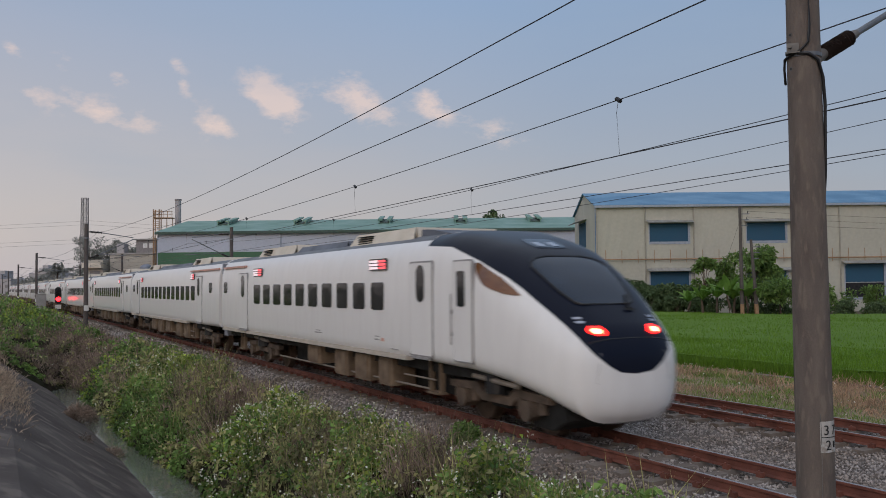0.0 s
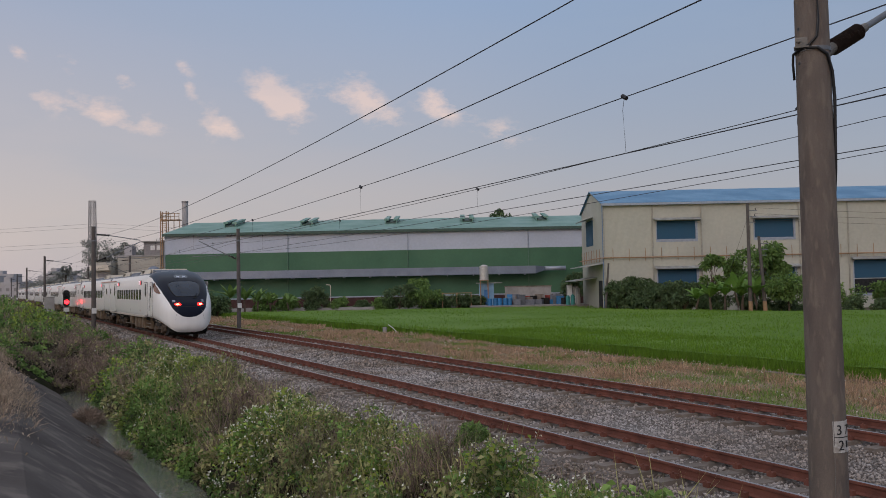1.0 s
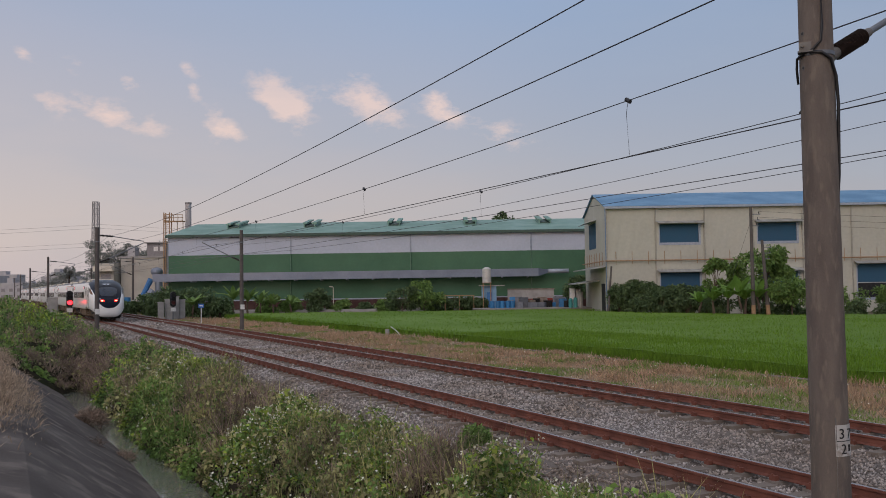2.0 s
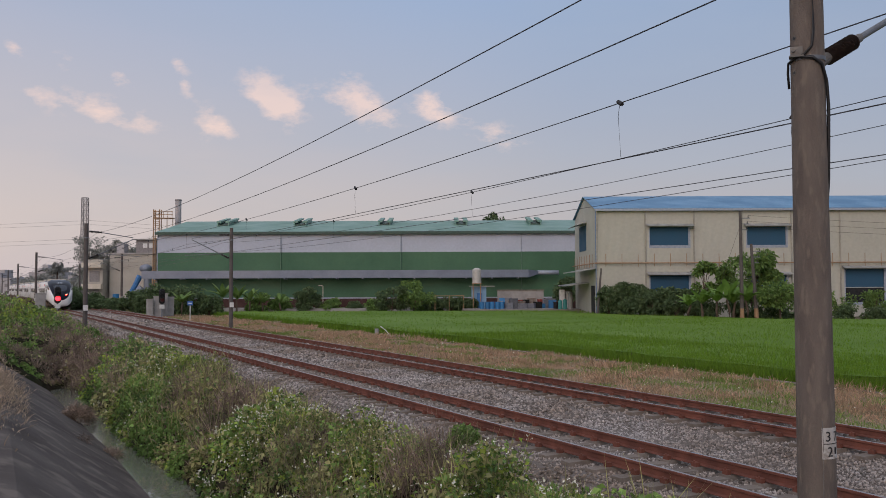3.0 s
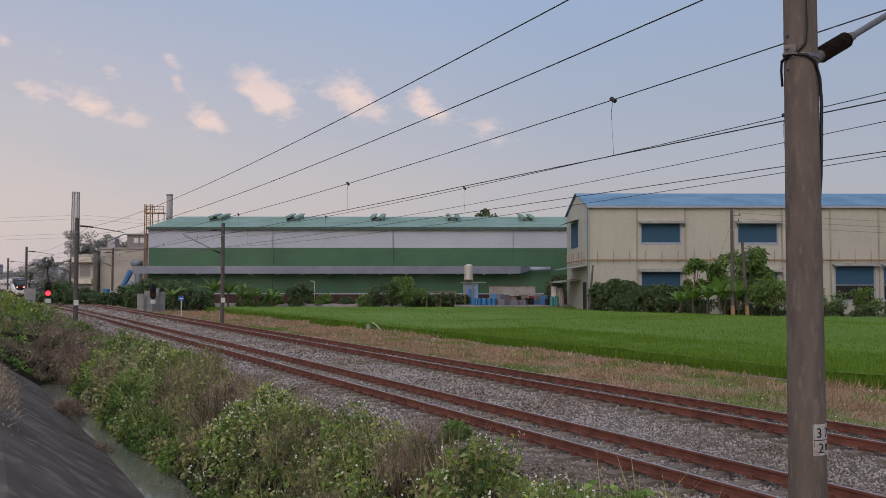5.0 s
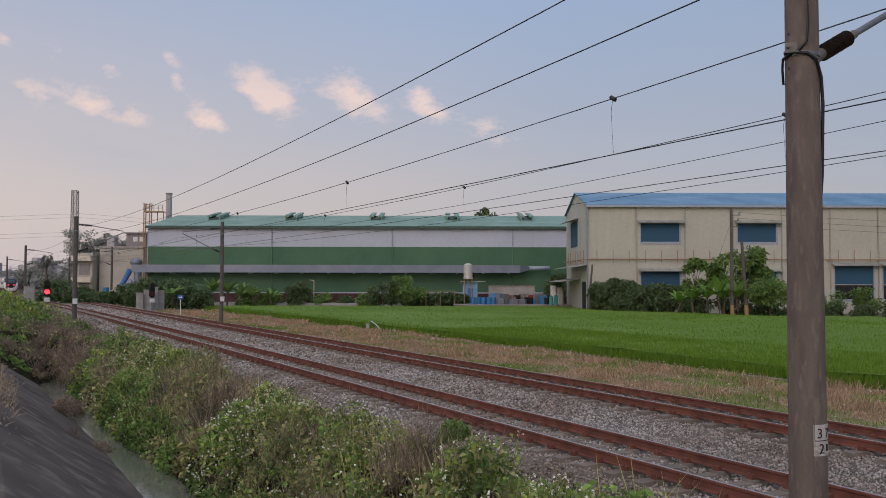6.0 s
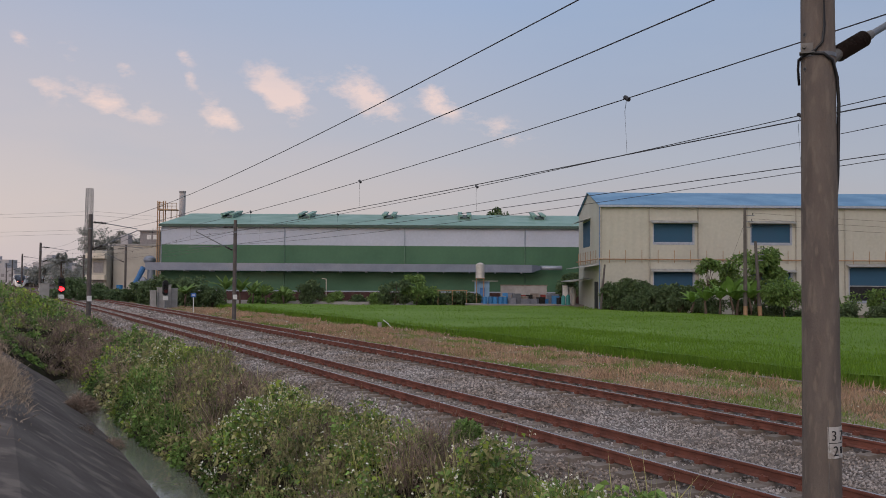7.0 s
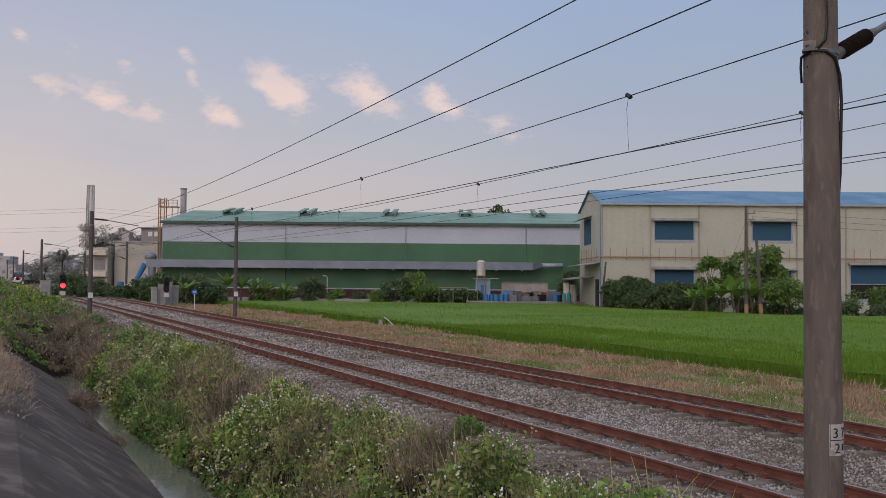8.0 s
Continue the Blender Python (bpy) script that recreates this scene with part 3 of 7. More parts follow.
FAR_MASTS = [64.2, 118.0, 170.0, 222.0]
MAST_V, FAR_V = 5.68, 16.15


def lathe(a, b, profile, n=12):
    """One turned surface from a to b: profile of (fraction of the way, radius)."""
    a, b = Vector(a), Vector(b)
    q = (b - a).to_track_quat("Z", "Y")
    s = Shape()
    for f, r in profile:
        c = a + (b - a) * f
        s.v += [tuple(c + q @ Vector((r * math.cos(2 * math.pi * i / n), r * math.sin(2 * math.pi * i / n), 0))) for i in range(n)]
    s.f = [(k * n + i, k * n + (i + 1) % n, (k + 1) * n + (i + 1) % n, (k + 1) * n + i) for k in range(len(profile) - 1) for i in range(n)]
    s.f += [tuple(range(n))[::-1], tuple(range((len(profile) - 1) * n, len(profile) * n))]
    s.mi = [0] * len(s.f)
    return s


def insulator_rod(a, b, r=0.085, n=9, around=12):
    """A ribbed insulator from a to b, turned in one piece."""
    prof = [(0.0, r * 0.5)]
    for i in range(n):
        c = (i + 0.5) / n
        prof += [(c - 0.30 / n, r * 0.5), (c - 0.08 / n, r), (c + 0.12 / n, r * 0.93), (c + 0.30 / n, r * 0.55)]
    return lathe(a, b, prof + [(1.0, r * 0.5)], around)


def build_mast(u, v, side, top=6.66, label="slender round concrete mast beside the track"):
    """side: +1 where the arm reaches to the right of the line, -1 to its left. Local x along the line."""
    m = along(u, v, -0.7)
    t = thing("catenary_mast", label, "catenary mast", m, group="catenary masts")
    h = top + 0.7
    part("mast", Shape().tube((0, 0, 0), (0, 0, h), 0.155, 0.125, n=14), M["mast_concrete"], t, smooth=False)
    part("collar", Shape().tube((0, 0, h - 0.95), (0, 0, h - 0.87), 0.155, n=14), M["steel"], t)
    y = -side
    reach = 2.9
    part("insulator", insulator_rod((0, 0.18 * y, h - 0.5), (0, 0.95 * y, h - 0.55)), M["insulator"], t, "dark ribbed insulator")
    part("tie_bar", Shape().tube((0, 0.9 * y, h - 0.55), (0, reach * y, h - 0.85), 0.03, n=6), M["steel"], t)
    part("insulator", insulator_rod((0, 0.18 * y, h - 2.25), (0, 0.75 * y, h - 2.0)), M["insulator"], t, "dark ribbed insulator")
    part("cantilever", Shape().tube((0, 0.7 * y, h - 2.02), (0, reach * y, h - 0.95), 0.035, n=6), M["steel"], t)
    part("steady_arm", Shape().tube((0, 0.9 * y, h - 1.95), (0, (reach + 0.5) * y, h - 2.1), 0.022, n=6), M["steel"], t)
    pl = Shape().box(-0.3, -0.14, 1.75, -0.19, 0.14, 2.1)
    part("number_plate", pl, M["white_paint"], t, "small white number plate")
    return t


for u in NEAR_MASTS[1:]:
    build_mast(u, MAST_V, 1)
for u in FAR_MASTS:
    build_mast(u, FAR_V, -1, 6.95, "slender round concrete mast beyond the tracks")


def build_near_pole():
    m = Matrix.Translation(on(NEAR_MASTS[0], MAST_V, -0.75))
    t = thing("catenary_mast", "weathered brown concrete pole with a plate and black cable", "catenary mast", m, group="catenary masts")
    s = Shape()
    n = 28
    zs = [0, 1, 2, 3, 4, 5, 6, 7, 8.2]
    vs = [(r * math.cos(2 * math.pi * i / n), r * math.sin(2 * math.pi * i / n), z) for z in zs for r in [0.149 - 0.0046 * z] for i in range(n)]
    s.add(vs, [(k * n + i, k * n + (i + 1) % n, (k + 1) * n + (i + 1) % n, (k + 1) * n + i) for k in range(len(zs) - 1) for i in range(n)])
    part("mast", s, M["pole_concrete"], t, "speckled brown concrete shaft", smooth=True)
    return t


near_pole = build_near_pole()


def wire(name, label, pts, r=0.012, key="wire"):
    c = Shape().path(pts, r, 5)
    return solid(name, c, M[key], label, "wire", group="overhead wires")


def span(u0, u1, v, z_support, sag, n=24, v1=None):
    v1 = v if v1 is None else v1
    return [on(u0 + (u1 - u0) * i / n, v + (v1 - v) * i / n, z_support - 4 * sag * (i / n) * (1 - i / n)) for i in range(n + 1)]


def build_wires():
    for v, masts, zc, zm, sag in ((NEAR_TRACK, NEAR_MASTS, 4.48, 5.50, 0.41), (FAR_TRACK, [5.0] + FAR_MASTS, 4.62, 5.66, 0.37)):
        ext = [masts[0] - 52] + masts
        con = [on(u, v + 0.15 * math.sin(u / 17), zc) for u in np.arange(-45, masts[-1], 2.0)]
        wire("contact_wire", "thin dark contact wire over the track", con, 0.0085)
        mes = []
        for a, b in zip(ext, ext[1:]):
            mes += span(a, b, v, zm, sag)[:-1]
        wire("messenger_wire", "dark messenger wire sagging between the masts", mes, 0.0085)
        for a, b in zip(ext, ext[1:]):
            if b > 200:
                continue
            for k in range(5):
                f = (k + (0.54 if v == NEAR_TRACK else 0.5)) / 5
                u = a + (b - a) * f
                z = zm - 4 * sag * f * (1 - f)
                d = Shape().path([on(u, v, z + 0.02), on(u + 0.05, v, z - 0.2), on(u, v, zc)], 0.004, 4)
                d.tube(on(u - 0.05, v, z - 0.03), on(u + 0.05, v, z + 0.03), 0.035, n=6)
                solid("dropper", d, M["wire"], "thin dropper hanging from the messenger wire", "wire", group="droppers")
    for v, z, sag in ((6.35, 6.10, 0.49), (7.0, 5.68, 0.48)):
        pts = []
        ext = [NEAR_MASTS[0] - 55] + NEAR_MASTS
        for a, b in zip(ext, ext[1:]):
            pts += span(a, b, v, z, sag)[:-1]
        wire("feeder_wire", "dark feeder wire along the near masts", pts, 0.009)
    for v, z, sag in ((15.6, 5.84, 0.56), (15.7, 5.10, 0.36)):
        pts = []
        ext = [-47.0, 5.0] + FAR_MASTS
        for a, b in zip(ext, ext[1:]):
            pts += span(a, b, v, z, sag)[:-1]
        wire("feeder_wire", "thin dark wire along the far masts", pts, 0.008)


build_wires()


# ---- the train ----
def gloss(name, build, rough=0.25, coat=0.3):
    """A painted sheet-metal surface whose colour is built by a function of its nodes."""
    m = bpy.data.materials.new(name)
    m.use_nodes = True
    nt = m.node_tree
    p = nt.nodes["Principled BSDF"]
    p.inputs["Roughness"].default_value, p.inputs["Coat Weight"].default_value = rough, coat
    p.inputs["Specular IOR Level"].default_value = 0.35
    nt.links.new(build(nt), p.inputs["Base Color"])
    return m


def car_white(nt):
    """White paint, faintly dirtier in streaks."""
    tc = nt.nodes.new("ShaderNodeTexCoord")
    mp = nt.nodes.new("ShaderNodeMapping")
    mp.inputs["Scale"].default_value = (3.0, 3.0, 0.5)
    n = nt.nodes.new("ShaderNodeTexNoise")
    n.inputs["Scale"].default_value, n.inputs["Detail"].default_value = 1.6, 6
    r = nt.nodes.new("ShaderNodeValToRGB")
    r.color_ramp.elements[0].position, r.color_ramp.elements[0].color = 0.3, (0.745, 0.728, 0.718, 1)
    r.color_ramp.elements[1].position, r.color_ramp.elements[1].color = 0.6, (0.78, 0.765, 0.755, 1)
    nt.links.new(tc.outputs["Object"], mp.inputs[0])
    nt.links.new(mp.outputs[0], n.inputs["Vector"])
    nt.links.new(n.outputs[0], r.inputs[0])
    return r.outputs[0]


HALF, CAR, PITCH = 10.75, 21.5, 21.1
TIP = 0.874
# height of the dark mask's edge by the way along the nose from its tip
MASK_LINE = [(0.0, 1.08), (0.3, 1.11), (0.5, 1.20), (0.8, 1.38), (1.16, 1.63), (1.47, 1.82), (1.82, 2.01), (2.17, 2.19), (2.55, 2.39), (2.93, 2.56), (3.77, 2.86), (4.77, 3.15), (6.2, 3.24)]


def nose_paint(nt):
    """White below a sweeping line, blue-black above it."""
    white = car_white(nt)
    tc = nt.nodes.new("ShaderNodeTexCoord")
    sp = nt.nodes.new("ShaderNodeSeparateXYZ")
    nt.links.new(tc.outputs["Object"], sp.inputs[0])
    mr = nt.nodes.new("ShaderNodeMapRange")
    mr.inputs[1].default_value, mr.inputs[2].default_value = TIP - HALF, TIP - HALF + 6.2
    side = nt.nodes.new("ShaderNodeMath")
    side.operation = "ABSOLUTE"
    nt.links.new(sp.outputs[1], side.inputs[0])
    way = nt.nodes.new("ShaderNodeMath")
    way.operation = "ADD"
    nt.links.new(sp.outputs[0], way.inputs[0])
    nt.links.new(side.outputs[0], way.inputs[1])
    nt.links.new(way.outputs[0], mr.inputs[0])
    ramp = nt.nodes.new("ShaderNodeValToRGB")
    el = ramp.color_ramp.elements
    for e, (s, z) in ((el[1], MASK_LINE[-1]), (el[0], MASK_LINE[0])):
        e.position, e.color = s / 6.2, (z / 4, z / 4, z / 4, 1)
    for s, z in MASK_LINE[1:-1]:
        el.new(s / 6.2).color = (z / 4, z / 4, z / 4, 1)
    nt.links.new(mr.outputs[0], ramp.inputs[0])
    d = nt.nodes.new("ShaderNodeMath")
    d.operation = "MULTIPLY_ADD"
    d.inputs[1].default_value = -4.0
    nt.links.new(ramp.outputs[0], d.inputs[0])
    nt.links.new(sp.outputs[2], d.inputs[2])
    edge = nt.nodes.new("ShaderNodeMapRange")
    edge.inputs[1].default_value, edge.inputs[2].default_value = -0.008, 0.008
    nt.links.new(d.outputs[0], edge.inputs[0])
    mix = nt.nodes.new("ShaderNodeMix")
    mix.data_type = "RGBA"
    nt.links.new(edge.outputs[0], mix.inputs[0])
    nt.links.new(white, mix.inputs[6])
    mix.inputs[7].default_value = (0.005, 0.007, 0.018, 1)
    return mix.outputs[2]


M["car_white"] = gloss("car_white", car_white, 0.32, 0.2)
M["nose_paint"] = gloss("nose_paint", nose_paint, 0.30, 0.0)
M["nose_paint"].node_tree.nodes["Principled BSDF"].inputs["Specular IOR Level"].default_value = 0.16
M["car_roof"] = mat("car_roof", (0.16, 0.17, 0.19), 0.6, scale=0.8, fine=10, bump=0.05)
M["ac_cream"] = mat("ac_cream", (0.66, 0.60, 0.51), 0.7, color2=(0.58, 0.52, 0.43), scale=1.5, fine=20)
M["ac_grey"] = mat("ac_grey", (0.13, 0.145, 0.18), 0.6, scale=1.5, fine=20)
M["car_glass"] = mat("car_glass", (0.010, 0.011, 0.013), 0.08, bump=0.0, spec=0.6)
M["cab_glass"] = mat("cab_glass", (0.016, 0.028, 0.052), 0.06, color2=(0.010, 0.018, 0.036), scale=1.4, fine=4, bump=0.0, spec=0.45)
# amber is the sunset mirrored in the cab window, put into the glass colour
M["sunset_glass"] = mat("sunset_glass", (0.20, 0.085, 0.03), 0.12, scale=2.0, color2=(0.12, 0.055, 0.025), bump=0.0, spec=0.7)
M["seam"] = mat("door_seam", (0.32, 0.31, 0.31), 0.6, bump=0.0)
M["under_dark"] = mat("underframe", (0.010, 0.009, 0.008), 0.9, scale=4, fine=30)
M["under_box"] = mat("underfloor_box", (0.13, 0.09, 0.062), 0.85, color2=(0.06, 0.043, 0.032), scale=2.5, fine=30)
M["dust_tan"] = mat("dust_tan", (0.21, 0.15, 0.098), 0.9, color2=(0.12, 0.085, 0.058), scale=3, fine=40, bump=0.2)
M["zinc_dust"] = mat("zinc_dust", (0.26, 0.22, 0.18), 0.7, 0.2, scale=4, fine=40)
M["sole_bar"] = mat("sole_bar", (0.50, 0.45, 0.39), 0.6, color2=(0.43, 0.38, 0.32), scale=2, fine=30, bump=0.05)
M["wheel"] = mat("wheel_steel", (0.10, 0.065, 0.045), 0.7, 0.4, scale=4)
M["bellows"] = mat("gangway", (0.26, 0.27, 0.31), 0.85, scale=6)
M["stripe"] = mat("orange_stripe", (0.62, 0.33, 0.26), 0.4, bump=0.0)
M["led_red"] = mat("led_red", (0.4, 0.02, 0.03), 0.5, bump=0.0, emit=(1.0, 0.12, 0.14, 1.1))
M["led_white"] = mat("led_white", (0.6, 0.5, 0.5), 0.5, bump=0.0, emit=(1.0, 0.75, 0.80, 0.8))
M["tail_red"] = mat("tail_lamp", (0.5, 0.02, 0.01), 0.3, bump=0.0, emit=(1.0, 0.010, 0.008, 4.5))
M["tail_core"] = mat("tail_lamp_core", (0.9, 0.4, 0.2), 0.3, bump=0.0, emit=(1.0, 0.33, 0.14, 9.0))
M["lens"] = mat("head_lamp_lens", (0.42, 0.46, 0.55), 0.15, bump=0.0)

NOSE_S = [(0.874, 0.341, 1.315, 0.70, 1.08), (0.91, 0.602, 1.441, 0.57, 1.1), (0.983, 0.826, 1.59, 0.43, 1.12), (1.129, 1.007, 1.779, 0.31, 1.16), (1.348, 1.118, 1.95, 0.40, 1.2), (1.676, 1.239, 2.198, 0.56, 1.3), (2.095, 1.332, 2.512, 0.69, 1.45),
          (2.57, 1.383, 2.821, 0.80, 1.6), (3.107, 1.426, 3.106, 0.89, 1.75), (3.7, 1.435, 3.3, 0.95, 1.9), (4.5, 1.45, 3.481, 0.98, 2.0), (5.6, 1.45, 3.5, 1.0, 2.0)]


def section(s):
    ss = [r[0] for r in NOSE_S]
    W, zt, zb, zm = (float(np.interp(s, ss, [r[k] for r in NOSE_S])) for k in (1, 2, 3, 4))
    f = min(max((s - 0.6) / 3.8, 0), 1)
    return W, zt, zb, zm, 2.5 + 2.0 * f, 3.2 + 8.8 * f * f


def nose_depth(y, z):
    """The distance from the tip at which the nose's skin has height z at side y."""
    lo, hi = TIP, 5.6
    for _ in range(40):
        s = (lo + hi) / 2
        W, zt, zb, zm, nu, nl = section(s)
        h = (zt - zm) if z > zm else (zm - zb)
        n = nu if z > zm else nl
        inside = (abs(y) / W) ** n + (abs(z - zm) / h) ** n < 1
        lo, hi = (lo, s) if inside else (s, hi)
    return (lo + hi) / 2


def ring(s, n=44):
    W, zt, zb, zm, nu, nl = section(s)
    out = []
    for i in range(n):
        t = 2 * math.pi * i / n
        c, k = math.cos(t), math.sin(t)
        e = nu if k > 0 else nl
        y = W * math.copysign(abs(c) ** (2 / e), c)
        z = zm + (zt - zm if k > 0 else zm - zb) * math.copysign(abs(k) ** (2 / e), k)
        out.append((s - HALF, y, z))
    return out


def loft(ss, n=44, caps=True):
    sh = Shape()
    pts = [p for s in ss for p in ring(s, n)]
    fs = [(i * n + j, i * n + (j + 1) % n, (i + 1) * n + (j + 1) % n, (i + 1) * n + j)[::-1] for i in range(len(ss) - 1) for j in range(n)]
    if caps:
        fs += [tuple(range(n))[::-1][::-1], tuple(range((len(ss) - 1) * n, len(ss) * n))[::-1]]
    return sh.add(pts, fs)


def nose_patch(rows, lift=0.012):
    """A panel laid on the nose: rows of (z, y from, y to)."""
    n = 18
    sh = Shape()
    pts = []
    for z, a, b in rows:
        for i in range(n + 1):
            y = a + (b - a) * i / n
            pts.append((nose_depth(y, z) - HALF - lift, y, z))
    return sh.add(pts, [(r * (n + 1) + i, r * (n + 1) + i + 1, (r + 1) * (n + 1) + i + 1, (r + 1) * (n + 1) + i) for r in range(len(rows) - 1) for i in range(n)])


def rounded(x0, z0, x1, z1, r, y, t=0.012, side=1, n=4):
    """A rounded panel lying on a car's side at |y|."""
    o = []
    for cx, cz, a0 in ((x1 - r, z1 - r, 0), (x0 + r, z1 - r, 90), (x0 + r, z0 + r, 180), (x1 - r, z0 + r, 270)):
        for i in range(n + 1):
            a = radians(a0 + 90 * i / n)
            o.append((cx + r * math.cos(a), side * y, cz + r * math.sin(a)))
    return Shape().prism(o, (0, -0.02 * side, 0), (0, t * side, 0))


def bogie(car, c):
    """A two-axle bogie: cranked side frames, axle boxes, springs, dampers and wheels."""
    bo = part("bogie", Shape().box(c - 0.32, -0.95, 0.36, c + 0.32, 0.95, 0.66, ch=0.05).tube((c, 0, 0.6), (c, 0, 1.02), 0.4, n=14), M["under_dark"], car)
    for y in (-1, 1):
        fr = [(c - 1.62, 0, 0.58), (c - 0.7, 0, 0.60), (c - 0.5, 0, 0.44), (c + 0.5, 0, 0.44), (c + 0.7, 0, 0.60), (c + 1.62, 0, 0.58), (c + 1.62, 0, 0.70), (c + 0.62, 0, 0.74), (c + 0.42, 0, 0.58), (c - 0.42, 0, 0.58), (c - 0.62, 0, 0.74), (c - 1.62, 0, 0.70)]
        part("side_frame", Shape().prism(fr, (0, y * 0.90, 0), (0, y * 1.06, 0)), M["under_box"], bo, "dusty brown bogie side frame")
        part("air_spring", Shape().tube((c, y * 1.0, 0.6), (c, y * 1.0, 0.98), 0.22, n=14), M["black_paint"], bo)
        part("damper", Shape().tube((c - 0.9, y * 1.16, 0.80), (c + 0.55, y * 1.16, 0.86), 0.045, n=8), M["zinc_dust"], bo)
        part("step_bracket", Shape().box(c + 1.75, min(y * 1.1, y * 1.2), 0.42, c + 1.81, max(y * 1.1, y * 1.2), 1.0).box(c + 2.17, min(y * 1.1, y * 1.2), 0.42, c + 2.23, max(y * 1.1, y * 1.2), 1.0)
             .box(c + 1.75, min(y * 1.05, y * 1.25), 0.39, c + 2.23, max(y * 1.05, y * 1.25), 0.43), M["dust_tan"], bo, "tan step bracket")
        for dx in (-1.05, 1.05):
            part("axle_box", Shape().tube((c + dx, y * 0.86, 0.43), (c + dx, y * 1.15, 0.43), 0.17, n=12).box(c + dx - 0.2, min(y * 0.92, y * 1.1), 0.36, c + dx + 0.2, max(y * 0.92, y * 1.1), 0.5), M["under_box"], bo)
            part("coil_spring", Shape().tube((c + dx - 0.3, y * 1.0, 0.40), (c + dx - 0.3, y * 1.0, 0.62), 0.085, n=10).tube((c + dx + 0.3, y * 1.0, 0.40), (c + dx + 0.3, y * 1.0, 0.62), 0.085, n=10), M["under_box"], bo)
            part("brake_arm", Shape().path([(c + dx + 0.5, y * 0.8, 0.66), (c + dx + 0.56, y * 0.8, 0.46), (c + dx + 0.47, y * 0.72, 0.36)], 0.05, 6), M["under_box"], bo)
            w = Shape()
            for ya, yb, r in ((0.50, 0.64, 0.43), (0.47, 0.50, 0.455), (0.60, 0.655, 0.32), (0.64, 0.70, 0.13)):
                w.tube((c + dx, y * ya, 0.43), (c + dx, y * yb, 0.43), r, n=28)
            part("wheel", w, M["wheel"], bo)
    for dx in (-1.05, 1.05):
        part("axle", Shape().tube((c + dx, -0.86, 0.43), (c + dx, 0.86, 0.43), 0.085, n=10), M["wheel"], bo)


def underfloor(car, boxes, bogies, rear=HALF - 0.4):
    part("underframe", Shape().box(-HALF + 3.0, -1.15, 0.80, rear, 1.15, 0.995), M["under_dark"], car)
    # added black box that stands for the shade behind the equipment boxes
    part("centre_gear", Shape().box(bogies[0] + 2.0, -0.62, 0.30, bogies[1] - 2.0, 0.62, 0.80, ch=0.06), M["under_dark"], car)
    for y in (-1, 1):
        part("sole_bar", Shape().box(-HALF + 6.0, min(y * 1.30, y * 1.455), 0.985, rear, max(y * 1.30, y * 1.455), 1.075), M["sole_bar"], car, "dust-coloured strip along the foot of the body")
        part("brake_pipe", Shape().tube((bogies[0] + 2.2, y * 1.18, 0.46), (bogies[1] - 2.2, y * 1.18, 0.46), 0.022, n=6).tube((bogies[0] + 1.9, y * 1.22, 0.66), (bogies[0] + 3.3, y * 1.22, 0.66), 0.02, n=6), M["zinc_dust"], car)
    for a, b, z in boxes:
        for y in (-1, 1):
            bx = part("equipment_box", Shape().box(a, min(y * 0.7, y * 1.30), z, b, max(y * 0.7, y * 1.30), 0.93, ch=0.04), M["dust_tan"], car, "dusty brown underfloor equipment box")
            part("cover", Shape().box(a + 0.06, min(y * 1.30, y * 1.32), z + 0.06, b - 0.06, max(y * 1.30, y * 1.32), 0.88), M["dust_tan"], bx)
            for xh in (a + 0.1, b - 0.16):
                part("hanger", Shape().box(xh, min(y * 1.1, y * 1.2), 0.93, xh + 0.06, max(y * 1.1, y * 1.2), 0.995), M["under_dark"], bx)
    for c in bogies:
        bogie(car, c)


def window_set(car, centres, z0=1.95, z1=2.53, w=0.66):
    for c in centres:
        for side in (-1, 1):
            part("window", rounded(c - w / 2, z0, c + w / 2, z1, 0.07, 1.452, side=side), M["car_glass"], car, "dark tinted side window")


def door(car, x0, x1, z0=1.10, z1=2.92, slit=(0.42, 0.8)):
    for side in (-1, 1):
        d = part("door", rounded(x0, z0, x1, z1, 0.05, 1.450, 0.012, side), M["seam"], car, "white side door in a grey seam")
        part("door_leaf", rounded(x0 + 0.035, z0 + 0.035, x1 - 0.035, z1 - 0.035, 0.05, 1.466, 0.010, side), M["car_white"], d)
        xm = (x0 + x1) / 2
        part("door_window", rounded(xm - 0.17, 2.14, xm + 0.17, 2.84, 0.15, 1.479, 0.008, side), M["car_glass"], d)
        part("sill_step", Shape().box(x0 + 0.1, min(side * 1.45, side * 1.5), z0 - 0.04, x1 - 0.1, max(side * 1.45, side * 1.5), z0 - 0.005), M["seam"], d)


def sign(car, x0, x1, z0=2.78, z1=3.03):
    y = 1.447
    for side in (-1, 1):
        s = part("display", rounded(x0, z0, x1, z1, 0.03, y, 0.012, side), M["car_glass"], car, "lit destination display in red and white")
        xm = x0 + (x1 - x0) * 0.45
        a, b = sorted((side * (y + 0.014), side * (y + 0.018)))
        for k in range(3):
            part("lit_bar", Shape().box(xm + 0.03, a, z0 + 0.03 + 0.07 * k, x1 - 0.03, b, z0 + 0.08 + 0.07 * k), M["led_white"], s)
            part("lit_bar", Shape().box(x0 + 0.03, a, z0 + 0.03 + 0.07 * k, xm - 0.02, b, z0 + 0.08 + 0.07 * k), M["led_red"], s)


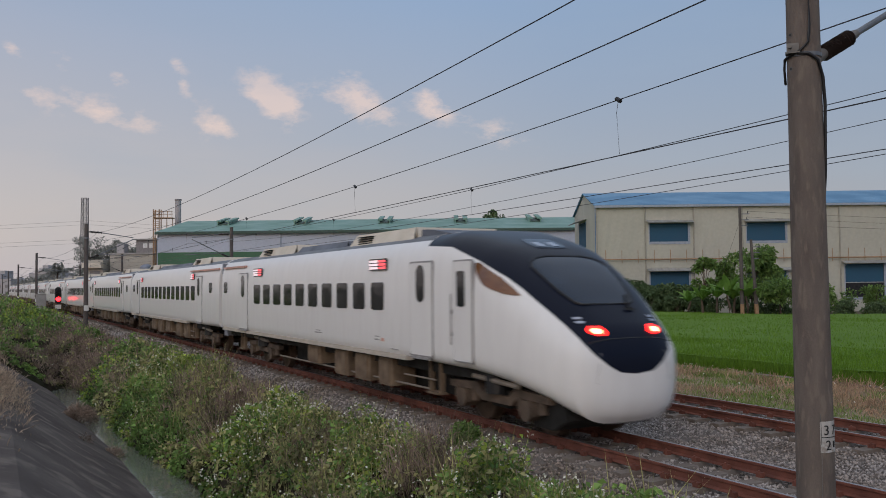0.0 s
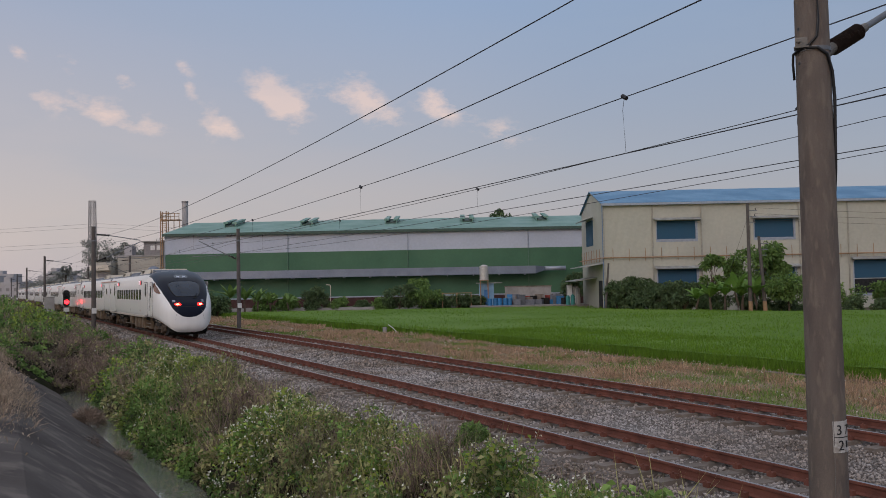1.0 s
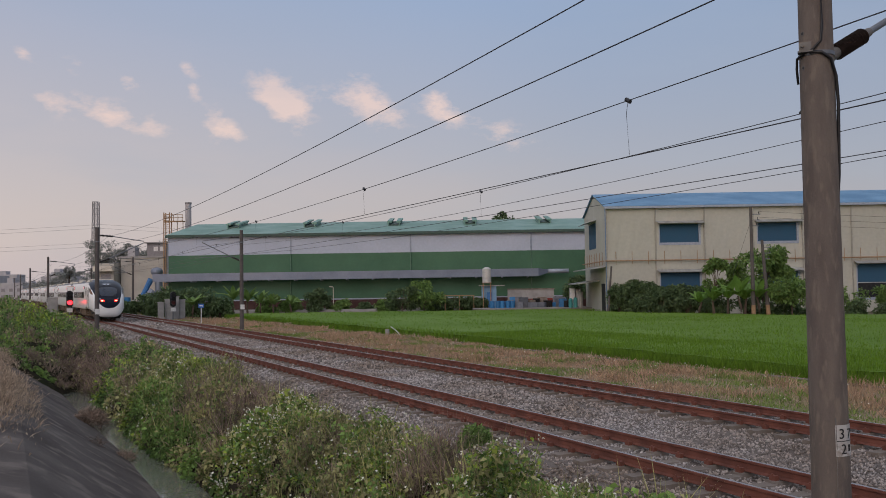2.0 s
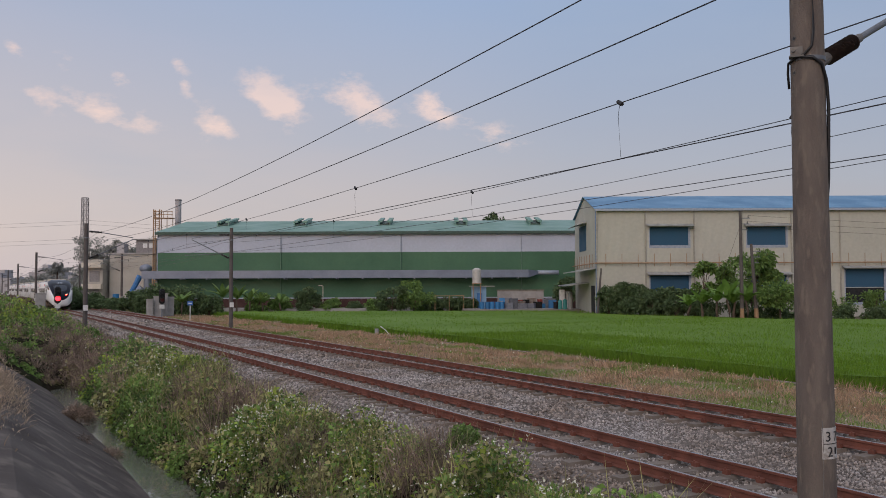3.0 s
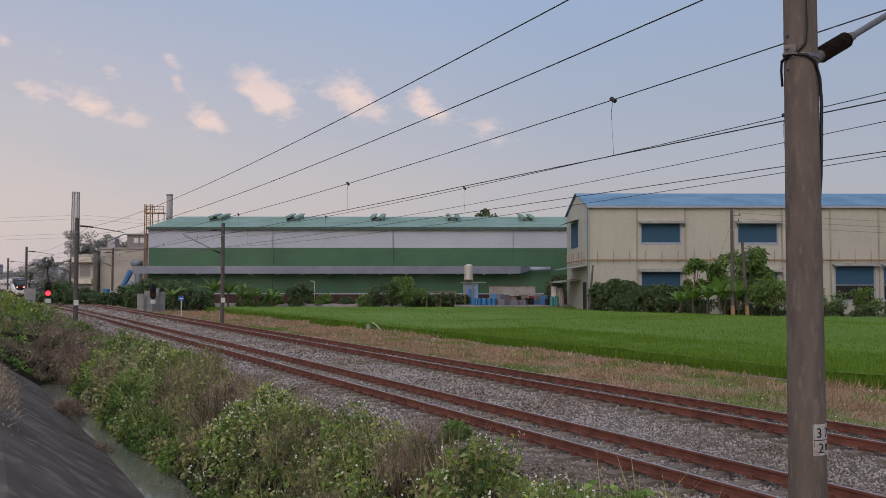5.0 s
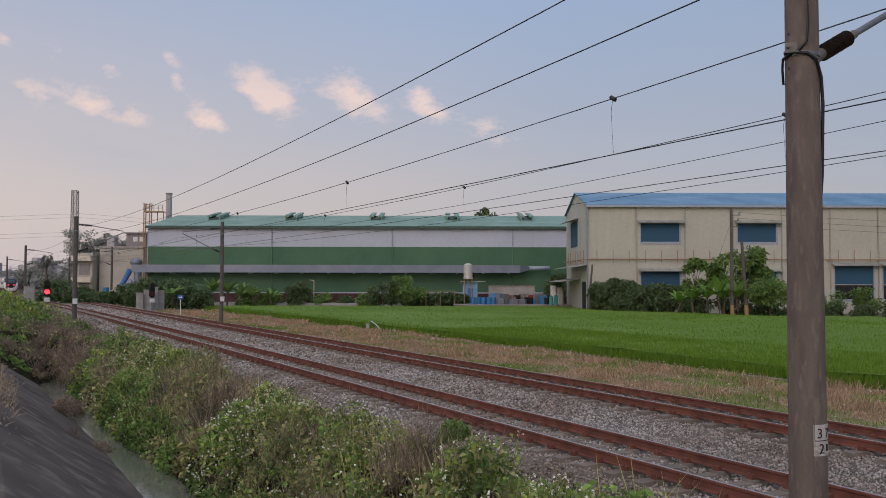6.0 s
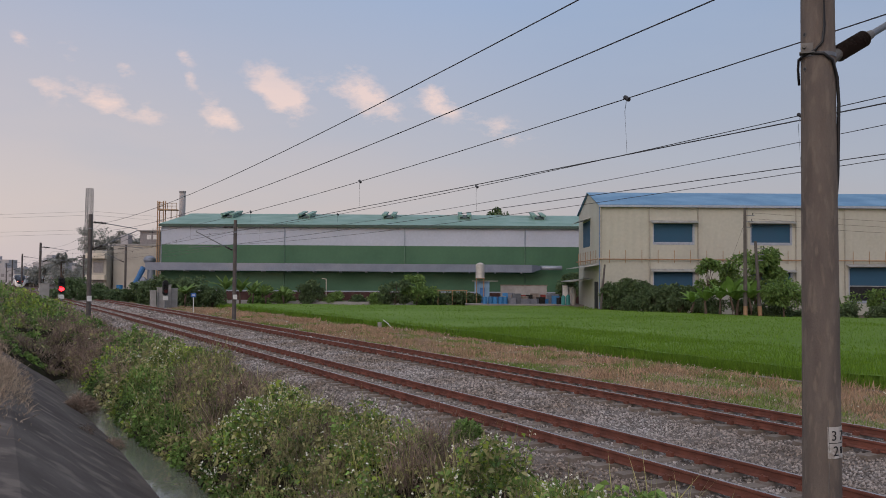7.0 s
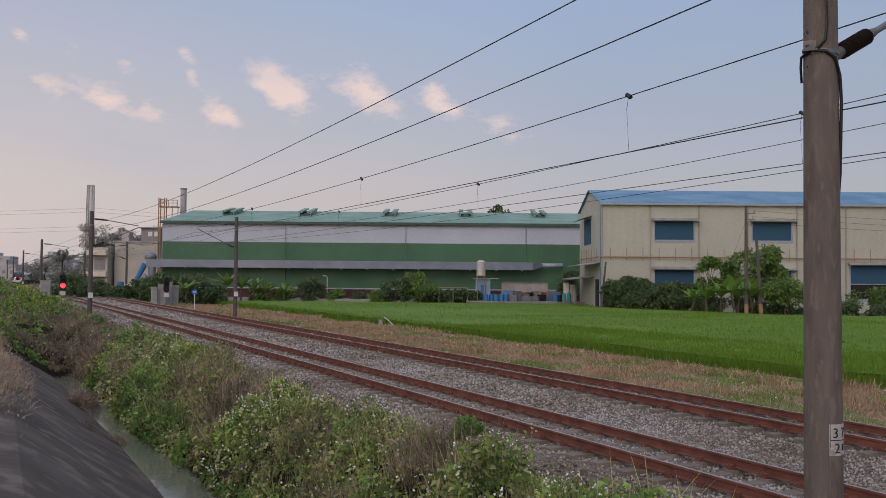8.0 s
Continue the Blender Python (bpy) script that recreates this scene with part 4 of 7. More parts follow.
def roof_unit(car, a, b, material, top=3.66, louvre=False):
    s = Shape()
    zs = 3.36
    s.prism([(a, 0, zs), (b, 0, zs), (b - 0.35, 0, top), (a + 0.12, 0, top)], (0, -0.95, 0), (0, 0.95, 0))
    for y0, y1 in ((-1.12, -0.95), (0.95, 1.12)):
        s.add([(a, y0 if y0 < 0 else y1, zs - 0.08), (b, y0 if y0 < 0 else y1, zs - 0.08), (b - 0.35, y1 if y0 < 0 else y0, top), (a + 0.12, y1 if y0 < 0 else y0, top)], [(0, 1, 2, 3)])
    u = part("roof_unit", s, material, car, "roof-mounted air-conditioning housing" if louvre else "")
    if louvre:
        for y in (-1, 1):
            lv = Shape()
            for k in range(4):
                lv.box(b - 1.45, y * 1.0 - 0.02, 3.43 + 0.05 * k, b - 0.65, y * 1.0 + 0.06, 3.45 + 0.05 * k)
            part("louvre", lv, M["under_dark"], u)


def side_body(car, x0, x1):
    """The straight part of a car: sides and roof, from x0 to x1."""
    n = 44
    a = ring(5.6, n)
    s = Shape()
    s.v = [(x, p[1], p[2]) for x in (x0, x1) for p in a]
    for j in range(n):
        k = (j + 1) % n
        s.f.append((j, k, n + k, n + j)[::-1])
        s.mi.append(1 if min(a[j][2], a[k][2]) > 3.27 else 0)
    s.f += [tuple(range(n)), tuple(range(n, 2 * n))[::-1]]
    s.mi += [0, 0]
    return part("body", s, (M["car_white"], M["car_roof"]), car, "glossy white body shell with a grey roof", smooth=False)


def smooth_by_angle(ob):
    me = ob.data
    me.polygons.foreach_set("use_smooth", [len(p.vertices) < 5 for p in me.polygons])
    me.set_sharp_from_angle(angle=radians(28))


def build_cab_car():
    car = thing("train_end_car", "white express train end car with black nose and red lamps", "train car", group="train cars")
    ss = [0.874, 0.89, 0.91, 0.945, 0.983, 1.05, 1.129, 1.23, 1.348, 1.5, 1.676, 1.88, 2.095, 2.33, 2.57, 2.84, 3.107, 3.4, 3.7, 4.1, 4.5, 4.9, 5.3]
    nose = part("nose", loft(ss), M["nose_paint"], car, "smooth sloping nose, white below and blue-black above")
    smooth_by_angle(nose)
    b = side_body(car, 5.3 - HALF, CAR - 0.25 - HALF)
    smooth_by_angle(b)
    s0 = lambda s: s - HALF
    window_set(car, [s0(7.44 + 1.033 * i) for i in range(10)])
    window_set(car, [s0(20.7)], 2.26, 2.64, 0.40)
    door(car, s0(4.84), s0(5.82))
    door(car, s0(17.8), s0(18.86))
    sign(car, s0(6.95), s0(7.85))
    sign(car, s0(16.2), s0(17.1))
    for side in (-1, 1):
        d = part("door", rounded(s0(3.37), 1.1, s0(4.06), 2.9, 0.05, 1.432, 0.018, side), M["seam"], car, "narrow cab door")
        part("door_leaf", rounded(s0(3.4), 1.13, s0(4.03), 2.87, 0.05, 1.452, 0.010, side), M["car_white"], d)
        part("door_window", rounded(s0(3.62), 2.08, s0(3.9), 2.70, 0.05, 1.465, 0.008, side), M["car_glass"], d)
        w = Shape()
        rows = ((2.28, 2.22, 2.34), (2.31, 2.27, 2.58), (2.38, 2.38, 2.88), (2.46, 2.52, 3.10), (2.57, 2.72, 3.25), (2.68, 2.98, 3.36), (2.76, 3.16, 3.42), (2.84, 3.34, 3.46))
        for z, sa, sb in rows:
            for k in range(7):
                s = sa + (sb - sa) * k / 6
                W, zt, zb, zm, nu, nl = section(s)
                w.v.append((s0(s), side * (W * (1 - (max(z - zm, 0) / (zt - zm)) ** nu) ** (1 / nu) + 0.012), z))
        w.f = [(r * 7 + k, r * 7 + k + 1, (r + 1) * 7 + k + 1, (r + 1) * 7 + k) for r in range(len(rows) - 1) for k in range(6)]
        w.mi = [0] * len(w.f)
        part("cab_side_window", w, M["sunset_glass"], car, "pointed cab side window, the sunset's reflection put into its amber colour")
    # windscreen, lamps and panel lines on the nose
    glass = ((2.13, 0.48), (2.17, 0.57), (2.30, 0.67), (2.47, 0.74), (2.60, 0.77), (2.74, 0.80), (2.82, 0.74), (2.89, 0.60), (2.93, 0.38))
    ws = part("windscreen", nose_patch([(z, -y, y) for z, y in glass], 0.02), M["cab_glass"], car, "broad blue-grey windscreen", smooth=True)
    rim = [(y, z) for z, y in glass] + [(-y, z) for z, y in reversed(glass)]
    part("seal", Shape().path([(nose_depth(y, z) - HALF - 0.02, y, z) for y, z in rim + rim[:1]], 0.02, 5), M["black_paint"], ws, "black rubber windscreen seal")
    part("wiper", Shape().path([(nose_depth(y, z) - HALF - 0.05, y, z) for y, z in ((-0.35, 2.06), (-0.40, 2.14), (-0.52, 2.27))], 0.02, 5), M["under_dark"], car)
    part("wiper_base", nose_patch([(2.03, -0.46, -0.26), (2.07, -0.46, -0.26)], 0.04), M["under_dark"], car)
    part("roof_lamp_panel", nose_patch([(3.10, -0.30, 0.30), (3.16, -0.36, 0.36), (3.23, -0.34, 0.34), (3.28, -0.28, 0.28)], 0.015), M["cab_glass"], car, "glazed lamp panel above the windscreen", smooth=True)
    for y in (-0.15, 0.15):
        part("head_lamp", nose_patch([(3.13, y - 0.07, y + 0.07), (3.17, y - 0.09, y + 0.09), (3.21, y - 0.07, y + 0.07)], 0.03), M["lens"], car, smooth=True)
    for e in (-1, 1):
        t = part("tail_lamp", nose_patch([(z, e * a, e * b) for z, a, b in ((1.665, 0.44, 0.60), (1.71, 0.39, 0.70), (1.76, 0.41, 0.71), (1.81, 0.46, 0.63))], 0.015), M["tail_red"], car, "glowing red tail lamp", smooth=True)
        part("lamp_core", nose_patch([(z, e * a, e * b) for z, a, b in ((1.70, 0.51, 0.62), (1.735, 0.49, 0.65), (1.77, 0.51, 0.63))], 0.028), M["tail_core"], t)
        for z in (1.85, 1.91):
            part("marker_lamp", nose_patch([(z, e * 0.67, e * 0.79), (z + 0.018, e * 0.65, e * 0.79), (z + 0.036, e * 0.64, e * 0.76)], 0.015), M["lens"], car, "clear marker lamp", smooth=True)
    part("coupler_hatch", nose_patch([(0.40, -0.20, 0.0), (0.45, -0.22, 0.02)], 0.012), M["under_dark"], car)
    part("cover_seam", Shape().path([(nose_depth(y, z) - HALF - 0.003, y, z) for y, z in ((-0.86, 1.53), (-0.66, 1.58), (-0.4, 1.61), (0.0, 1.62), (0.4, 1.61), (0.66, 1.58), (0.8, 1.54))], 0.011, 4), M["black_paint"], car)
    for e in (-1, 1):
        part("hatch_seam", Shape().path([(nose_depth(e * y, z) - HALF - 0.001, e * y, z) for y, z in ((0.0, 0.36), (0.35, 0.38), (0.55, 0.48), (0.66, 0.70), (0.70, 0.96), (0.67, 1.2), (0.62, 1.42))], 0.006, 4), M["seam"], car)
    sk = Shape().prism([(s0(1.5), 0, 0.62), (s0(1.38), 0, 0.36), (s0(1.75), 0, 0.17), (s0(2.3), 0, 0.19), (s0(2.75), 0, 0.95)], (0, -0.95, 0), (0, 0.95, 0))
    part("skirt", sk, M["under_dark"], car, "black skirt under the nose")
    underfloor(car, [(s0(7.1), s0(7.75), 0.36), (s0(8.3), s0(9.1), 0.36), (s0(9.6), s0(10.4), 0.36), (s0(11.5), s0(12.4), 0.5)], [s0(3.3), s0(17.4)])
    for x0, x1, z0, z1, key in ((7.1, 7.25, 1.30, 1.37, "stripe"), (7.35, 7.6, 1.31, 1.34, "seam"), (7.35, 7.55, 1.38, 1.40, "seam"), (6.4, 6.75, 1.16, 1.18, "seam"), (10.9, 11.4, 1.30, 1.33, "seam"), (11.0, 11.3, 1.36, 1.38, "seam")):
        part("small_marking", Shape().box(s0(x0), 1.4505, z0, s0(x1), 1.453, z1), M[key], car)
    part("door_handle", Shape().box(s0(4.1), 1.44, 1.55, s0(4.14), 1.475, 1.62).box(s0(4.1), 1.44, 1.95, s0(4.14), 1.475, 2.02).tube((s0(4.12), 1.47, 1.4), (s0(4.12), 1.47, 2.3), 0.012, n=5), M["seam"], car)
    roof_unit(car, s0(6.4), s0(10.1), M["ac_cream"], louvre=True)
    part("roof_fairing", Shape().prism([(s0(4.7), 0, 3.40), (s0(6.39), 0, 3.40), (s0(6.39), 0, 3.60), (s0(6.0), 0, 3.58)], (0, -0.9, 0), (0, 0.9, 0)), M["ac_grey"], car)
    roof_unit(car, s0(14.2), s0(18.0), M["ac_cream"], louvre=True)
    roof_unit(car, s0(10.2), s0(14.2), M["ac_grey"], 3.56)
    part("roof_stripe", Shape().box(s0(18.2), 1.36, 3.10, s0(21.1), 1.425, 3.16), M["stripe"], car)
    return car


def build_mid_car():
    car = thing("train_car", "white express train car with a row of dark windows", "train car", group="train cars")
    L = 20.7 / 2
    b = side_body(car, -L, L)
    smooth_by_angle(b)
    window_set(car, [-6.0 + 1.035 * i for i in range(13)])
    window_set(car, [-L + 1.3, L - 1.0], 2.26, 2.64, 0.40)
    door(car, -L + 2.7, -L + 3.75)
    door(car, L - 2.9, L - 1.85)
    sign(car, -L + 4.1, -L + 4.75)
    sign(car, L - 3.9, L - 3.3)
    part("gangway", Shape().box(-L - 0.42, -1.25, 0.75, -L, 1.25, 3.2).box(-L - 0.28, -1.35, 0.95, -L - 0.12, 1.35, 3.3), M["bellows"], car, "grey ribbed gangway bellows")
    underfloor(car, [(-4.5, -3.6, 0.36), (-2.8, -1.9, 0.36), (-0.6, 0.6, 0.45), (1.4, 2.6, 0.36), (3.2, 4.4, 0.42)], [-7.1, 7.1], 10.2)
    roof_unit(car, -L + 3.0, -L + 6.4, M["ac_cream"], louvre=True)
    roof_unit(car, -L + 6.5, L - 6.6, M["ac_grey"], 3.54)
    roof_unit(car, L - 6.5, L - 3.1, M["ac_cream"], louvre=True)
    part("roof_stripe", Shape().box(-L + 0.2, 1.36, 3.10, -L + 5.0, 1.425, 3.16), M["stripe"], car)
    return car


tail_car = build_cab_car()
mid_cars = [build_mid_car()]
for i in range(11):
    mid_cars.append(copy_thing(mid_cars[0], Matrix.Identity(4)))

TAIL_U, SPEED = 9.45, 34.5


def motions():
    """The train runs away along the near track."""
    times = [0.5 * i for i in range(17)]

    def rows(offset):
        out = []
        for t in times:
            u = TAIL_U + SPEED * t + offset
            out.append((t, along(u, NEAR_TRACK, 0.0, 7.0)))
        return out

    walk(tail_car, rows(HALF))
    for i, c in enumerate(mid_cars):
        walk(c, rows(CAR + PITCH * i + PITCH / 2))


# ---- plants ----
def leaf_mat(name, a, b, spread=0.45, thin=0.28, dry=None):
    """Leaf surface: two greens across each plant, every leaf its own shade, some light through it."""
    m = mat(name, a, 0.6, color2=b, scale=1.3, fine=30, bump=0.0, island=spread, spec=0.25, color3=dry)
    nt = m.node_tree
    p = nt.nodes["Principled BSDF"]
    tr = nt.nodes.new("ShaderNodeBsdfTranslucent")
    mx = nt.nodes.new("ShaderNodeMixShader")
    mx.inputs[0].default_value = thin
    src = p.inputs["Base Color"].links[0].from_socket
    nt.links.new(src, tr.inputs[0])
    nt.links.new(p.outputs[0], mx.inputs[1])
    nt.links.new(tr.outputs[0], mx.inputs[2])
    nt.links.new(mx.outputs[0], nt.nodes["Material Output"].inputs[0])
    return m


M["weed_green"] = leaf_mat("weed_green", (0.247, 0.380, 0.098), (0.071, 0.129, 0.039))
M["weed_lime"] = leaf_mat("weed_lime", (0.440, 0.539, 0.094), (0.187, 0.264, 0.053))
M["weed_olive"] = leaf_mat("weed_olive", (0.500, 0.470, 0.213), (0.201, 0.207, 0.095))
M["weed_dry"] = leaf_mat("weed_dry", (0.400, 0.300, 0.235), (0.150, 0.112, 0.092))
M["straw"] = leaf_mat("straw", (0.50, 0.385, 0.28), (0.34, 0.25, 0.18))
M["reddish"] = leaf_mat("reddish_grass", (0.52, 0.325, 0.225), (0.36, 0.265, 0.155))
M["verge_green"] = leaf_mat("verge_green", (0.17, 0.265, 0.055), (0.22, 0.27, 0.075))
M["rice"] = leaf_mat("rice_leaf", (0.145, 0.250, 0.022), (0.115, 0.210, 0.020), 0.3)
M["petal"] = mat("petal", (0.78, 0.77, 0.66), 0.6, bump=0.0, island=0.12)
M["tree_leaf"] = leaf_mat("tree_leaf", (0.125, 0.180, 0.078), (0.088, 0.135, 0.064))
M["tree_leaf_mid"] = leaf_mat("tree_leaf_mid", (0.178, 0.275, 0.072), (0.130, 0.215, 0.064))
M["banana_leaf"] = leaf_mat("banana_leaf", (0.190, 0.320, 0.065), (0.135, 0.245, 0.055), 0.25)
# leaf green paled to grey: the haze of distance is put into the colour
M["hazed_leaf"] = leaf_mat("hazed_leaf", (0.290, 0.295, 0.265), (0.235, 0.240, 0.220), 0.25)
M["bark"] = mat("bark", (0.12, 0.085, 0.06), 0.95, color2=(0.075, 0.055, 0.042), scale=3, fine=30, bump=0.5)
# near-black green: the shade deep among the weeds is put into this colour
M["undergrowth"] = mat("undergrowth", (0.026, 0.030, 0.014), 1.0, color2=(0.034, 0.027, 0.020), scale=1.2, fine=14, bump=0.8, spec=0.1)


def quads(name, V, material):
    """A mesh of separate quads from an array of shape (n, 4, 3)."""
    n = len(V)
    me = bpy.data.meshes.new(name)
    me.vertices.add(4 * n)
    me.vertices.foreach_set("co", np.asarray(V, np.float32).ravel())
    me.loops.add(4 * n)
    me.loops.foreach_set("vertex_index", np.arange(4 * n, dtype=np.int32))
    me.polygons.add(n)
    me.polygons.foreach_set("loop_start", np.arange(0, 4 * n, 4, dtype=np.int32))
    me.polygons.foreach_set("loop_total", np.full(n, 4, np.int32))
    me.materials.append(material)
    me.update(calc_edges=True)
    return me


def unit(a):
    return a / np.maximum(np.linalg.norm(a, axis=1, keepdims=True), 1e-6)


def leaf_quads(P, D, length, width, rng, droop=0.0):
    """Diamond leaves at P along D."""
    D = unit(D)
    S = unit(np.cross(D, rng.normal(size=D.shape)))
    length, width = np.asarray(length)[:, None], np.asarray(width)[:, None]
    mid = P + D * length * 0.5
    tip = P + D * length
    tip[:, 2] -= droop * length[:, 0]
    return np.stack([P, mid + S * width * 0.5, tip, mid - S * width * 0.5], 1)


def uv_points(u, v, z):
    b = np.interp(u, np.arange(len(BEND)), BEND)
    w = v + np.where(u > 0, b, -0.00012 * u * u)
    return np.stack([-u * math.sin(TURN) + w * math.cos(TURN), u * math.cos(TURN) + w * math.sin(TURN), z], 1)


BANK = ((-8, 0.45), (-3, 0.4), (-0.6, 0.22), (0.1, 0.0), (2.7, -1.85), (3.5, -1.8), (3.95, -1.7), (4.6, -1.3), (5.6, -0.72), (6.4, -0.5), (7.2, -0.35), (9, -0.3))


def bank_z(u, v):
    z = np.interp(v, [p[0] for p in BANK], [p[1] for p in BANK])
    fill = np.clip((u - 39) / 5, 0, 1) * np.clip((6.3 - v) / 1.5, 0, 1)
    return np.maximum(z, z * (1 - fill) + fill * -0.25)


GRIDS = {}


def lumps(u, v, s, seed):
    """Smooth uneven values in 0..1 over the ground: two octaves of value noise."""
    key = int(seed * 10)
    if key not in GRIDS:
        GRIDS[key] = np.random.default_rng(key + 500).random((256, 256))
    g = GRIDS[key]

    def octave(x, y):
        i, j = np.floor(x).astype(int), np.floor(y).astype(int)
        fx, fy = x - i, y - j
        fx, fy = fx * fx * (3 - 2 * fx), fy * fy * (3 - 2 * fy)
        i, j, i1, j1 = i % 256, j % 256, (i + 1) % 256, (j + 1) % 256
        return (g[i, j] * (1 - fx) + g[i1, j] * fx) * (1 - fy) + (g[i, j1] * (1 - fx) + g[i1, j1] * fx) * fy

    a = octave(u * s, v * s) * 0.65 + octave(u * s * 2.3 + 31, v * s * 2.3 + 17) * 0.35
    return np.clip(0.5 + (a - 0.5) * 1.45, 0, 1)


CELL = 0.06
MOUND = np.zeros((2480, 210), np.float32)
SPECIES = np.zeros((2480, 210), np.int8)


def raise_mounds():
    """Bushy mounds of single plants, each of one kind: 0 green, 1 lime, 2 olive, 3 dry, 4 flowering."""
    rng = np.random.default_rng(77)
    todo = []
    for u0, u1, n, r0, r1 in ((3, 22, 430, 0.22, 0.80), (22, 48, 420, 0.3, 1.0), (38, 52, 110, 0.4, 0.95), (48, 150, 600, 0.6, 1.5)):
        todo += [(rng.uniform(u0, u1), rng.uniform(-4 if u0 > 37 else 3.3, 7.9), rng.uniform(r0, r1)) for _ in range(n)]
    todo.sort(key=lambda q: -q[2])
    for u, v, r in todo:
        t = rng.random()
        kind = 0 if t < 0.34 else 1 if t < 0.46 else 2 if t < 0.68 else 3 if t < 0.80 else 4
        if ((36 < u < 60 and v > 3.2) or (36 < u < 46 and v > 0.5)) and t > 0.25:
            kind = 3
        elif 19 < u < 25 and 4.3 < v < 6.2:
            kind = 3 if t < 0.6 else 2
        elif 22 < u < 40 and v > 5.2 and t > 0.35:
            kind = 1
        elif u < 19 and v > 4.2:
            kind = 4 if t < 0.64 else 2 if t < 0.78 else 3 if t < 0.86 else 0
        elif 46 < u < 95 and t > 0.2:
            kind = 0 if t < 0.7 else 1
        h = r * rng.uniform(0.75, 1.25) * (0.8 if kind == 3 else 1.0) + 0.12
        i0, i1 = int((u - r - 2) / CELL), int((u + r - 2) / CELL) + 2
        j0, j1 = int((v - r + 4.3) / CELL), int((v + r + 4.3) / CELL) + 2
        i0, j0 = max(i0, 0), max(j0, 0)
        i1, j1 = min(i1, MOUND.shape[0]), min(j1, MOUND.shape[1])
        if i0 >= i1 or j0 >= j1:
            continue
        I, J = np.meshgrid(np.arange(i0, i1), np.arange(j0, j1), indexing="ij")
        d2 = ((I * CELL + 2 - u) ** 2 + (J * CELL - 4.3 - v) ** 2) / (r * r)
        H = h * np.sqrt(np.maximum(1 - d2, 0))
        sub = MOUND[i0:i1, j0:j1]
        up = H > sub
        sub[up] = H[up]
        SPECIES[i0:i1, j0:j1][up] = kind


raise_mounds()


def cell(u, v):
    i = np.clip(((u - 2) / CELL).astype(int), 0, MOUND.shape[0] - 1)
    j = np.clip(((v + 4.3) / CELL).astype(int), 0, MOUND.shape[1] - 1)
    return i, j


def canopy(u, v):
    """Height of the weeds over the bank."""
    foot = np.interp(u, (16, 18, 21, 23, 30, 38), (3.80, 3.78, 3.55, 3.25, 3.25, 3.05))
    edge = np.clip((v - foot) / 0.5, 0, 1) * np.clip((6.60 + 0.45 * np.clip((13 - u) / 4, 0, 1) - v) / 1.3, 0, 1)
    far = np.clip((u - 38.5) / 4, 0, 1)
    edge = np.maximum(edge, far * np.clip((v + 4) / 2, 0, 1) * np.clip((6.6 - v) / 1.2, 0, 1))
    h = 0.05 + 0.10 * lumps(u, v, 0.6, 1.0) + MOUND[cell(u, v)] * 1.2
    low = np.clip((6.9 - v) / 5.6, 0.10, 1)
    return edge * h * (1 - far + far * low)


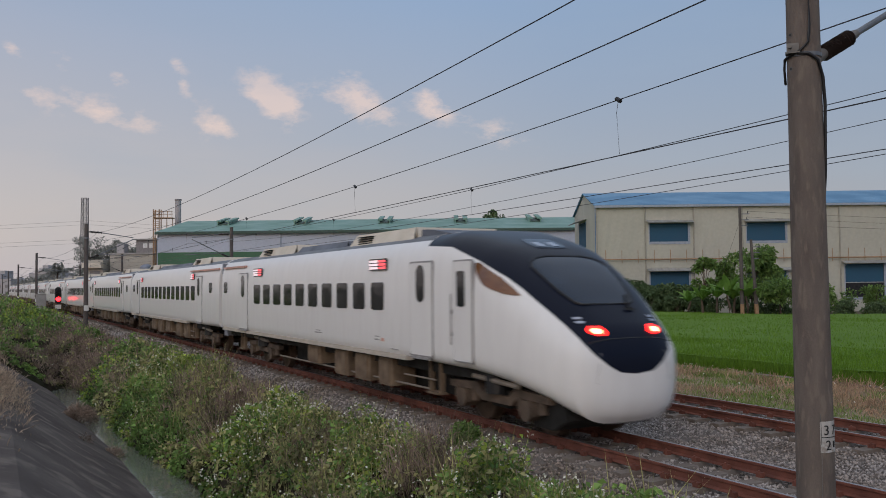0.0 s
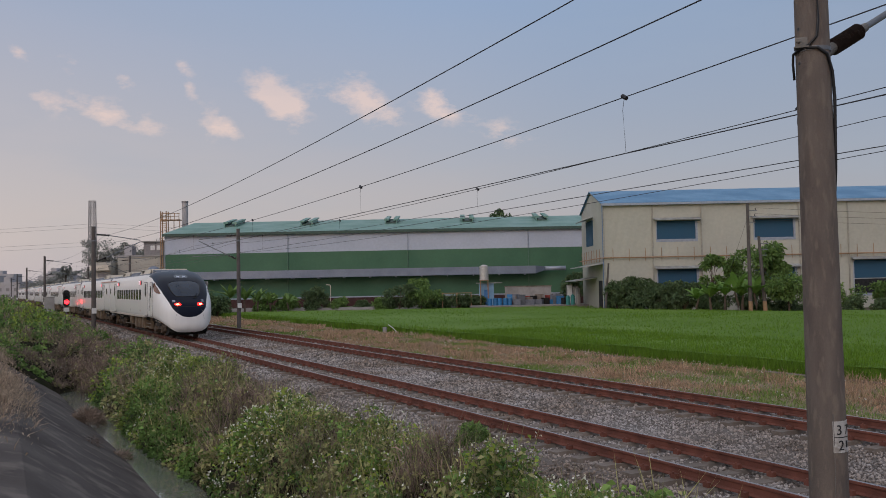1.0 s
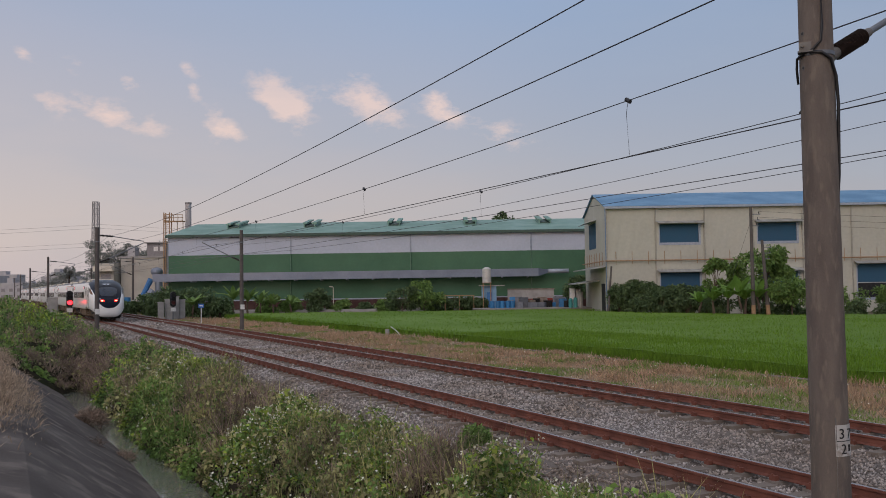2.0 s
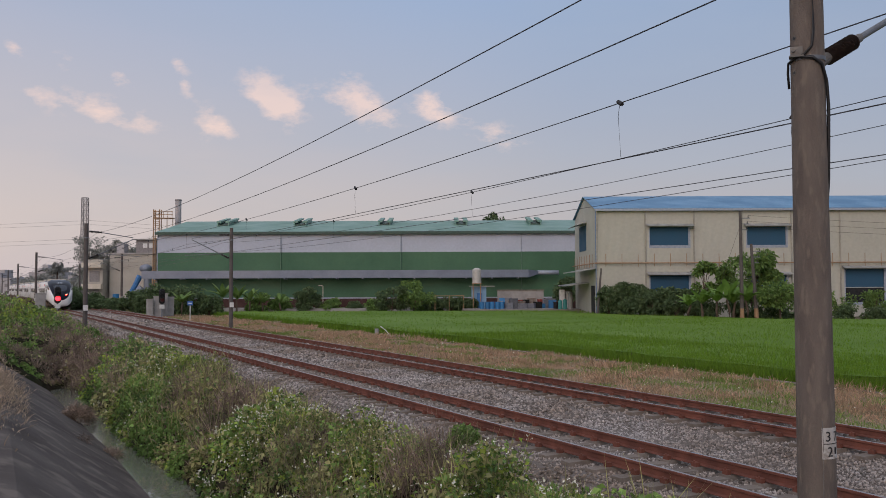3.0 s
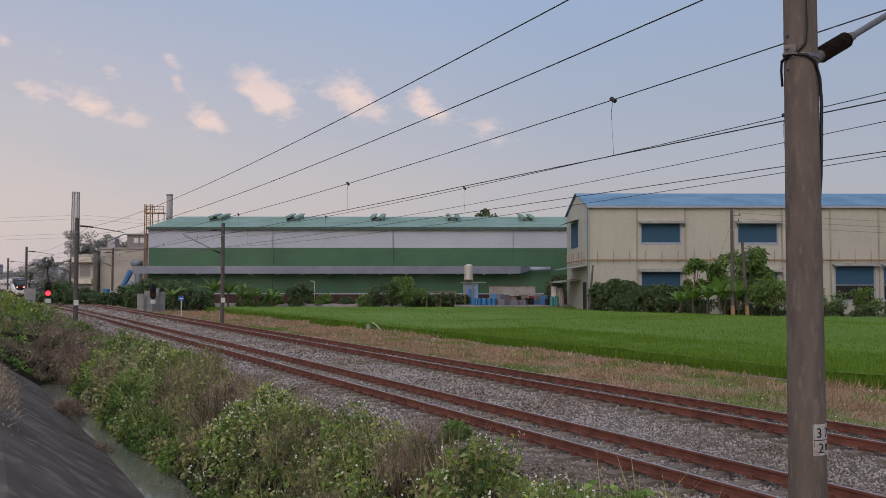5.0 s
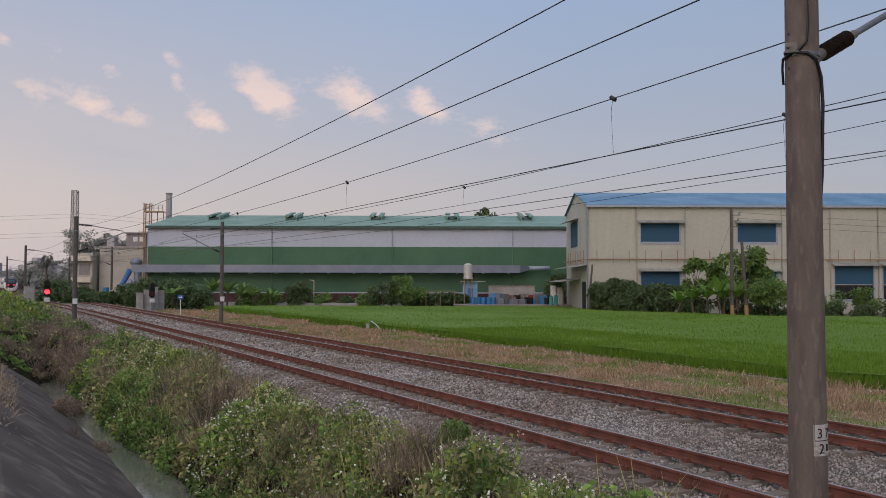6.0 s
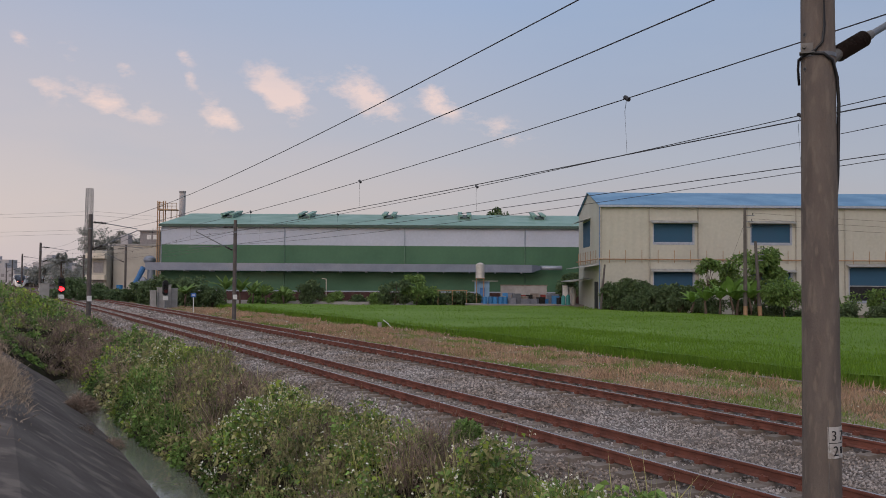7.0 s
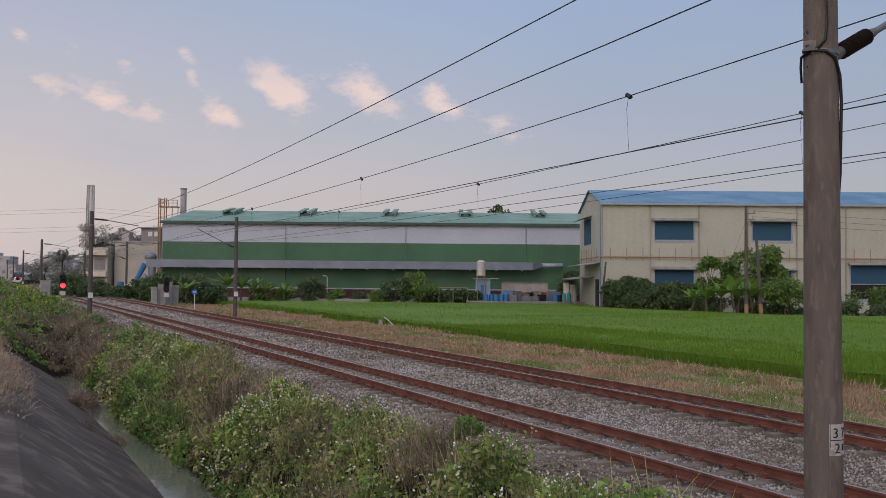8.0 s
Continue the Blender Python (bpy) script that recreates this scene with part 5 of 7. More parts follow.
def build_bank():
    rng = np.random.default_rng(4)
    # mass inside the weeds, its colour darkened for the shade between the leaves
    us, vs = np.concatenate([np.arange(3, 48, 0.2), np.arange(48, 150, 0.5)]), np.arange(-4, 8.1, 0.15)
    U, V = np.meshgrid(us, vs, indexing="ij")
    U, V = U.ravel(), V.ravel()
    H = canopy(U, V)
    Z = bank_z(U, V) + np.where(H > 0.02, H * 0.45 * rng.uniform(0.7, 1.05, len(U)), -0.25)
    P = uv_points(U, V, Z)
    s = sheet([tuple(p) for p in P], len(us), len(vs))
    solid("undergrowth", s, M["undergrowth"], "inner mass of the bank weeds, darkened for the shade between leaves", "undergrowth", "structure")

    def scatter(u0, u1, v0, v1, n):
        return rng.uniform(u0, u1, n), rng.uniform(v0, v1, n)

    groups = {k: [] for k in ("weed_green", "weed_lime", "weed_olive", "weed_dry", "petal", "straw")}
    for u0, u1, v0, v1, puffs, per, r0, r1, size in ((5, 16, 3.0, 7.6, 2300, 40, 0.08, 0.21, 0.072), (16, 30, 2.6, 7.3, 1700, 44, 0.11, 0.30, 0.098), (30, 48, -0.5, 7.2, 1500, 42, 0.16, 0.42, 0.125),
                                                 (48, 85, -4, 6.7, 1200, 55, 0.3, 0.7, 0.155), (85, 150, -4, 6.7, 650, 50, 0.6, 1.1, 0.25)):
        # leaves gathered in rounded sprays, with dark gaps between them
        cu, cv = scatter(u0, u1, v0, v1, puffs)
        ch = canopy(cu, cv)
        keep = ch > 0.06
        cu, cv, ch = cu[keep], cv[keep], ch[keep]
        cr = rng.uniform(r0, r1, len(cu)) * np.clip(ch / 0.45, 0.45, 1.1)
        cz = bank_z(cu, cv) + np.maximum(ch * rng.uniform(0.35, 1.05, len(cu)) - cr * 0.4, 0)
        own = np.repeat(np.arange(len(cu)), per)
        k = len(own)
        out = rng.normal(size=(k, 3)) + np.array([0, 0, 0.45])
        out = unit(out)
        P = uv_points(cu, cv, cz)[own] + out * (cr[own] * rng.uniform(0.55, 1.08, k))[:, None] * np.array([1, 1, 0.85])
        u, v, h = cu[own], cv[own], ch[own]
        D = out * 0.7 + rng.normal(0, 0.75, (k, 3)) + np.array([0, 0, 0.25])
        sp = SPECIES[cell(u, v)]
        t = rng.random(k)
        names = np.where(sp == 0, np.where(t < 0.95, 0, 2), np.where(sp == 1, np.where(t < 0.8, 1, 0), np.where(sp == 2, np.where(t < 0.7, 2, np.where(t < 0.9, 0, 3)), np.where(sp == 3, np.where(t < 0.75, 3, 2), np.where(t < 0.5, 0, np.where(t < 0.8, 2, 1))))))
        for i, nm in enumerate(("weed_green", "weed_lime", "weed_olive", "weed_dry")):
            q = names == i
            if not q.any():
                continue
            kk = q.sum()
            L = size * rng.uniform(0.6, 1.7, kk)
            W = L * rng.uniform(0.35, 0.65, kk)
            DD = D[q].copy()
            if nm == "weed_dry":
                L, W = L * 2.4, W * 0.28
                DD[:, 2] = abs(DD[:, 2]) + 0.8
            groups[nm].append(leaf_quads(P[q], DD, L, W, rng, 0.25))
        # upright stems and grass
        m = k // 22
        i = rng.integers(0, k, m)
        base = uv_points(u[i], v[i], bank_z(u[i], v[i]) + h[i] * 0.55)
        L = h[i] * rng.uniform(0.4, 0.9, m) + 0.08
        DD = np.stack([rng.normal(0, 0.28, m), rng.normal(0, 0.28, m), np.ones(m)], 1)
        groups["weed_olive" if u0 < 30 else "weed_dry"].append(leaf_quads(base, DD, L, np.full(m, size * 0.16), rng, 0.1))
        # bare twigs standing out of the brown and olive plants
        if u0 < 40:
            i = rng.integers(0, k, k // 5)
            i = i[(sp[i] == 3) | ((sp[i] == 2) & (rng.random(len(i)) < 0.3))][:3000]
            base = uv_points(u[i], v[i], bank_z(u[i], v[i]) + h[i] * 0.5)
            DD = np.stack([rng.normal(0, 0.35, len(i)), rng.normal(0, 0.35, len(i)), np.ones(len(i))], 1)
            groups["weed_dry"].append(leaf_quads(base, DD, h[i] * rng.uniform(0.5, 1.1, len(i)) + 0.12, np.full(len(i), 0.008 if u0 < 16 else 0.013), rng, 0.05))
        # small white flower heads
        if u0 < 48:
            m = int(k * 0.065)
            i = rng.integers(0, k, 8 * m)
            i = i[(sp[i] == 4) | (rng.random(len(i)) < 0.015)][:m]
            i = i[out[i, 2] > 0.25]
            base = P[i] + out[i] * 0.07 + np.array([0, 0, 0.06])
            for ang in range(2):
                DD = rng.normal(size=(len(i), 3)) + np.array([0, -0.6, 0.6])
                d = rng.uniform(0.025, 0.043, len(i)) * (1 if u0 < 16 else (1.25 if u0 < 30 else 1.7))
                groups["petal"].append(leaf_quads(base, DD, d, d * 0.9, rng))
    # reddish dry grass on the crest of the concrete slope
    for cu, cv, n, hgt in ((18, 0.2, 500, 0.35), (20, 0.35, 900, 0.45), (22, 0.45, 1200, 0.5), (25, 0.5, 1300, 0.5), (28, 0.4, 1300, 0.45), (33, 0.0, 1200, 0.4), (38, 0.3, 1200, 0.4), (42, 0.9, 1200, 0.4)):
        u = rng.normal(cu, 1.3, n)
        v = np.minimum(rng.normal(cv - 0.55, 0.45, n), cv + 0.25)
        P = uv_points(u, v, np.maximum(bank_z(u, v), 0.02 - (np.maximum(v, 0)) * 0.67) - 0.03)
        DD = np.stack([rng.normal(0.12, 0.4, n), rng.normal(-0.1, 0.4, n), np.ones(n)], 1)
        groups["straw"].append(leaf_quads(P, DD, hgt * rng.uniform(0.5, 1.25, n), rng.uniform(0.010, 0.022, n), rng, 0.25))
        m = n // 3
        i = rng.integers(0, n, m)
        T = P[i] + unit(DD[i]) * hgt * rng.uniform(0.7, 1.05, m)[:, None]
        groups["straw"].append(leaf_quads(T, DD[i] + rng.normal(0, 0.4, (m, 3)), rng.uniform(0.08, 0.18, m), rng.uniform(0.015, 0.03, m), rng, 0.5))
    tags = {"weed_green": ("leafy_weeds", "dense dark green leafy weeds on the ditch bank"), "weed_lime": ("bright_weeds", "bright yellow-green creeping weeds on the bank"),
            "weed_olive": ("tall_weeds", "olive stems and grasses among the weeds"), "weed_dry": ("dry_weeds", "brown dried stalks among the weeds"),
            "petal": ("white_flowers", "scattered tiny white wild flowers on the weeds"), "straw": ("dry_grass", "reddish dry grass along the concrete slope")}
    for k, arr in groups.items():
        nm, lab = tags[k]
        tagged(new(nm, quads(nm, np.concatenate(arr), M[k])), lab, "flowers" if k == "petal" else "weeds", kind="stuff")
    # single plants
    def tuft(name, label, u, v, z, n, h, r, key, size, thin=0.45):
        a = rng.uniform(0, 2 * math.pi, n)
        rad = r * np.sqrt(rng.random(n))
        c = np.array(on(u, v, z))
        hh = h * np.sqrt(np.maximum(1 - (rad / r) ** 2, 0.02)) * rng.uniform(0.25, 1.0, n)
        P = c + np.stack([rad * np.cos(a), rad * np.sin(a), hh], 1)
        DD = rng.normal(size=(n, 3)) + np.stack([np.cos(a), np.sin(a), np.full(n, 0.9)], 1)
        V = leaf_quads(P, DD, size * rng.uniform(0.6, 1.5, n), size * thin * rng.uniform(0.6, 1.4, n), rng, 0.2)
        tagged(new(name, quads(name, V, M[key])), label, "shrub")
    tuft("shrub", "small dark green shrub growing out of the ballast", 13.3, 7.35, -0.36, 2200, 0.42, 0.30, "tree_leaf_mid", 0.07)
    tuft("dry_clump", "brown dried clump on the edge of the concrete", 28.8, 2.45, -1.68, 1800, 0.55, 0.42, "weed_dry", 0.25, 0.08)
    tuft("dry_clump", "small brown dried tuft on the concrete edge", 22.8, 2.72, -1.75, 500, 0.30, 0.22, "weed_dry", 0.16, 0.08)
    tuft("dry_clump", "sparse brown tuft on the concrete slope", 22.2, 2.0, -1.25, 220, 0.28, 0.16, "weed_dry", 0.16, 0.06)


def in_field(X, Y):
    far = np.interp(X, (-60, 16.9, 17.6, 24, 28.5, 45, 80), (110, 109, 94.5, 88, 80, 77, 76))
    return Y < far


def build_field():
    rng = np.random.default_rng(9)
    us, vs = np.concatenate([np.arange(-14, 40, 1.0), np.arange(40, 126, 2.0)]), np.concatenate([np.arange(25.2, 40, 0.7), np.arange(40, 110, 2.5)])
    U, V = np.meshgrid(us, vs, indexing="ij")
    P = uv_points(U.ravel(), V.ravel(), np.full(U.size, -0.47))
    ok = in_field(P[:, 0], P[:, 1])
    P[:, 2] += 0.06 * (lumps(U.ravel(), V.ravel(), 0.35, 3.0) - 0.5) + rng.normal(0, 0.015, len(P))
    n = len(vs)
    s = Shape()
    keep = [(i * n + j, i * n + j + 1, (i + 1) * n + j + 1, (i + 1) * n + j) for i in range(len(us) - 1) for j in range(n - 1)]
    keep = [f for f in keep if all(ok[list(f)])]
    s.add([tuple(p) for p in P], keep)
    solid("rice_field", s, M["paddy"], "flat bright green rice paddy", "rice field", "structure", smooth=True)
    arr = []
    for u0, u1, v0, v1, m, h, w in ((-8, 45, 24.35, 25.9, 40000, 0.60, 0.020), (45, 120, 24.6, 26.4, 15000, 0.62, 0.05), (-8, 48, 25.4, 33, 80000, 0.30, 0.020), (-10, 60, 33, 60, 60000, 0.25, 0.030), (20, 120, 26, 70, 40000, 0.25, 0.05)):
        u, v = rng.uniform(u0, u1, m), rng.uniform(v0, v1, m)
        base = -0.98 if h > 0.5 else -0.62
        P = uv_points(u, v, np.full(m, base))
        q = in_field(P[:, 0], P[:, 1])
        P = P[q]
        k = len(P)
        DD = np.stack([rng.normal(0, 0.22, k), rng.normal(0, 0.22, k), np.ones(k)], 1)
        arr.append(leaf_quads(P, DD, h * rng.uniform(0.6, 1.3, k), np.full(k, w) * rng.uniform(0.6, 1.3, k), rng, 0.06))
    tagged(new("rice_plants", quads("rice_plants", np.concatenate(arr), M["rice"])), "upright green rice leaves filling the paddy", "rice", kind="stuff")
    # low concrete kerb along the paddy, mostly overgrown
    kerb = strip([(24.05, -0.90), (24.05, -0.82), (24.25, -0.80), (24.45, -0.82), (24.45, -1.0)], -10, 60, 1.0)
    solid("field_kerb", kerb, M["sleeper"], "low weathered concrete kerb along the paddy", "kerb", "structure")
    # grass of the verge
    sets = {"reddish": [], "verge_green": [], "petal": [], "straw": []}
    for u0, u1, m, sc in ((0, 30, 52000, 1.0), (30, 60, 36000, 1.5), (60, 130, 26000, 2.6)):
        u, v = rng.uniform(u0, u1, m), rng.uniform(15.7, 24.3, m)
        tall = np.clip((v - 15.6) / 1.0, 0, 1) * (0.07 + 0.22 * lumps(u, v, 0.8, 5.0) ** 2)
        z = np.interp(v, (15.2, 17.4, 19.4, 23.6, 24.9), (-0.68, -0.76, -0.80, -0.86, -0.97))
        P = uv_points(u, v, z)
        g = lumps(u, v, 0.45, 9.0) + rng.normal(0, 0.12, m) + np.where(v < 18, 0.12, 0)
        DD = np.stack([rng.normal(0, 0.45, m), rng.normal(0, 0.45, m), np.ones(m)], 1)
        for nm, q in (("reddish", g < 0.50), ("straw", (g >= 0.50) & (g < 0.60)), ("verge_green", g >= 0.60)):
            k = q.sum()
            sets[nm].append(leaf_quads(P[q], DD[q], tall[q] * rng.uniform(0.6, 1.4, k) + 0.05, rng.uniform(0.012, 0.026, k) * sc, rng, 0.2))
        i = rng.integers(0, m, m // 160)
        d = rng.uniform(0.03, 0.06, len(i)) * sc ** 0.5
        sets["petal"].append(leaf_quads(P[i] + np.array([0, 0, 0.2]), rng.normal(size=(len(i), 3)) + np.array([0, -0.7, 0.5]), d, d, rng))
    # clumps of seeding red grass and of green weeds
    for nm, count, n, r, hgt, v0, v1 in (("reddish", 95, 170, 0.55, 0.46, 18.0, 24.0), ("verge_green", 75, 150, 0.42, 0.27, 16.2, 23.6), ("straw", 40, 90, 0.4, 0.40, 17.0, 24.2)):
        cu, cv = rng.uniform(4, 95, count) ** 1.0, rng.uniform(v0, v1, count)
        own = np.repeat(np.arange(count), n)
        u, v = cu[own] + rng.normal(0, r, len(own)), cv[own] + rng.normal(0, r * 0.6, len(own))
        P = uv_points(u, v, np.interp(v, (15.2, 17.4, 19.4, 23.6, 24.9), (-0.68, -0.76, -0.80, -0.86, -0.97)))
        DD = np.stack([rng.normal(0, 0.4, len(own)), rng.normal(0, 0.4, len(own)), np.ones(len(own))], 1)
        L = hgt * rng.uniform(0.5, 1.3, len(own)) * np.repeat(rng.uniform(0.6, 1.3, count), n)
        wide = np.interp(u, (4, 30, 95), (0.016, 0.026, 0.05))
        sets[nm].append(leaf_quads(P, DD, L, wide, rng, 0.25))
    lab = {"reddish": ("red_grass", "reddish-brown seeding grass on the verge"), "verge_green": ("verge_grass", "patches of low green grass on the verge"),
           "straw": ("pale_grass", "pale dry grass on the verge"), "petal": ("verge_flowers", "sparse white flowers on the verge")}
    for k, a in sets.items():
        tagged(new(lab[k][0], quads(lab[k][0], np.concatenate(a), M[k])), lab[k][1], "grass", kind="stuff")


def build_stones():
    """Loose ballast stones: small irregular lumps, finer with distance."""
    rng = np.random.default_rng(12)
    base = np.array([(1, 0, 0), (-1, 0, 0), (0, 1, 0), (0, -1, 0), (0, 0, 1), (0, 0, -1)], float)
    faces = np.array([(0, 2, 4), (2, 1, 4), (1, 3, 4), (3, 0, 4), (2, 0, 5), (1, 2, 5), (3, 1, 5), (0, 3, 5)])
    Vs, Fs, off = [], [], 0
    prof_v = (6.55, 7.25, 7.5, 8.1, 9.3, 10.2, 10.8, 11.5, 12.3, 13.5, 14.2, 14.7, 15.9)
    prof_z = (-0.52, -0.27, -0.22, -0.235, -0.235, -0.25, -0.30, -0.25, -0.235, -0.235, -0.22, -0.27, -0.72)
    for u0, u1, n, r in ((4, 14, 42000, 0.030), (14, 28, 34000, 0.040), (28, 60, 26000, 0.06), (60, 110, 9000, 0.10)):
        u, v = rng.uniform(u0, u1, n), rng.uniform(6.7, 15.8, n)
        z = np.interp(v, prof_v, prof_z)
        # keep the sleeper ends and tops partly clear
        ph = ((u + 3.0 + 0.3) % 0.6) - 0.3
        over = (np.abs(ph) < 0.11) & ((np.abs(v - NEAR_TRACK) < 1.0) | (np.abs(v - FAR_TRACK) < 1.0))
        keep = ~over | (rng.random(n) < 0.55)
        u, v, z = u[keep], v[keep], z[keep]
        n = len(u)
        R = r * rng.uniform(0.5, 1.35, n)
        P = uv_points(u, v, z + R * rng.uniform(-0.1, 0.55, n))
        q = rng.normal(size=(n, 4))
        q /= np.linalg.norm(q, axis=1, keepdims=True)
        w, x, y, zz = q.T
        Rm = np.stack([np.stack([1 - 2 * (y * y + zz * zz), 2 * (x * y - w * zz), 2 * (x * zz + w * y)], 1), np.stack([2 * (x * y + w * zz), 1 - 2 * (x * x + zz * zz), 2 * (y * zz - w * x)], 1),
                       np.stack([2 * (x * zz - w * y), 2 * (y * zz + w * x), 1 - 2 * (x * x + y * y)], 1)], 1)
        B = base[None] * rng.uniform(0.6, 1.25, (n, 6, 1)) * np.stack([np.ones(n), rng.uniform(0.6, 1, n), rng.uniform(0.5, 0.9, n)], 1)[:, None, :]
        W = np.einsum("nij,nkj->nki", Rm, B) * R[:, None, None] + P[:, None, :]
        Vs.append(W.reshape(-1, 3))
        Fs.append((faces[None] + (np.arange(n) * 6)[:, None, None] + off).reshape(-1, 3))
        off += n * 6
    V, F = np.concatenate(Vs), np.concatenate(Fs)
    me = bpy.data.meshes.new("ballast_stones")
    me.vertices.add(len(V))
    me.vertices.foreach_set("co", V.astype(np.float32).ravel())
    me.loops.add(F.size)
    me.loops.foreach_set("vertex_index", F.astype(np.int32).ravel())
    me.polygons.add(len(F))
    me.polygons.foreach_set("loop_start", np.arange(0, F.size, 3, dtype=np.int32))
    me.polygons.foreach_set("loop_total", np.full(len(F), 3, np.int32))
    me.materials.append(M["stone"])
    me.update(calc_edges=True)
    tagged(new("ballast_stones", me), "loose grey and brown ballast stones between the rails", "stones", kind="stuff")


build_bank()
build_field()
build_stones()


# ---- trees and shrubs ----
def build_tree(name, label, x, y, z0, height, spread, leaf, n, key, seed, trunk=0.12, bare=0.3, clumps=14, category="tree", low=0.0):
    """A tapered trunk with limbs and a crown of leaves gathered in uneven clumps."""
    rng = np.random.default_rng(seed)
    t = thing(name, label, category, (x, y, z0))
    top = height * 0.8
    stem = [(0, 0, 0), (rng.normal(0, 0.04) * height, rng.normal(0, 0.04) * height, height * bare), (rng.normal(0, 0.06) * height, 0, top)]
    tr = Shape().path(stem, [trunk, trunk * 0.75, trunk * 0.25], 7)
    cs = []
    for i in range(clumps):
        a = rng.uniform(0, 2 * math.pi)
        f = rng.random()
        zc = height * (bare + low + (1 - bare - low) * (0.1 + 0.82 * f))
        rr = spread * math.sqrt(rng.uniform(0.05, 1)) * (0.55 + 0.45 * math.sin(math.pi * min(max(f, 0.12), 0.9)))
        c = np.array([rr * math.cos(a), rr * math.sin(a), zc])
        cs.append((c, spread * rng.uniform(0.26, 0.48)))
        s0 = Vector((0, 0, height * (bare * 0.8 + 0.25 * f)))
        tr.path([s0, (s0 + Vector(c)) / 2 + Vector((0, 0, 0.06 * height)), Vector(c)], [trunk * 0.4, trunk * 0.25, trunk * 0.08], 5)
    part("trunk", tr, M["bark"], t)
    k = n // clumps
    out = []
    for c, r in cs:
        d = unit(rng.normal(size=(k, 3)))
        P = c + d * (r * rng.random(k) ** 0.45)[:, None] * np.array([1, 1, 0.72])
        D = d + rng.normal(0, 0.7, (k, 3)) + np.array([0, 0, 0.15])
        L = leaf * rng.uniform(0.6, 1.4, k)
        out.append(leaf_quads(P, D, L, L * rng.uniform(0.4, 0.65, k), rng, 0.3))
    part("crown", quads("crown", np.concatenate(out), M[key]), M[key], t)
    return t


def build_banana(x, y, z0, height, seed, key="banana_leaf", leaves=9, label="banana plant with long bright green leaves", name="banana_plant", wide=0.135):
    rng = random.Random(seed)
    t = thing(name, label, "banana plant" if name == "banana_plant" else "palm", (x, y, z0), group="banana plants" if name == "banana_plant" else "")
    h = height * 0.5
    part("stem", Shape().path([(0, 0, 0), (rng.uniform(-0.1, 0.1), 0, h * 0.5), (rng.uniform(-0.2, 0.2), rng.uniform(-0.1, 0.1), h)], [0.16, 0.13, 0.08], 8), M["bark"], t)
    for i in range(leaves):
        a = 2 * math.pi * i / leaves + rng.uniform(-0.4, 0.4)
        lift = rng.uniform(0.75, 1.38)
        L = height * rng.uniform(0.5, 0.68)
        n = 9
        s = Shape()
        pts = []
        for j in range(n + 1):
            f = j / n
            r = L * f * math.cos(lift * (1 - 0.2 * f))
            z = h + L * f * math.sin(lift) - L * 0.62 * f * f * (1.35 - lift * 0.7)
            w = L * wide * math.sin(math.pi * min(f * 0.92 + 0.06, 1)) ** 0.7
            c = Vector((r * math.cos(a), r * math.sin(a), z))
            side = Vector((-math.sin(a), math.cos(a), 0)) * w
            sag = Vector((0, 0, -w * 0.35))
            pts += [c + side + sag, c, c - side + sag]
        s.add(pts, [(j * 3 + e, j * 3 + e + 1, j * 3 + e + 4, j * 3 + e + 3) for j in range(n) for e in (0, 1)])
        part("leaf", s, M[key], t)
    return t


def build_palm(x, y, z0, height, seed):
    rng = np.random.default_rng(seed)
    t = thing("palm_tree", "grey-green feathery palm tree in the hazy distance", "palm tree", (x, y, z0))
    part("trunk", Shape().path([(0, 0, 0), (0.2, 0, height * 0.4), (0.1, 0, height * 0.72)], [0.28, 0.22, 0.18], 8), M["bark"], t)
    for i in range(16):
        a = 2 * math.pi * i / 16 + rng.uniform(-0.2, 0.2)
        lift = rng.uniform(-0.2, 1.3)
        L = height * 0.36
        f = np.linspace(0.05, 1, 26)
        r = L * f * math.cos(lift)
        z = height * 0.72 + L * f * math.sin(lift) - L * 0.45 * f * f
        C = np.stack([0.1 + r * math.cos(a), r * math.sin(a), z], 1)
        out = []
        for e in (-1, 1):
            D = np.stack([np.full(26, -math.sin(a) * e + math.cos(a) * 0.5), np.full(26, math.cos(a) * e + math.sin(a) * 0.5), np.full(26, -0.5)], 1)
            out.append(leaf_quads(C, D, L * 0.3 * np.sin(np.pi * (f * 0.85 + 0.1)), np.full(26, 0.12), rng, 0.3))
        part("frond", quads("frond", np.concatenate(out), M["hazed_leaf"]), M["hazed_leaf"], t)


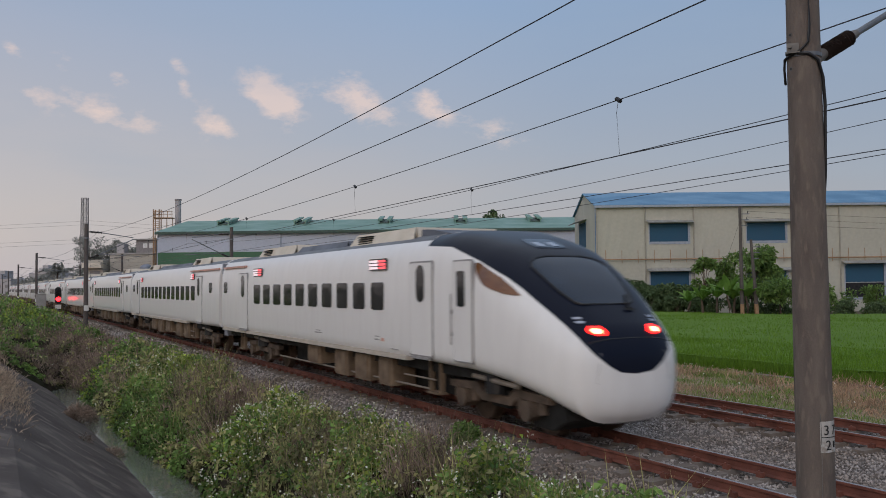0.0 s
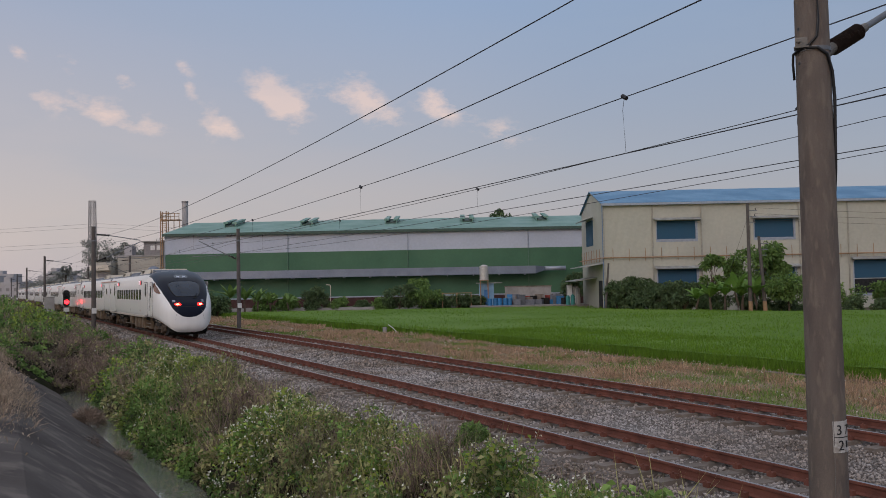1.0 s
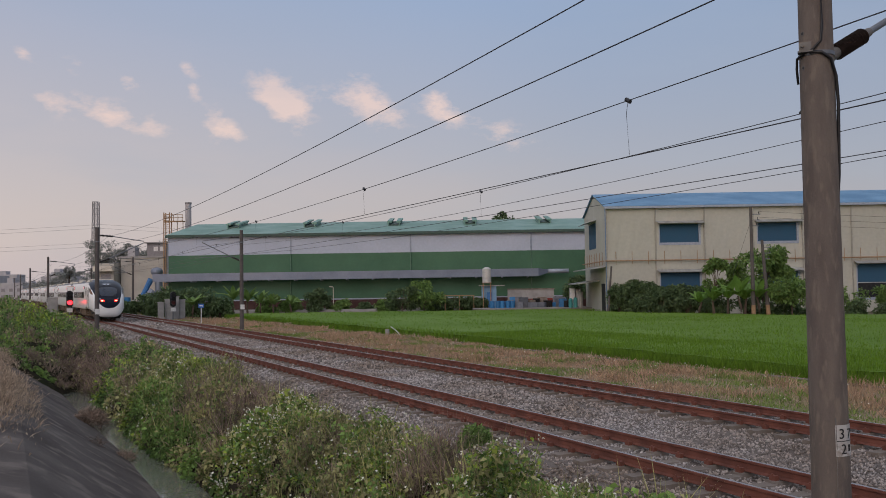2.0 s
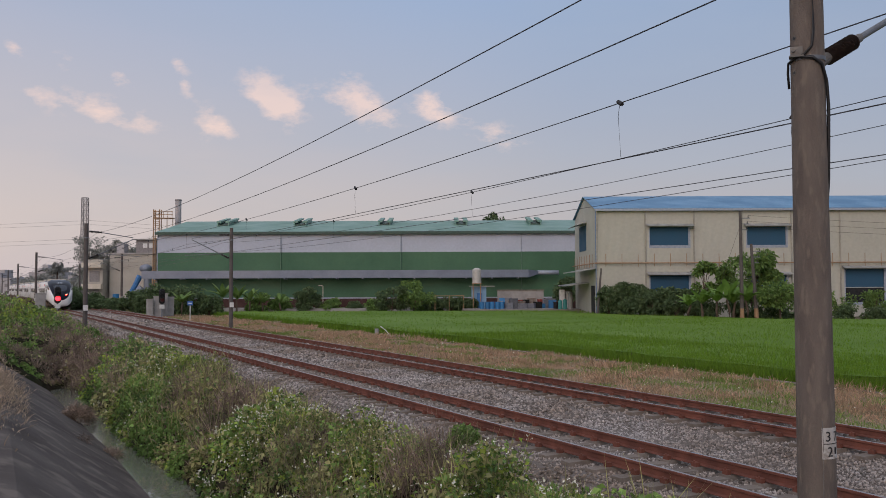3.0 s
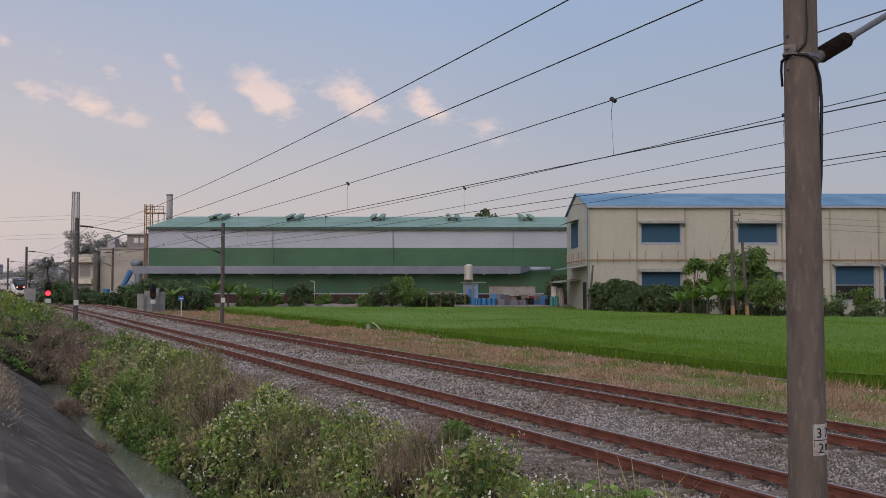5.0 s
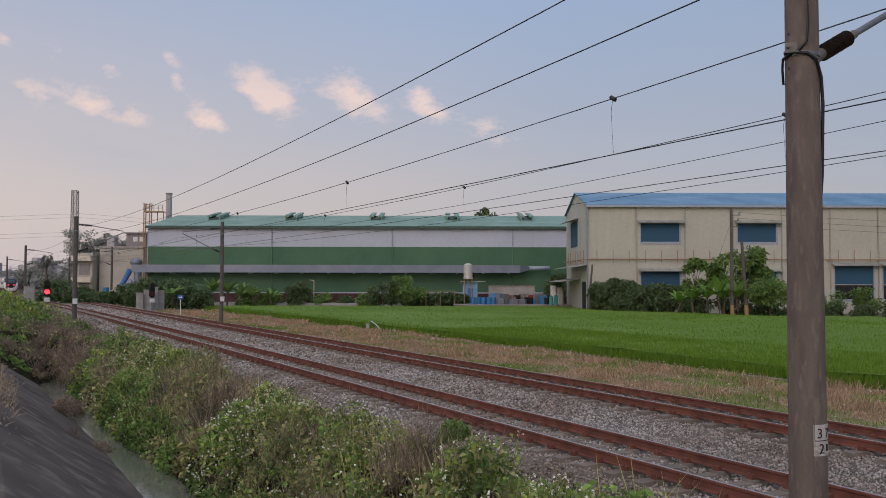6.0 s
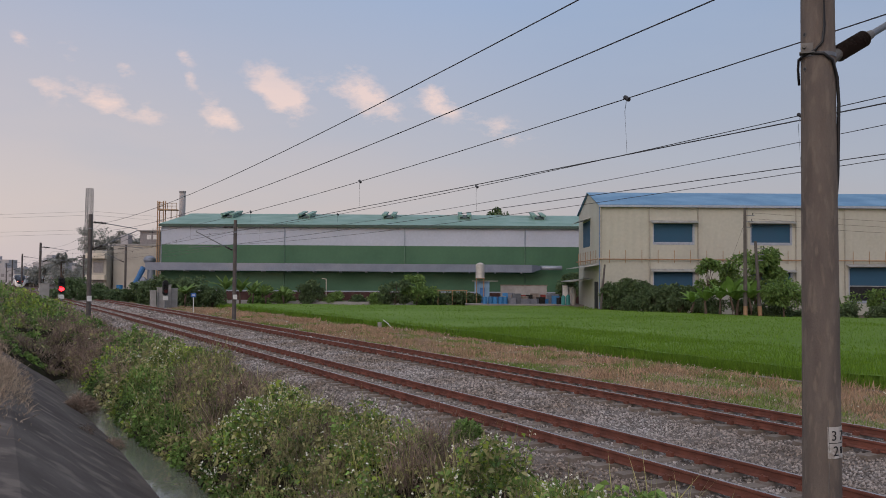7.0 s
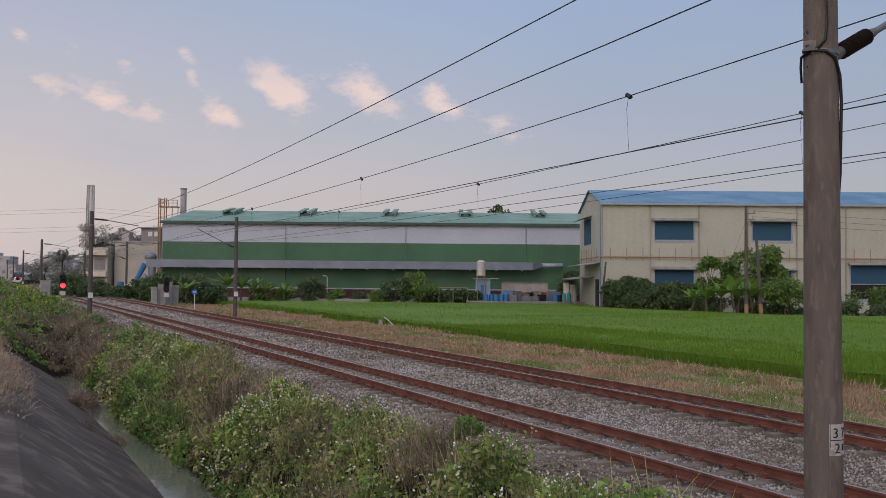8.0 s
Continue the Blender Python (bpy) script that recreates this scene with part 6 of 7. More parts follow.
def build_greenery():
    G = -0.98
    # hedge before the cream factory
    for i, (x, y, h, r) in enumerate(((17.9, 96.0, 3.5, 1.3), (19.1, 95.8, 3.8, 1.35), (20.4, 95.4, 3.9, 1.4), (21.6, 94.8, 3.8, 1.4), (22.8, 94, 3.5, 1.35), (23.9, 92.8, 3.4, 1.35), (24.9, 91.2, 3.3, 1.3), (25.7, 89.5, 3.2, 1.3), (19.8, 93.6, 2.6, 1.2), (22.0, 92.6, 2.5, 1.2), (24.0, 90.4, 2.4, 1.2))):
        build_tree("hedge_shrub", "bushy dark green shrub in a hedge beside the paddy", x, y, G, h, r, 0.30, 2600, "tree_leaf", 30 + i, 0.07, 0.06, 16, "shrub")
    # bananas and broad trees beside the poles
    for i, (x, y, h) in enumerate(((24.8, 84, 3.6), (25.9, 83, 4.0), (26.9, 82.6, 4.4), (27.6, 83.4, 3.8), (28.5, 82.2, 4.2), (23.9, 85.5, 3.2))):
        build_banana(x, y, G, h, 50 + i)
    build_tree("broad_tree", "leafy green tree behind banana plants", 31.0, 88, G, 6.9, 2.5, 0.36, 4200, "tree_leaf_mid", 61, 0.14, 0.28, 20)
    build_tree("broad_tree", "slim green tree with tiered leaves", 26.3, 88, G, 6.4, 1.1, 0.36, 1300, "tree_leaf_mid", 62, 0.09, 0.38, 9)
    build_tree("broad_tree", "slim green tree with an open crown", 29.3, 89, G, 6.7, 1.2, 0.36, 1300, "tree_leaf_mid", 63, 0.09, 0.38, 9)
    build_tree("broad_tree", "low spreading tree with a flat green crown", 31.6, 82, G, 3.8, 1.9, 0.28, 3000, "tree_leaf_mid", 64, 0.09, 0.38, 16)
    build_tree("broad_tree", "leafy green tree at the factory wall", 33.6, 90, G, 5.2, 1.6, 0.34, 2200, "tree_leaf_mid", 65, 0.10, 0.25, 12)
    build_tree("hedge_shrub", "light green shrub at the factory wall", 38.5, 90, G, 3.3, 1.5, 0.30, 1700, "tree_leaf_mid", 66, 0.07, 0.08, 12, "shrub")
    build_tree("hedge_shrub", "low green shrub at the factory wall", 41.5, 92, G, 2.6, 1.7, 0.30, 1500, "tree_leaf_mid", 67, 0.07, 0.08, 12, "shrub")
    build_tree("hedge_shrub", "low green shrub at the factory wall", 45.5, 92, G, 2.9, 1.6, 0.30, 1500, "tree_leaf_mid", 68, 0.07, 0.08, 12, "shrub")
    for i, (x, y, h, r) in enumerate(((26.0, 85.5, 1.7, 1.3), (28.4, 85.0, 1.9, 1.3), (30.2, 84.5, 1.5, 1.2), (32.6, 85.0, 1.6, 1.3), (35.0, 86.0, 1.3, 1.3), (37.2, 86.5, 1.2, 1.2), (40.0, 87.5, 1.4, 1.3), (43.4, 88.0, 1.3, 1.3), (47.0, 88.5, 1.5, 1.3))):
        build_tree("hedge_shrub", "low dark green undergrowth along the paddy's edge", x, y, G, h, r, 0.28, 1300, "tree_leaf", 300 + i, 0.05, 0.04, 12, "shrub")
    # in front of the green factory
    for i, (x, y, h, r, key, lab) in enumerate(((-7.2, 113, 4.1, 2.3, "tree_leaf", "rounded dark green bush before the green factory"), (-4.4, 114, 4.2, 2.4, "tree_leaf_mid", "rounded olive-green bush before the green factory"),
                                                (-19.2, 118, 3.3, 1.6, "tree_leaf", "dark green bush before the green factory"), (-2.2, 117, 2.2, 1.5, "tree_leaf", "low dark bush before the green factory"),
                                                (0.6, 116, 1.9, 1.7, "tree_leaf", "trailing green vine over a low trellis"), (2.6, 116, 1.8, 1.4, "tree_leaf", "trailing green vine over a low trellis"),
                                                (-9.6, 117, 1.7, 1.5, "tree_leaf_mid", "low yellowish shrub at the wall"), (-13.0, 119, 1.5, 1.2, "tree_leaf", "low green shrub at the wall"),
                                                (16.6, 117.5, 5.0, 1.8, "tree_leaf", "dark green tree at the corner of the yard"), (-25.8, 117, 2.6, 1.6, "tree_leaf_mid", "low green shrub among banana plants"),
                                                (-22.6, 118, 2.5, 1.6, "tree_leaf_mid", "low green shrub among banana plants"), (-16.0, 119, 1.6, 1.5, "tree_leaf_mid", "low weedy shrub at the wall"))):
        build_tree("bush", lab, x, y, G, h, r, 0.34, 2200, key, 70 + i, 0.08, 0.08, 14, "shrub")
    for i, (x, y, h) in enumerate(((-28.6, 110, 4.6), (-27.0, 111, 4.0), (-25.6, 112, 3.6), (-24.0, 112, 3.2), (-21.8, 113, 3.0))):
        build_banana(x, y, G, h, 90 + i, "tree_leaf_mid", 9, "dusty green banana plant before the green factory")
    # along the far side of the tracks
    for i, (x, y, h, r) in enumerate(((-31.4, 105, 3.5, 2.2), (-34.3, 106, 3.9, 2.4), (-36.6, 107.5, 3.7, 2.2), (-39.4, 110, 3.3, 2.0), (-28.6, 104, 2.6, 1.7), (-44, 110, 2.3, 1.7), (-47, 113, 2.8, 2.0), (-50, 120, 2.4, 2.0), (-54, 124, 3.2, 2.2), (-58, 130, 3.4, 2.3), (-41.5, 108, 2.0, 1.5), (-51, 112, 1.8, 1.5))):
        build_tree("bush", "dense dark green bush beyond the tracks", x, y, G, h, r, 0.36, 2200, "tree_leaf", 110 + i, 0.08, 0.05, 15, "shrub")
    build_banana(-31.2, 101.5, G, 3.6, 131, "tree_leaf_mid", 11, "spreading banana plant beside the signal")
    # tall trees behind the left-hand works
    for i, (x, y, h, r, c) in enumerate(((-78, 188, 15.0, 4.4, 24), (-73.5, 192, 13.5, 3.6, 18), (-69, 200, 15.5, 4.2, 20), (-62, 195, 16.5, 4.5, 22), (-66, 186, 11.0, 3.4, 16), (-76, 190, 14.0, 3.2, 16), (-71, 188, 14.5, 3.4, 18), (-66.5, 182, 13.5, 3.0, 14), (-61, 178, 13.0, 3.0, 14))):
        build_tree("tall_tree", "tall hazy grey-green tree behind the works", x, y, G, h, r * 0.85, 0.42, 2200, "hazed_leaf", 140 + i, 0.22, 0.3, c)
    for i, (x, y, h, r) in enumerate(((8.8, 168, 18.6, 2.0), (11.2, 169, 18.0, 2.1), (6.2, 168, 16.6, 1.3))):
        build_tree("tall_tree", "treetop showing over the green factory roof", x, y, G, h, r, 0.55, 1300, "tree_leaf", 155 + i, 0.2, 0.5, 10)
    build_palm(-68.0, 150, G, 9.0, 160)
    for i in range(9):
        build_tree("far_tree", "distant hazy tree along the line", -92 - 14 * i + 9 * (i % 3), 205 + 26 * i, G, 7.5 + (i * 7 % 4), 4.2, 0.8, 900, "hazed_leaf", 170 + i, 0.2, 0.12, 12)
    for i, (u, v, h, r) in enumerate(((130, -6, 3.2, 2.6), (150, -4, 3.6, 2.6), (175, -5, 3.4, 3.0), (200, -7, 4.0, 3.0), (118, -9, 3.6, 3.0))):
        p = on(u, v, 0.2)
        build_tree("bush", "hazy green bush beside the line", p.x, p.y, 0.2, h, r, 0.5, 1200, "hazed_leaf", 190 + i, 0.1, 0.05, 12, "shrub")


build_greenery()


# ---- works beyond the bend ----
M["silo"] = mat("silo_sheet", (0.24, 0.27, 0.34), 0.5, 0.3, scale=1.0)
# pale greys for far things, with the haze put into their colours
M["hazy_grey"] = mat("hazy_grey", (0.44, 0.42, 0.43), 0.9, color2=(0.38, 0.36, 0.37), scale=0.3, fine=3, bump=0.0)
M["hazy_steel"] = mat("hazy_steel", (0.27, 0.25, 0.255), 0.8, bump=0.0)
M["galvanised"] = mat("galvanised", (0.60, 0.59, 0.58), 0.45, 0.2, color2=(0.48, 0.45, 0.43), scale=2.0, fine=20)
M["shed_blue"] = mat("shed_blue", (0.25, 0.42, 0.62), 0.6, color2=(0.19, 0.33, 0.50), scale=0.8, fine=8)
M["drum_blue"] = mat("drum_blue", (0.035, 0.19, 0.42), 0.5, rand=0.25)
M["teal"] = mat("teal_paint", (0.05, 0.26, 0.25), 0.6)
M["crate_red"] = mat("crate_red", (0.26, 0.045, 0.035), 0.7, rand=0.3)
M["crate_grey"] = mat("crate_grey", (0.16, 0.17, 0.20), 0.7, rand=0.35)
M["yard"] = mat("yard_concrete", (0.26, 0.24, 0.22), 0.95, color2=(0.18, 0.16, 0.145), scale=0.4, fine=6)


def build_works():
    # pale block with sheds and cabins on its roof
    b = thing("works_building", "pale flat-roofed works building with rooftop cabins", "building", (0, 0, 0))
    part("wall", Shape().box(-58.0, 148, -1, -50.6, 160, 8.3), M["pale_wall"], b)
    part("parapet", Shape().box(-58.2, 147.8, 8.304, -50.4, 160.2, 8.6), M["grey_paint"], b)
    part("cabin", Shape().box(-54.2, 150, 8.6, -50.8, 155, 10.9), M["hazy_steel"], b, "grey rooftop cabin")
    part("cabin_roof", Shape().box(-54.6, 149.6, 10.9, -50.4, 155.4, 11.1), M["grey_paint"], b)
    for x in (-53.0, -51.9):
        part("window", Shape().box(x, 149.93, 9.5, x + 0.75, 149.99, 10.3), M["white_paint"], b)
    part("water_box", Shape().box(-57.6, 150, 8.6, -56.3, 152, 10.3), M["hazy_grey"], b)
    h = thing("brick_house", "pinkish house with a cluttered balcony beside the works", "house", (0, 0, 0))
    part("wall", Shape().box(-61.0, 146, -1, -58.4, 156, 7.4), M["pale_wall"], h)
    for z in (6.0, 2.4):
        part("balcony", Shape().box(-61.6, 145.0, z, -58.3, 145.99, z + 0.85), M["ac_cream"], h, "cluttered tan balcony rail")
    for z in (3.6, 0.4):
        part("opening", Shape().box(-60.6, 145.93, z, -58.9, 145.99, z + 1.9), M["hazy_steel"], h)
    # dust collector with its blue chute
    d = thing("dust_collector", "grey dust collector with a domed head and blue chute", "industrial plant", (0, 0, 0))
    s = Shape()
    n, rings = 16, 8
    for k in range(rings + 1):
        f = math.pi * k / rings
        s.v += [(-49.3 + 1.0 * math.sin(f) * math.cos(2 * math.pi * i / n), 141 + 1.0 * math.sin(f) * math.sin(2 * math.pi * i / n), 5.7 + 0.75 * math.cos(f)) for i in range(n)]
    s.f = [(k * n + i, k * n + (i + 1) % n, (k + 1) * n + (i + 1) % n, (k + 1) * n + i) for k in range(rings) for i in range(n)]
    s.mi = [0] * len(s.f)
    part("head", s, M["silo"], d, smooth=True)
    part("barrel", Shape().tube((-49.0, 141, -0.98), (-49.0, 141, 5.3), 0.62, n=16), M["silo"], d)
    part("chute", Shape().path([(-49.9, 140, 4.5), (-50.7, 140, 2.9), (-51.6, 140, 1.4)], [0.5, 0.42, 0.34], 8), M["tarp_blue"], d, "bright blue covered chute")
    part("elbow_pipe", Shape().path([(-49.4, 139.6, 2.6), (-50.6, 139.4, 1.3), (-51.6, 139.4, 0.2), (-51.9, 139.4, -0.98)], 0.6, 10), M["silo"], d)
    part("barrel_tank", Shape().tube((-53.4, 139, -0.98), (-53.4, 139, 1.6), 0.5, n=12), M["drum_blue"], d, "blue plastic tank")
    # steel stair tower and chimney
    t = thing("ladder_tower", "orange-brown steel ladder tower with a railed platform", "steel tower", (0, 0, 0))
    for x in (-50.2, -49.2):
        for y in (147, 148):
            part("post", Shape().box(x - 0.07, y - 0.07, -0.98, x + 0.07, y + 0.07, 16.0), M["orange_steel"], t)
    rungs = Shape()
    for i in range(46):
        rungs.tube((-50.2, 147, -0.5 + 0.36 * i), (-49.2, 147, -0.5 + 0.36 * i), 0.035, n=4)
    part("rungs", rungs, M["orange_steel"], t, kind="stuff")
    part("platform", Shape().box(-50.2, 146.9, 14.4, -46.9, 148.2, 14.55), M["orange_steel"], t)
    for z in (15.1, 15.6):
        part("handrail", Shape().tube((-50.2, 146.95, z), (-46.9, 146.95, z), 0.05, n=5), M["orange_steel"], t)
    for i in range(5):
        part("baluster", Shape().tube((-50.0 + 0.75 * i, 146.95, 14.5), (-50.0 + 0.75 * i, 146.95, 15.6), 0.05, n=5), M["orange_steel"], t)
    part("brace", Shape().tube((-48.2, 148, 11.0), (-48.2, 148, 14.4), 0.07, n=5).tube((-47.2, 148, 11.0), (-47.2, 148, 14.4), 0.07, n=5), M["orange_steel"], t)
    c = thing("chimney", "round grey steel chimney stack", "chimney", (-46.9, 150, -0.98))
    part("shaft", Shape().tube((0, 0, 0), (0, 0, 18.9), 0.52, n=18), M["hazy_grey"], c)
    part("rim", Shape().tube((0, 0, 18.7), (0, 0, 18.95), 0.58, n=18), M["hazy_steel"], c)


def build_pylon():
    p = thing("lattice_pylon", "tall thin lattice steel pylon in the haze", "pylon", (-109.6, 260, -1))
    H, w0, w1 = 31.0, 1.05, 0.75
    leg = Shape()
    for a, b in ((-1, -1), (1, -1), (1, 1), (-1, 1)):
        leg.tube((a * w0, b * w0, 0), (a * w1, b * w1, H), 0.12, n=4)
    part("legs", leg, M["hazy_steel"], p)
    br = Shape()
    n = 16
    for i in range(n):
        z0, z1 = H * i / n, H * (i + 1) / n
        r0, r1 = w0 + (w1 - w0) * i / n, w0 + (w1 - w0) * (i + 1) / n
        for a, b in ((-1, -1), (1, -1), (1, 1), (-1, 1)):
            c, d = (-b, a)
            br.tube((a * r0, b * r0, z0), (c * r1, d * r1, z1), 0.06, n=4)
            br.tube((c * r0, d * r0, z0), (a * r1, b * r1, z1), 0.06, n=4)
            br.tube((a * r1, b * r1, z1), (c * r1, d * r1, z1), 0.06, n=4)
    part("bracing", br, M["hazy_steel"], p, kind="stuff")
    for z, dz in ((23.0, 0), (21.8, 0.1), (17.5, 0), (16.2, 0.1)):
        pts = [(-109.6 + x, 260 + 0.12 * abs(x), z - 2.2 * math.sin(math.pi * min(abs(x) / 240, 1)) + dz) for x in range(-220, 1, 10)]
        wire("power_line", "faint distant power line", pts, 0.03, "hazy_steel")
    for z in (23.2, 22.0):
        pts = [(-109.6 + x, 260 + 0.3 * x, z - 3.2 * math.sin(math.pi * min(x / 160, 1))) for x in range(0, 81, 8)]
        wire("power_line", "faint distant power line", pts, 0.03, "hazy_steel")


def build_city():
    rng = random.Random(5)
    for i in range(16):
        y = rng.uniform(430, 700)
        x = -y * rng.uniform(0.44, 0.56)
        w, h = rng.uniform(8, 20), rng.uniform(7, 14) * (1.25 if i % 5 == 0 else 1.0)
        b = thing("far_building", "hazy grey building on the horizon", "building", (x, y, -1.2), group="far buildings")
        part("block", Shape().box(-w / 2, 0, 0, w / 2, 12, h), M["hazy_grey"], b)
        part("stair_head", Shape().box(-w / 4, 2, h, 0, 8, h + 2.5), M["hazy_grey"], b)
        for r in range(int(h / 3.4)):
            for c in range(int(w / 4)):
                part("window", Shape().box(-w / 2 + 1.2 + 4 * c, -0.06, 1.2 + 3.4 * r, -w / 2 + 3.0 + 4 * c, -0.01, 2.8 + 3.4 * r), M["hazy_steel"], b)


build_works()
build_pylon()
build_city()


# ---- beside the tracks ----
def build_signal(u, v, z0, zl, lit, label):
    m = along(u, v, z0)
    t = thing("railway_signal", label, "railway signal", m, group="railway signals")
    post = zl - z0
    part("post", Shape().tube((0, 0, 0), (0, 0, post - 0.35), 0.07, n=10), M["steel"], t)
    s = Shape()
    o = [(0, 0.30 * math.cos(a) * 1.0, (0.52 if math.sin(a) > 0 else -0.52) + 0.30 * math.sin(a)) for a in [2 * math.pi * i / 20 for i in range(20)]]
    s.prism([(0, p[1], p[2] + post + 0.35) for p in o], (-0.12, 0, 0), (0.14, 0, 0))
    part("backboard", s, M["black_paint"], t, "rounded black signal head")
    for k, z in enumerate((post, post + 0.36, post + 0.72)):
        hood = Shape().tube((-0.12, 0, z), (-0.36, 0, z + 0.03), 0.25, n=14, caps=False)
        part("hood", hood, M["black_paint"], t)
        g = M["red_glow"] if (lit and k == 0) else M["dim_red"] if k == 0 else M["black_paint"]
        part("lens", Shape().tube((-0.12, 0, z), (-0.18, 0, z), 0.24, n=16), g, t, "glowing red lens" if lit and k == 0 else "")
    part("plate", Shape().box(-0.10, -0.26, post - 0.95, -0.08, 0.26, post - 0.55), M["white_paint"], t, "small white plate on the post")
    return t


def cabinet(u, v, w, d, h, label, z0=-0.75):
    m = along(u, v, z0)
    t = thing("trackside_cabinet", label, "cabinet", m, group="trackside cabinets")
    part("body", Shape().box(-d / 2, -w / 2, 0.12, d / 2, w / 2, h, ch=0.03), M["grey_paint"], t)
    part("plinth", Shape().box(-d / 2 - 0.05, -w / 2 - 0.05, 0, d / 2 + 0.05, w / 2 + 0.05, 0.118), M["sleeper"], t)
    part("lid", Shape().box(-d / 2 - 0.05, -w / 2 - 0.05, h, d / 2 + 0.05, w / 2 + 0.05, h + 0.07), M["grey_paint"], t)
    part("door", Shape().box(-d / 2 - 0.025, -w / 2 + 0.06, 0.2, -d / 2 - 0.003, w / 2 - 0.06, h - 0.08), M["grey_paint"], t)
    return t


def build_trackside():
    build_signal(92.0, 6.55, -0.5, 1.5, True, "black railway signal showing a bright red light")
    build_signal(96.0, 17.1, -0.75, 1.25, False, "black railway signal seen unlit beyond the tracks")
    cabinet(97, 5.35, 0.95, 0.6, 2.5, "tall grey trackside cabinet beside the signal", -0.55)
    for u, v, w, h in ((98.6, 17.2, 0.9, 2.3), (99.8, 18.0, 0.8, 2.6), (100.6, 18.9, 0.7, 2.2), (98.0, 16.2, 0.6, 2.0)):
        cabinet(u, v, w, 0.6, h, "weathered pinkish-grey trackside cabinet beyond the tracks")
    p = on(85.6, 17.8, -0.75)
    t = thing("track_sign", "small blue sign on a white post", "sign", p)
    part("post", Shape().tube((0, 0, 0), (0, 0, 1.7), 0.045, n=8), M["white_paint"], t)
    part("board", Shape().box(-0.26, -0.05, 1.55, 0.26, -0.02, 1.95), M["sign_blue"], t)
    part("bar", Shape().box(-0.16, -0.056, 1.72, 0.16, -0.052, 1.80), M["white_paint"], t)
    q = on(55.6, 24.1, -0.92)
    t = thing("pipe_stub", "grey concrete pipe stub at the paddy edge", "pipe", q)
    part("pipe", Shape().tube((0, 0, 0), (0, 0, 0.52), 0.14, n=12), M["grey_paint"], t)
    a, b = on(55.2, 24.2, -0.22), on(52.2, 23.6, -0.75)
    solid("bamboo_pole", Shape().path([a, (a + b) / 2 + Vector((0, 0, 0.08)), b], [0.03, 0.028, 0.022], 6), M["galvanised"], "pale bamboo pole leaning on a pipe stub", "pole")
    # wooden utility poles before the cream factory
    for x, y, z1, lean, lab in ((27.95, 82.0, 9.65, 0.0, "dark utility pole with thin wires, orange at its foot"), (29.35, 82.0, 6.5, -0.42, "short leaning dark utility pole, orange at its foot")):
        t = thing("utility_pole", lab, "utility pole", (x, y, -0.98), group="utility poles")
        H = z1 + 0.98
        part("shaft", Shape().tube((0.16 * lean, 0, 1.35), (lean, 0, H), 0.19, 0.13, n=12), M["mast_concrete"], t)
        part("foot", Shape().tube((0, 0, 0), (0.16 * lean, 0, 1.35), 0.21, 0.195, n=12), M["orange_steel"], t)
        for k in range(3):
            part("bracket", Shape().box(lean, -0.05, H - 0.75 - 0.55 * k, lean + 0.9 - 0.1 * k, 0.05, H - 0.67 - 0.55 * k), M["steel"], t)
            part("insulator", insulator_rod((lean + 0.75 - 0.1 * k, 0, H - 0.7 - 0.55 * k), (lean + 0.75 - 0.1 * k, 0, H - 0.45 - 0.55 * k), 0.06, 3), M["insulator"], t)
    for k in range(3):
        pts = [(28.7 + 1.6 * i, 82.0 + 0.1 * i, 9.2 - 0.55 * k - 0.9 * math.sin(math.pi * i / 30)) for i in range(0, 31)]
        wire("power_line", "thin wire from the utility pole", pts, 0.012)
    wire("stay_wire", "thin stay wire of the utility pole", [(27.9, 82, 8.2), (26.3, 82.3, 3.5), (25.4, 82.5, -0.9)], 0.012)
    solid("leaning_post", Shape().path([(16.6, 95.6, -0.9), (17.1, 95.6, 4.5)], [0.14, 0.1], 8), M["mast_concrete"], "short leaning post at the factory corner", "post")


build_trackside()


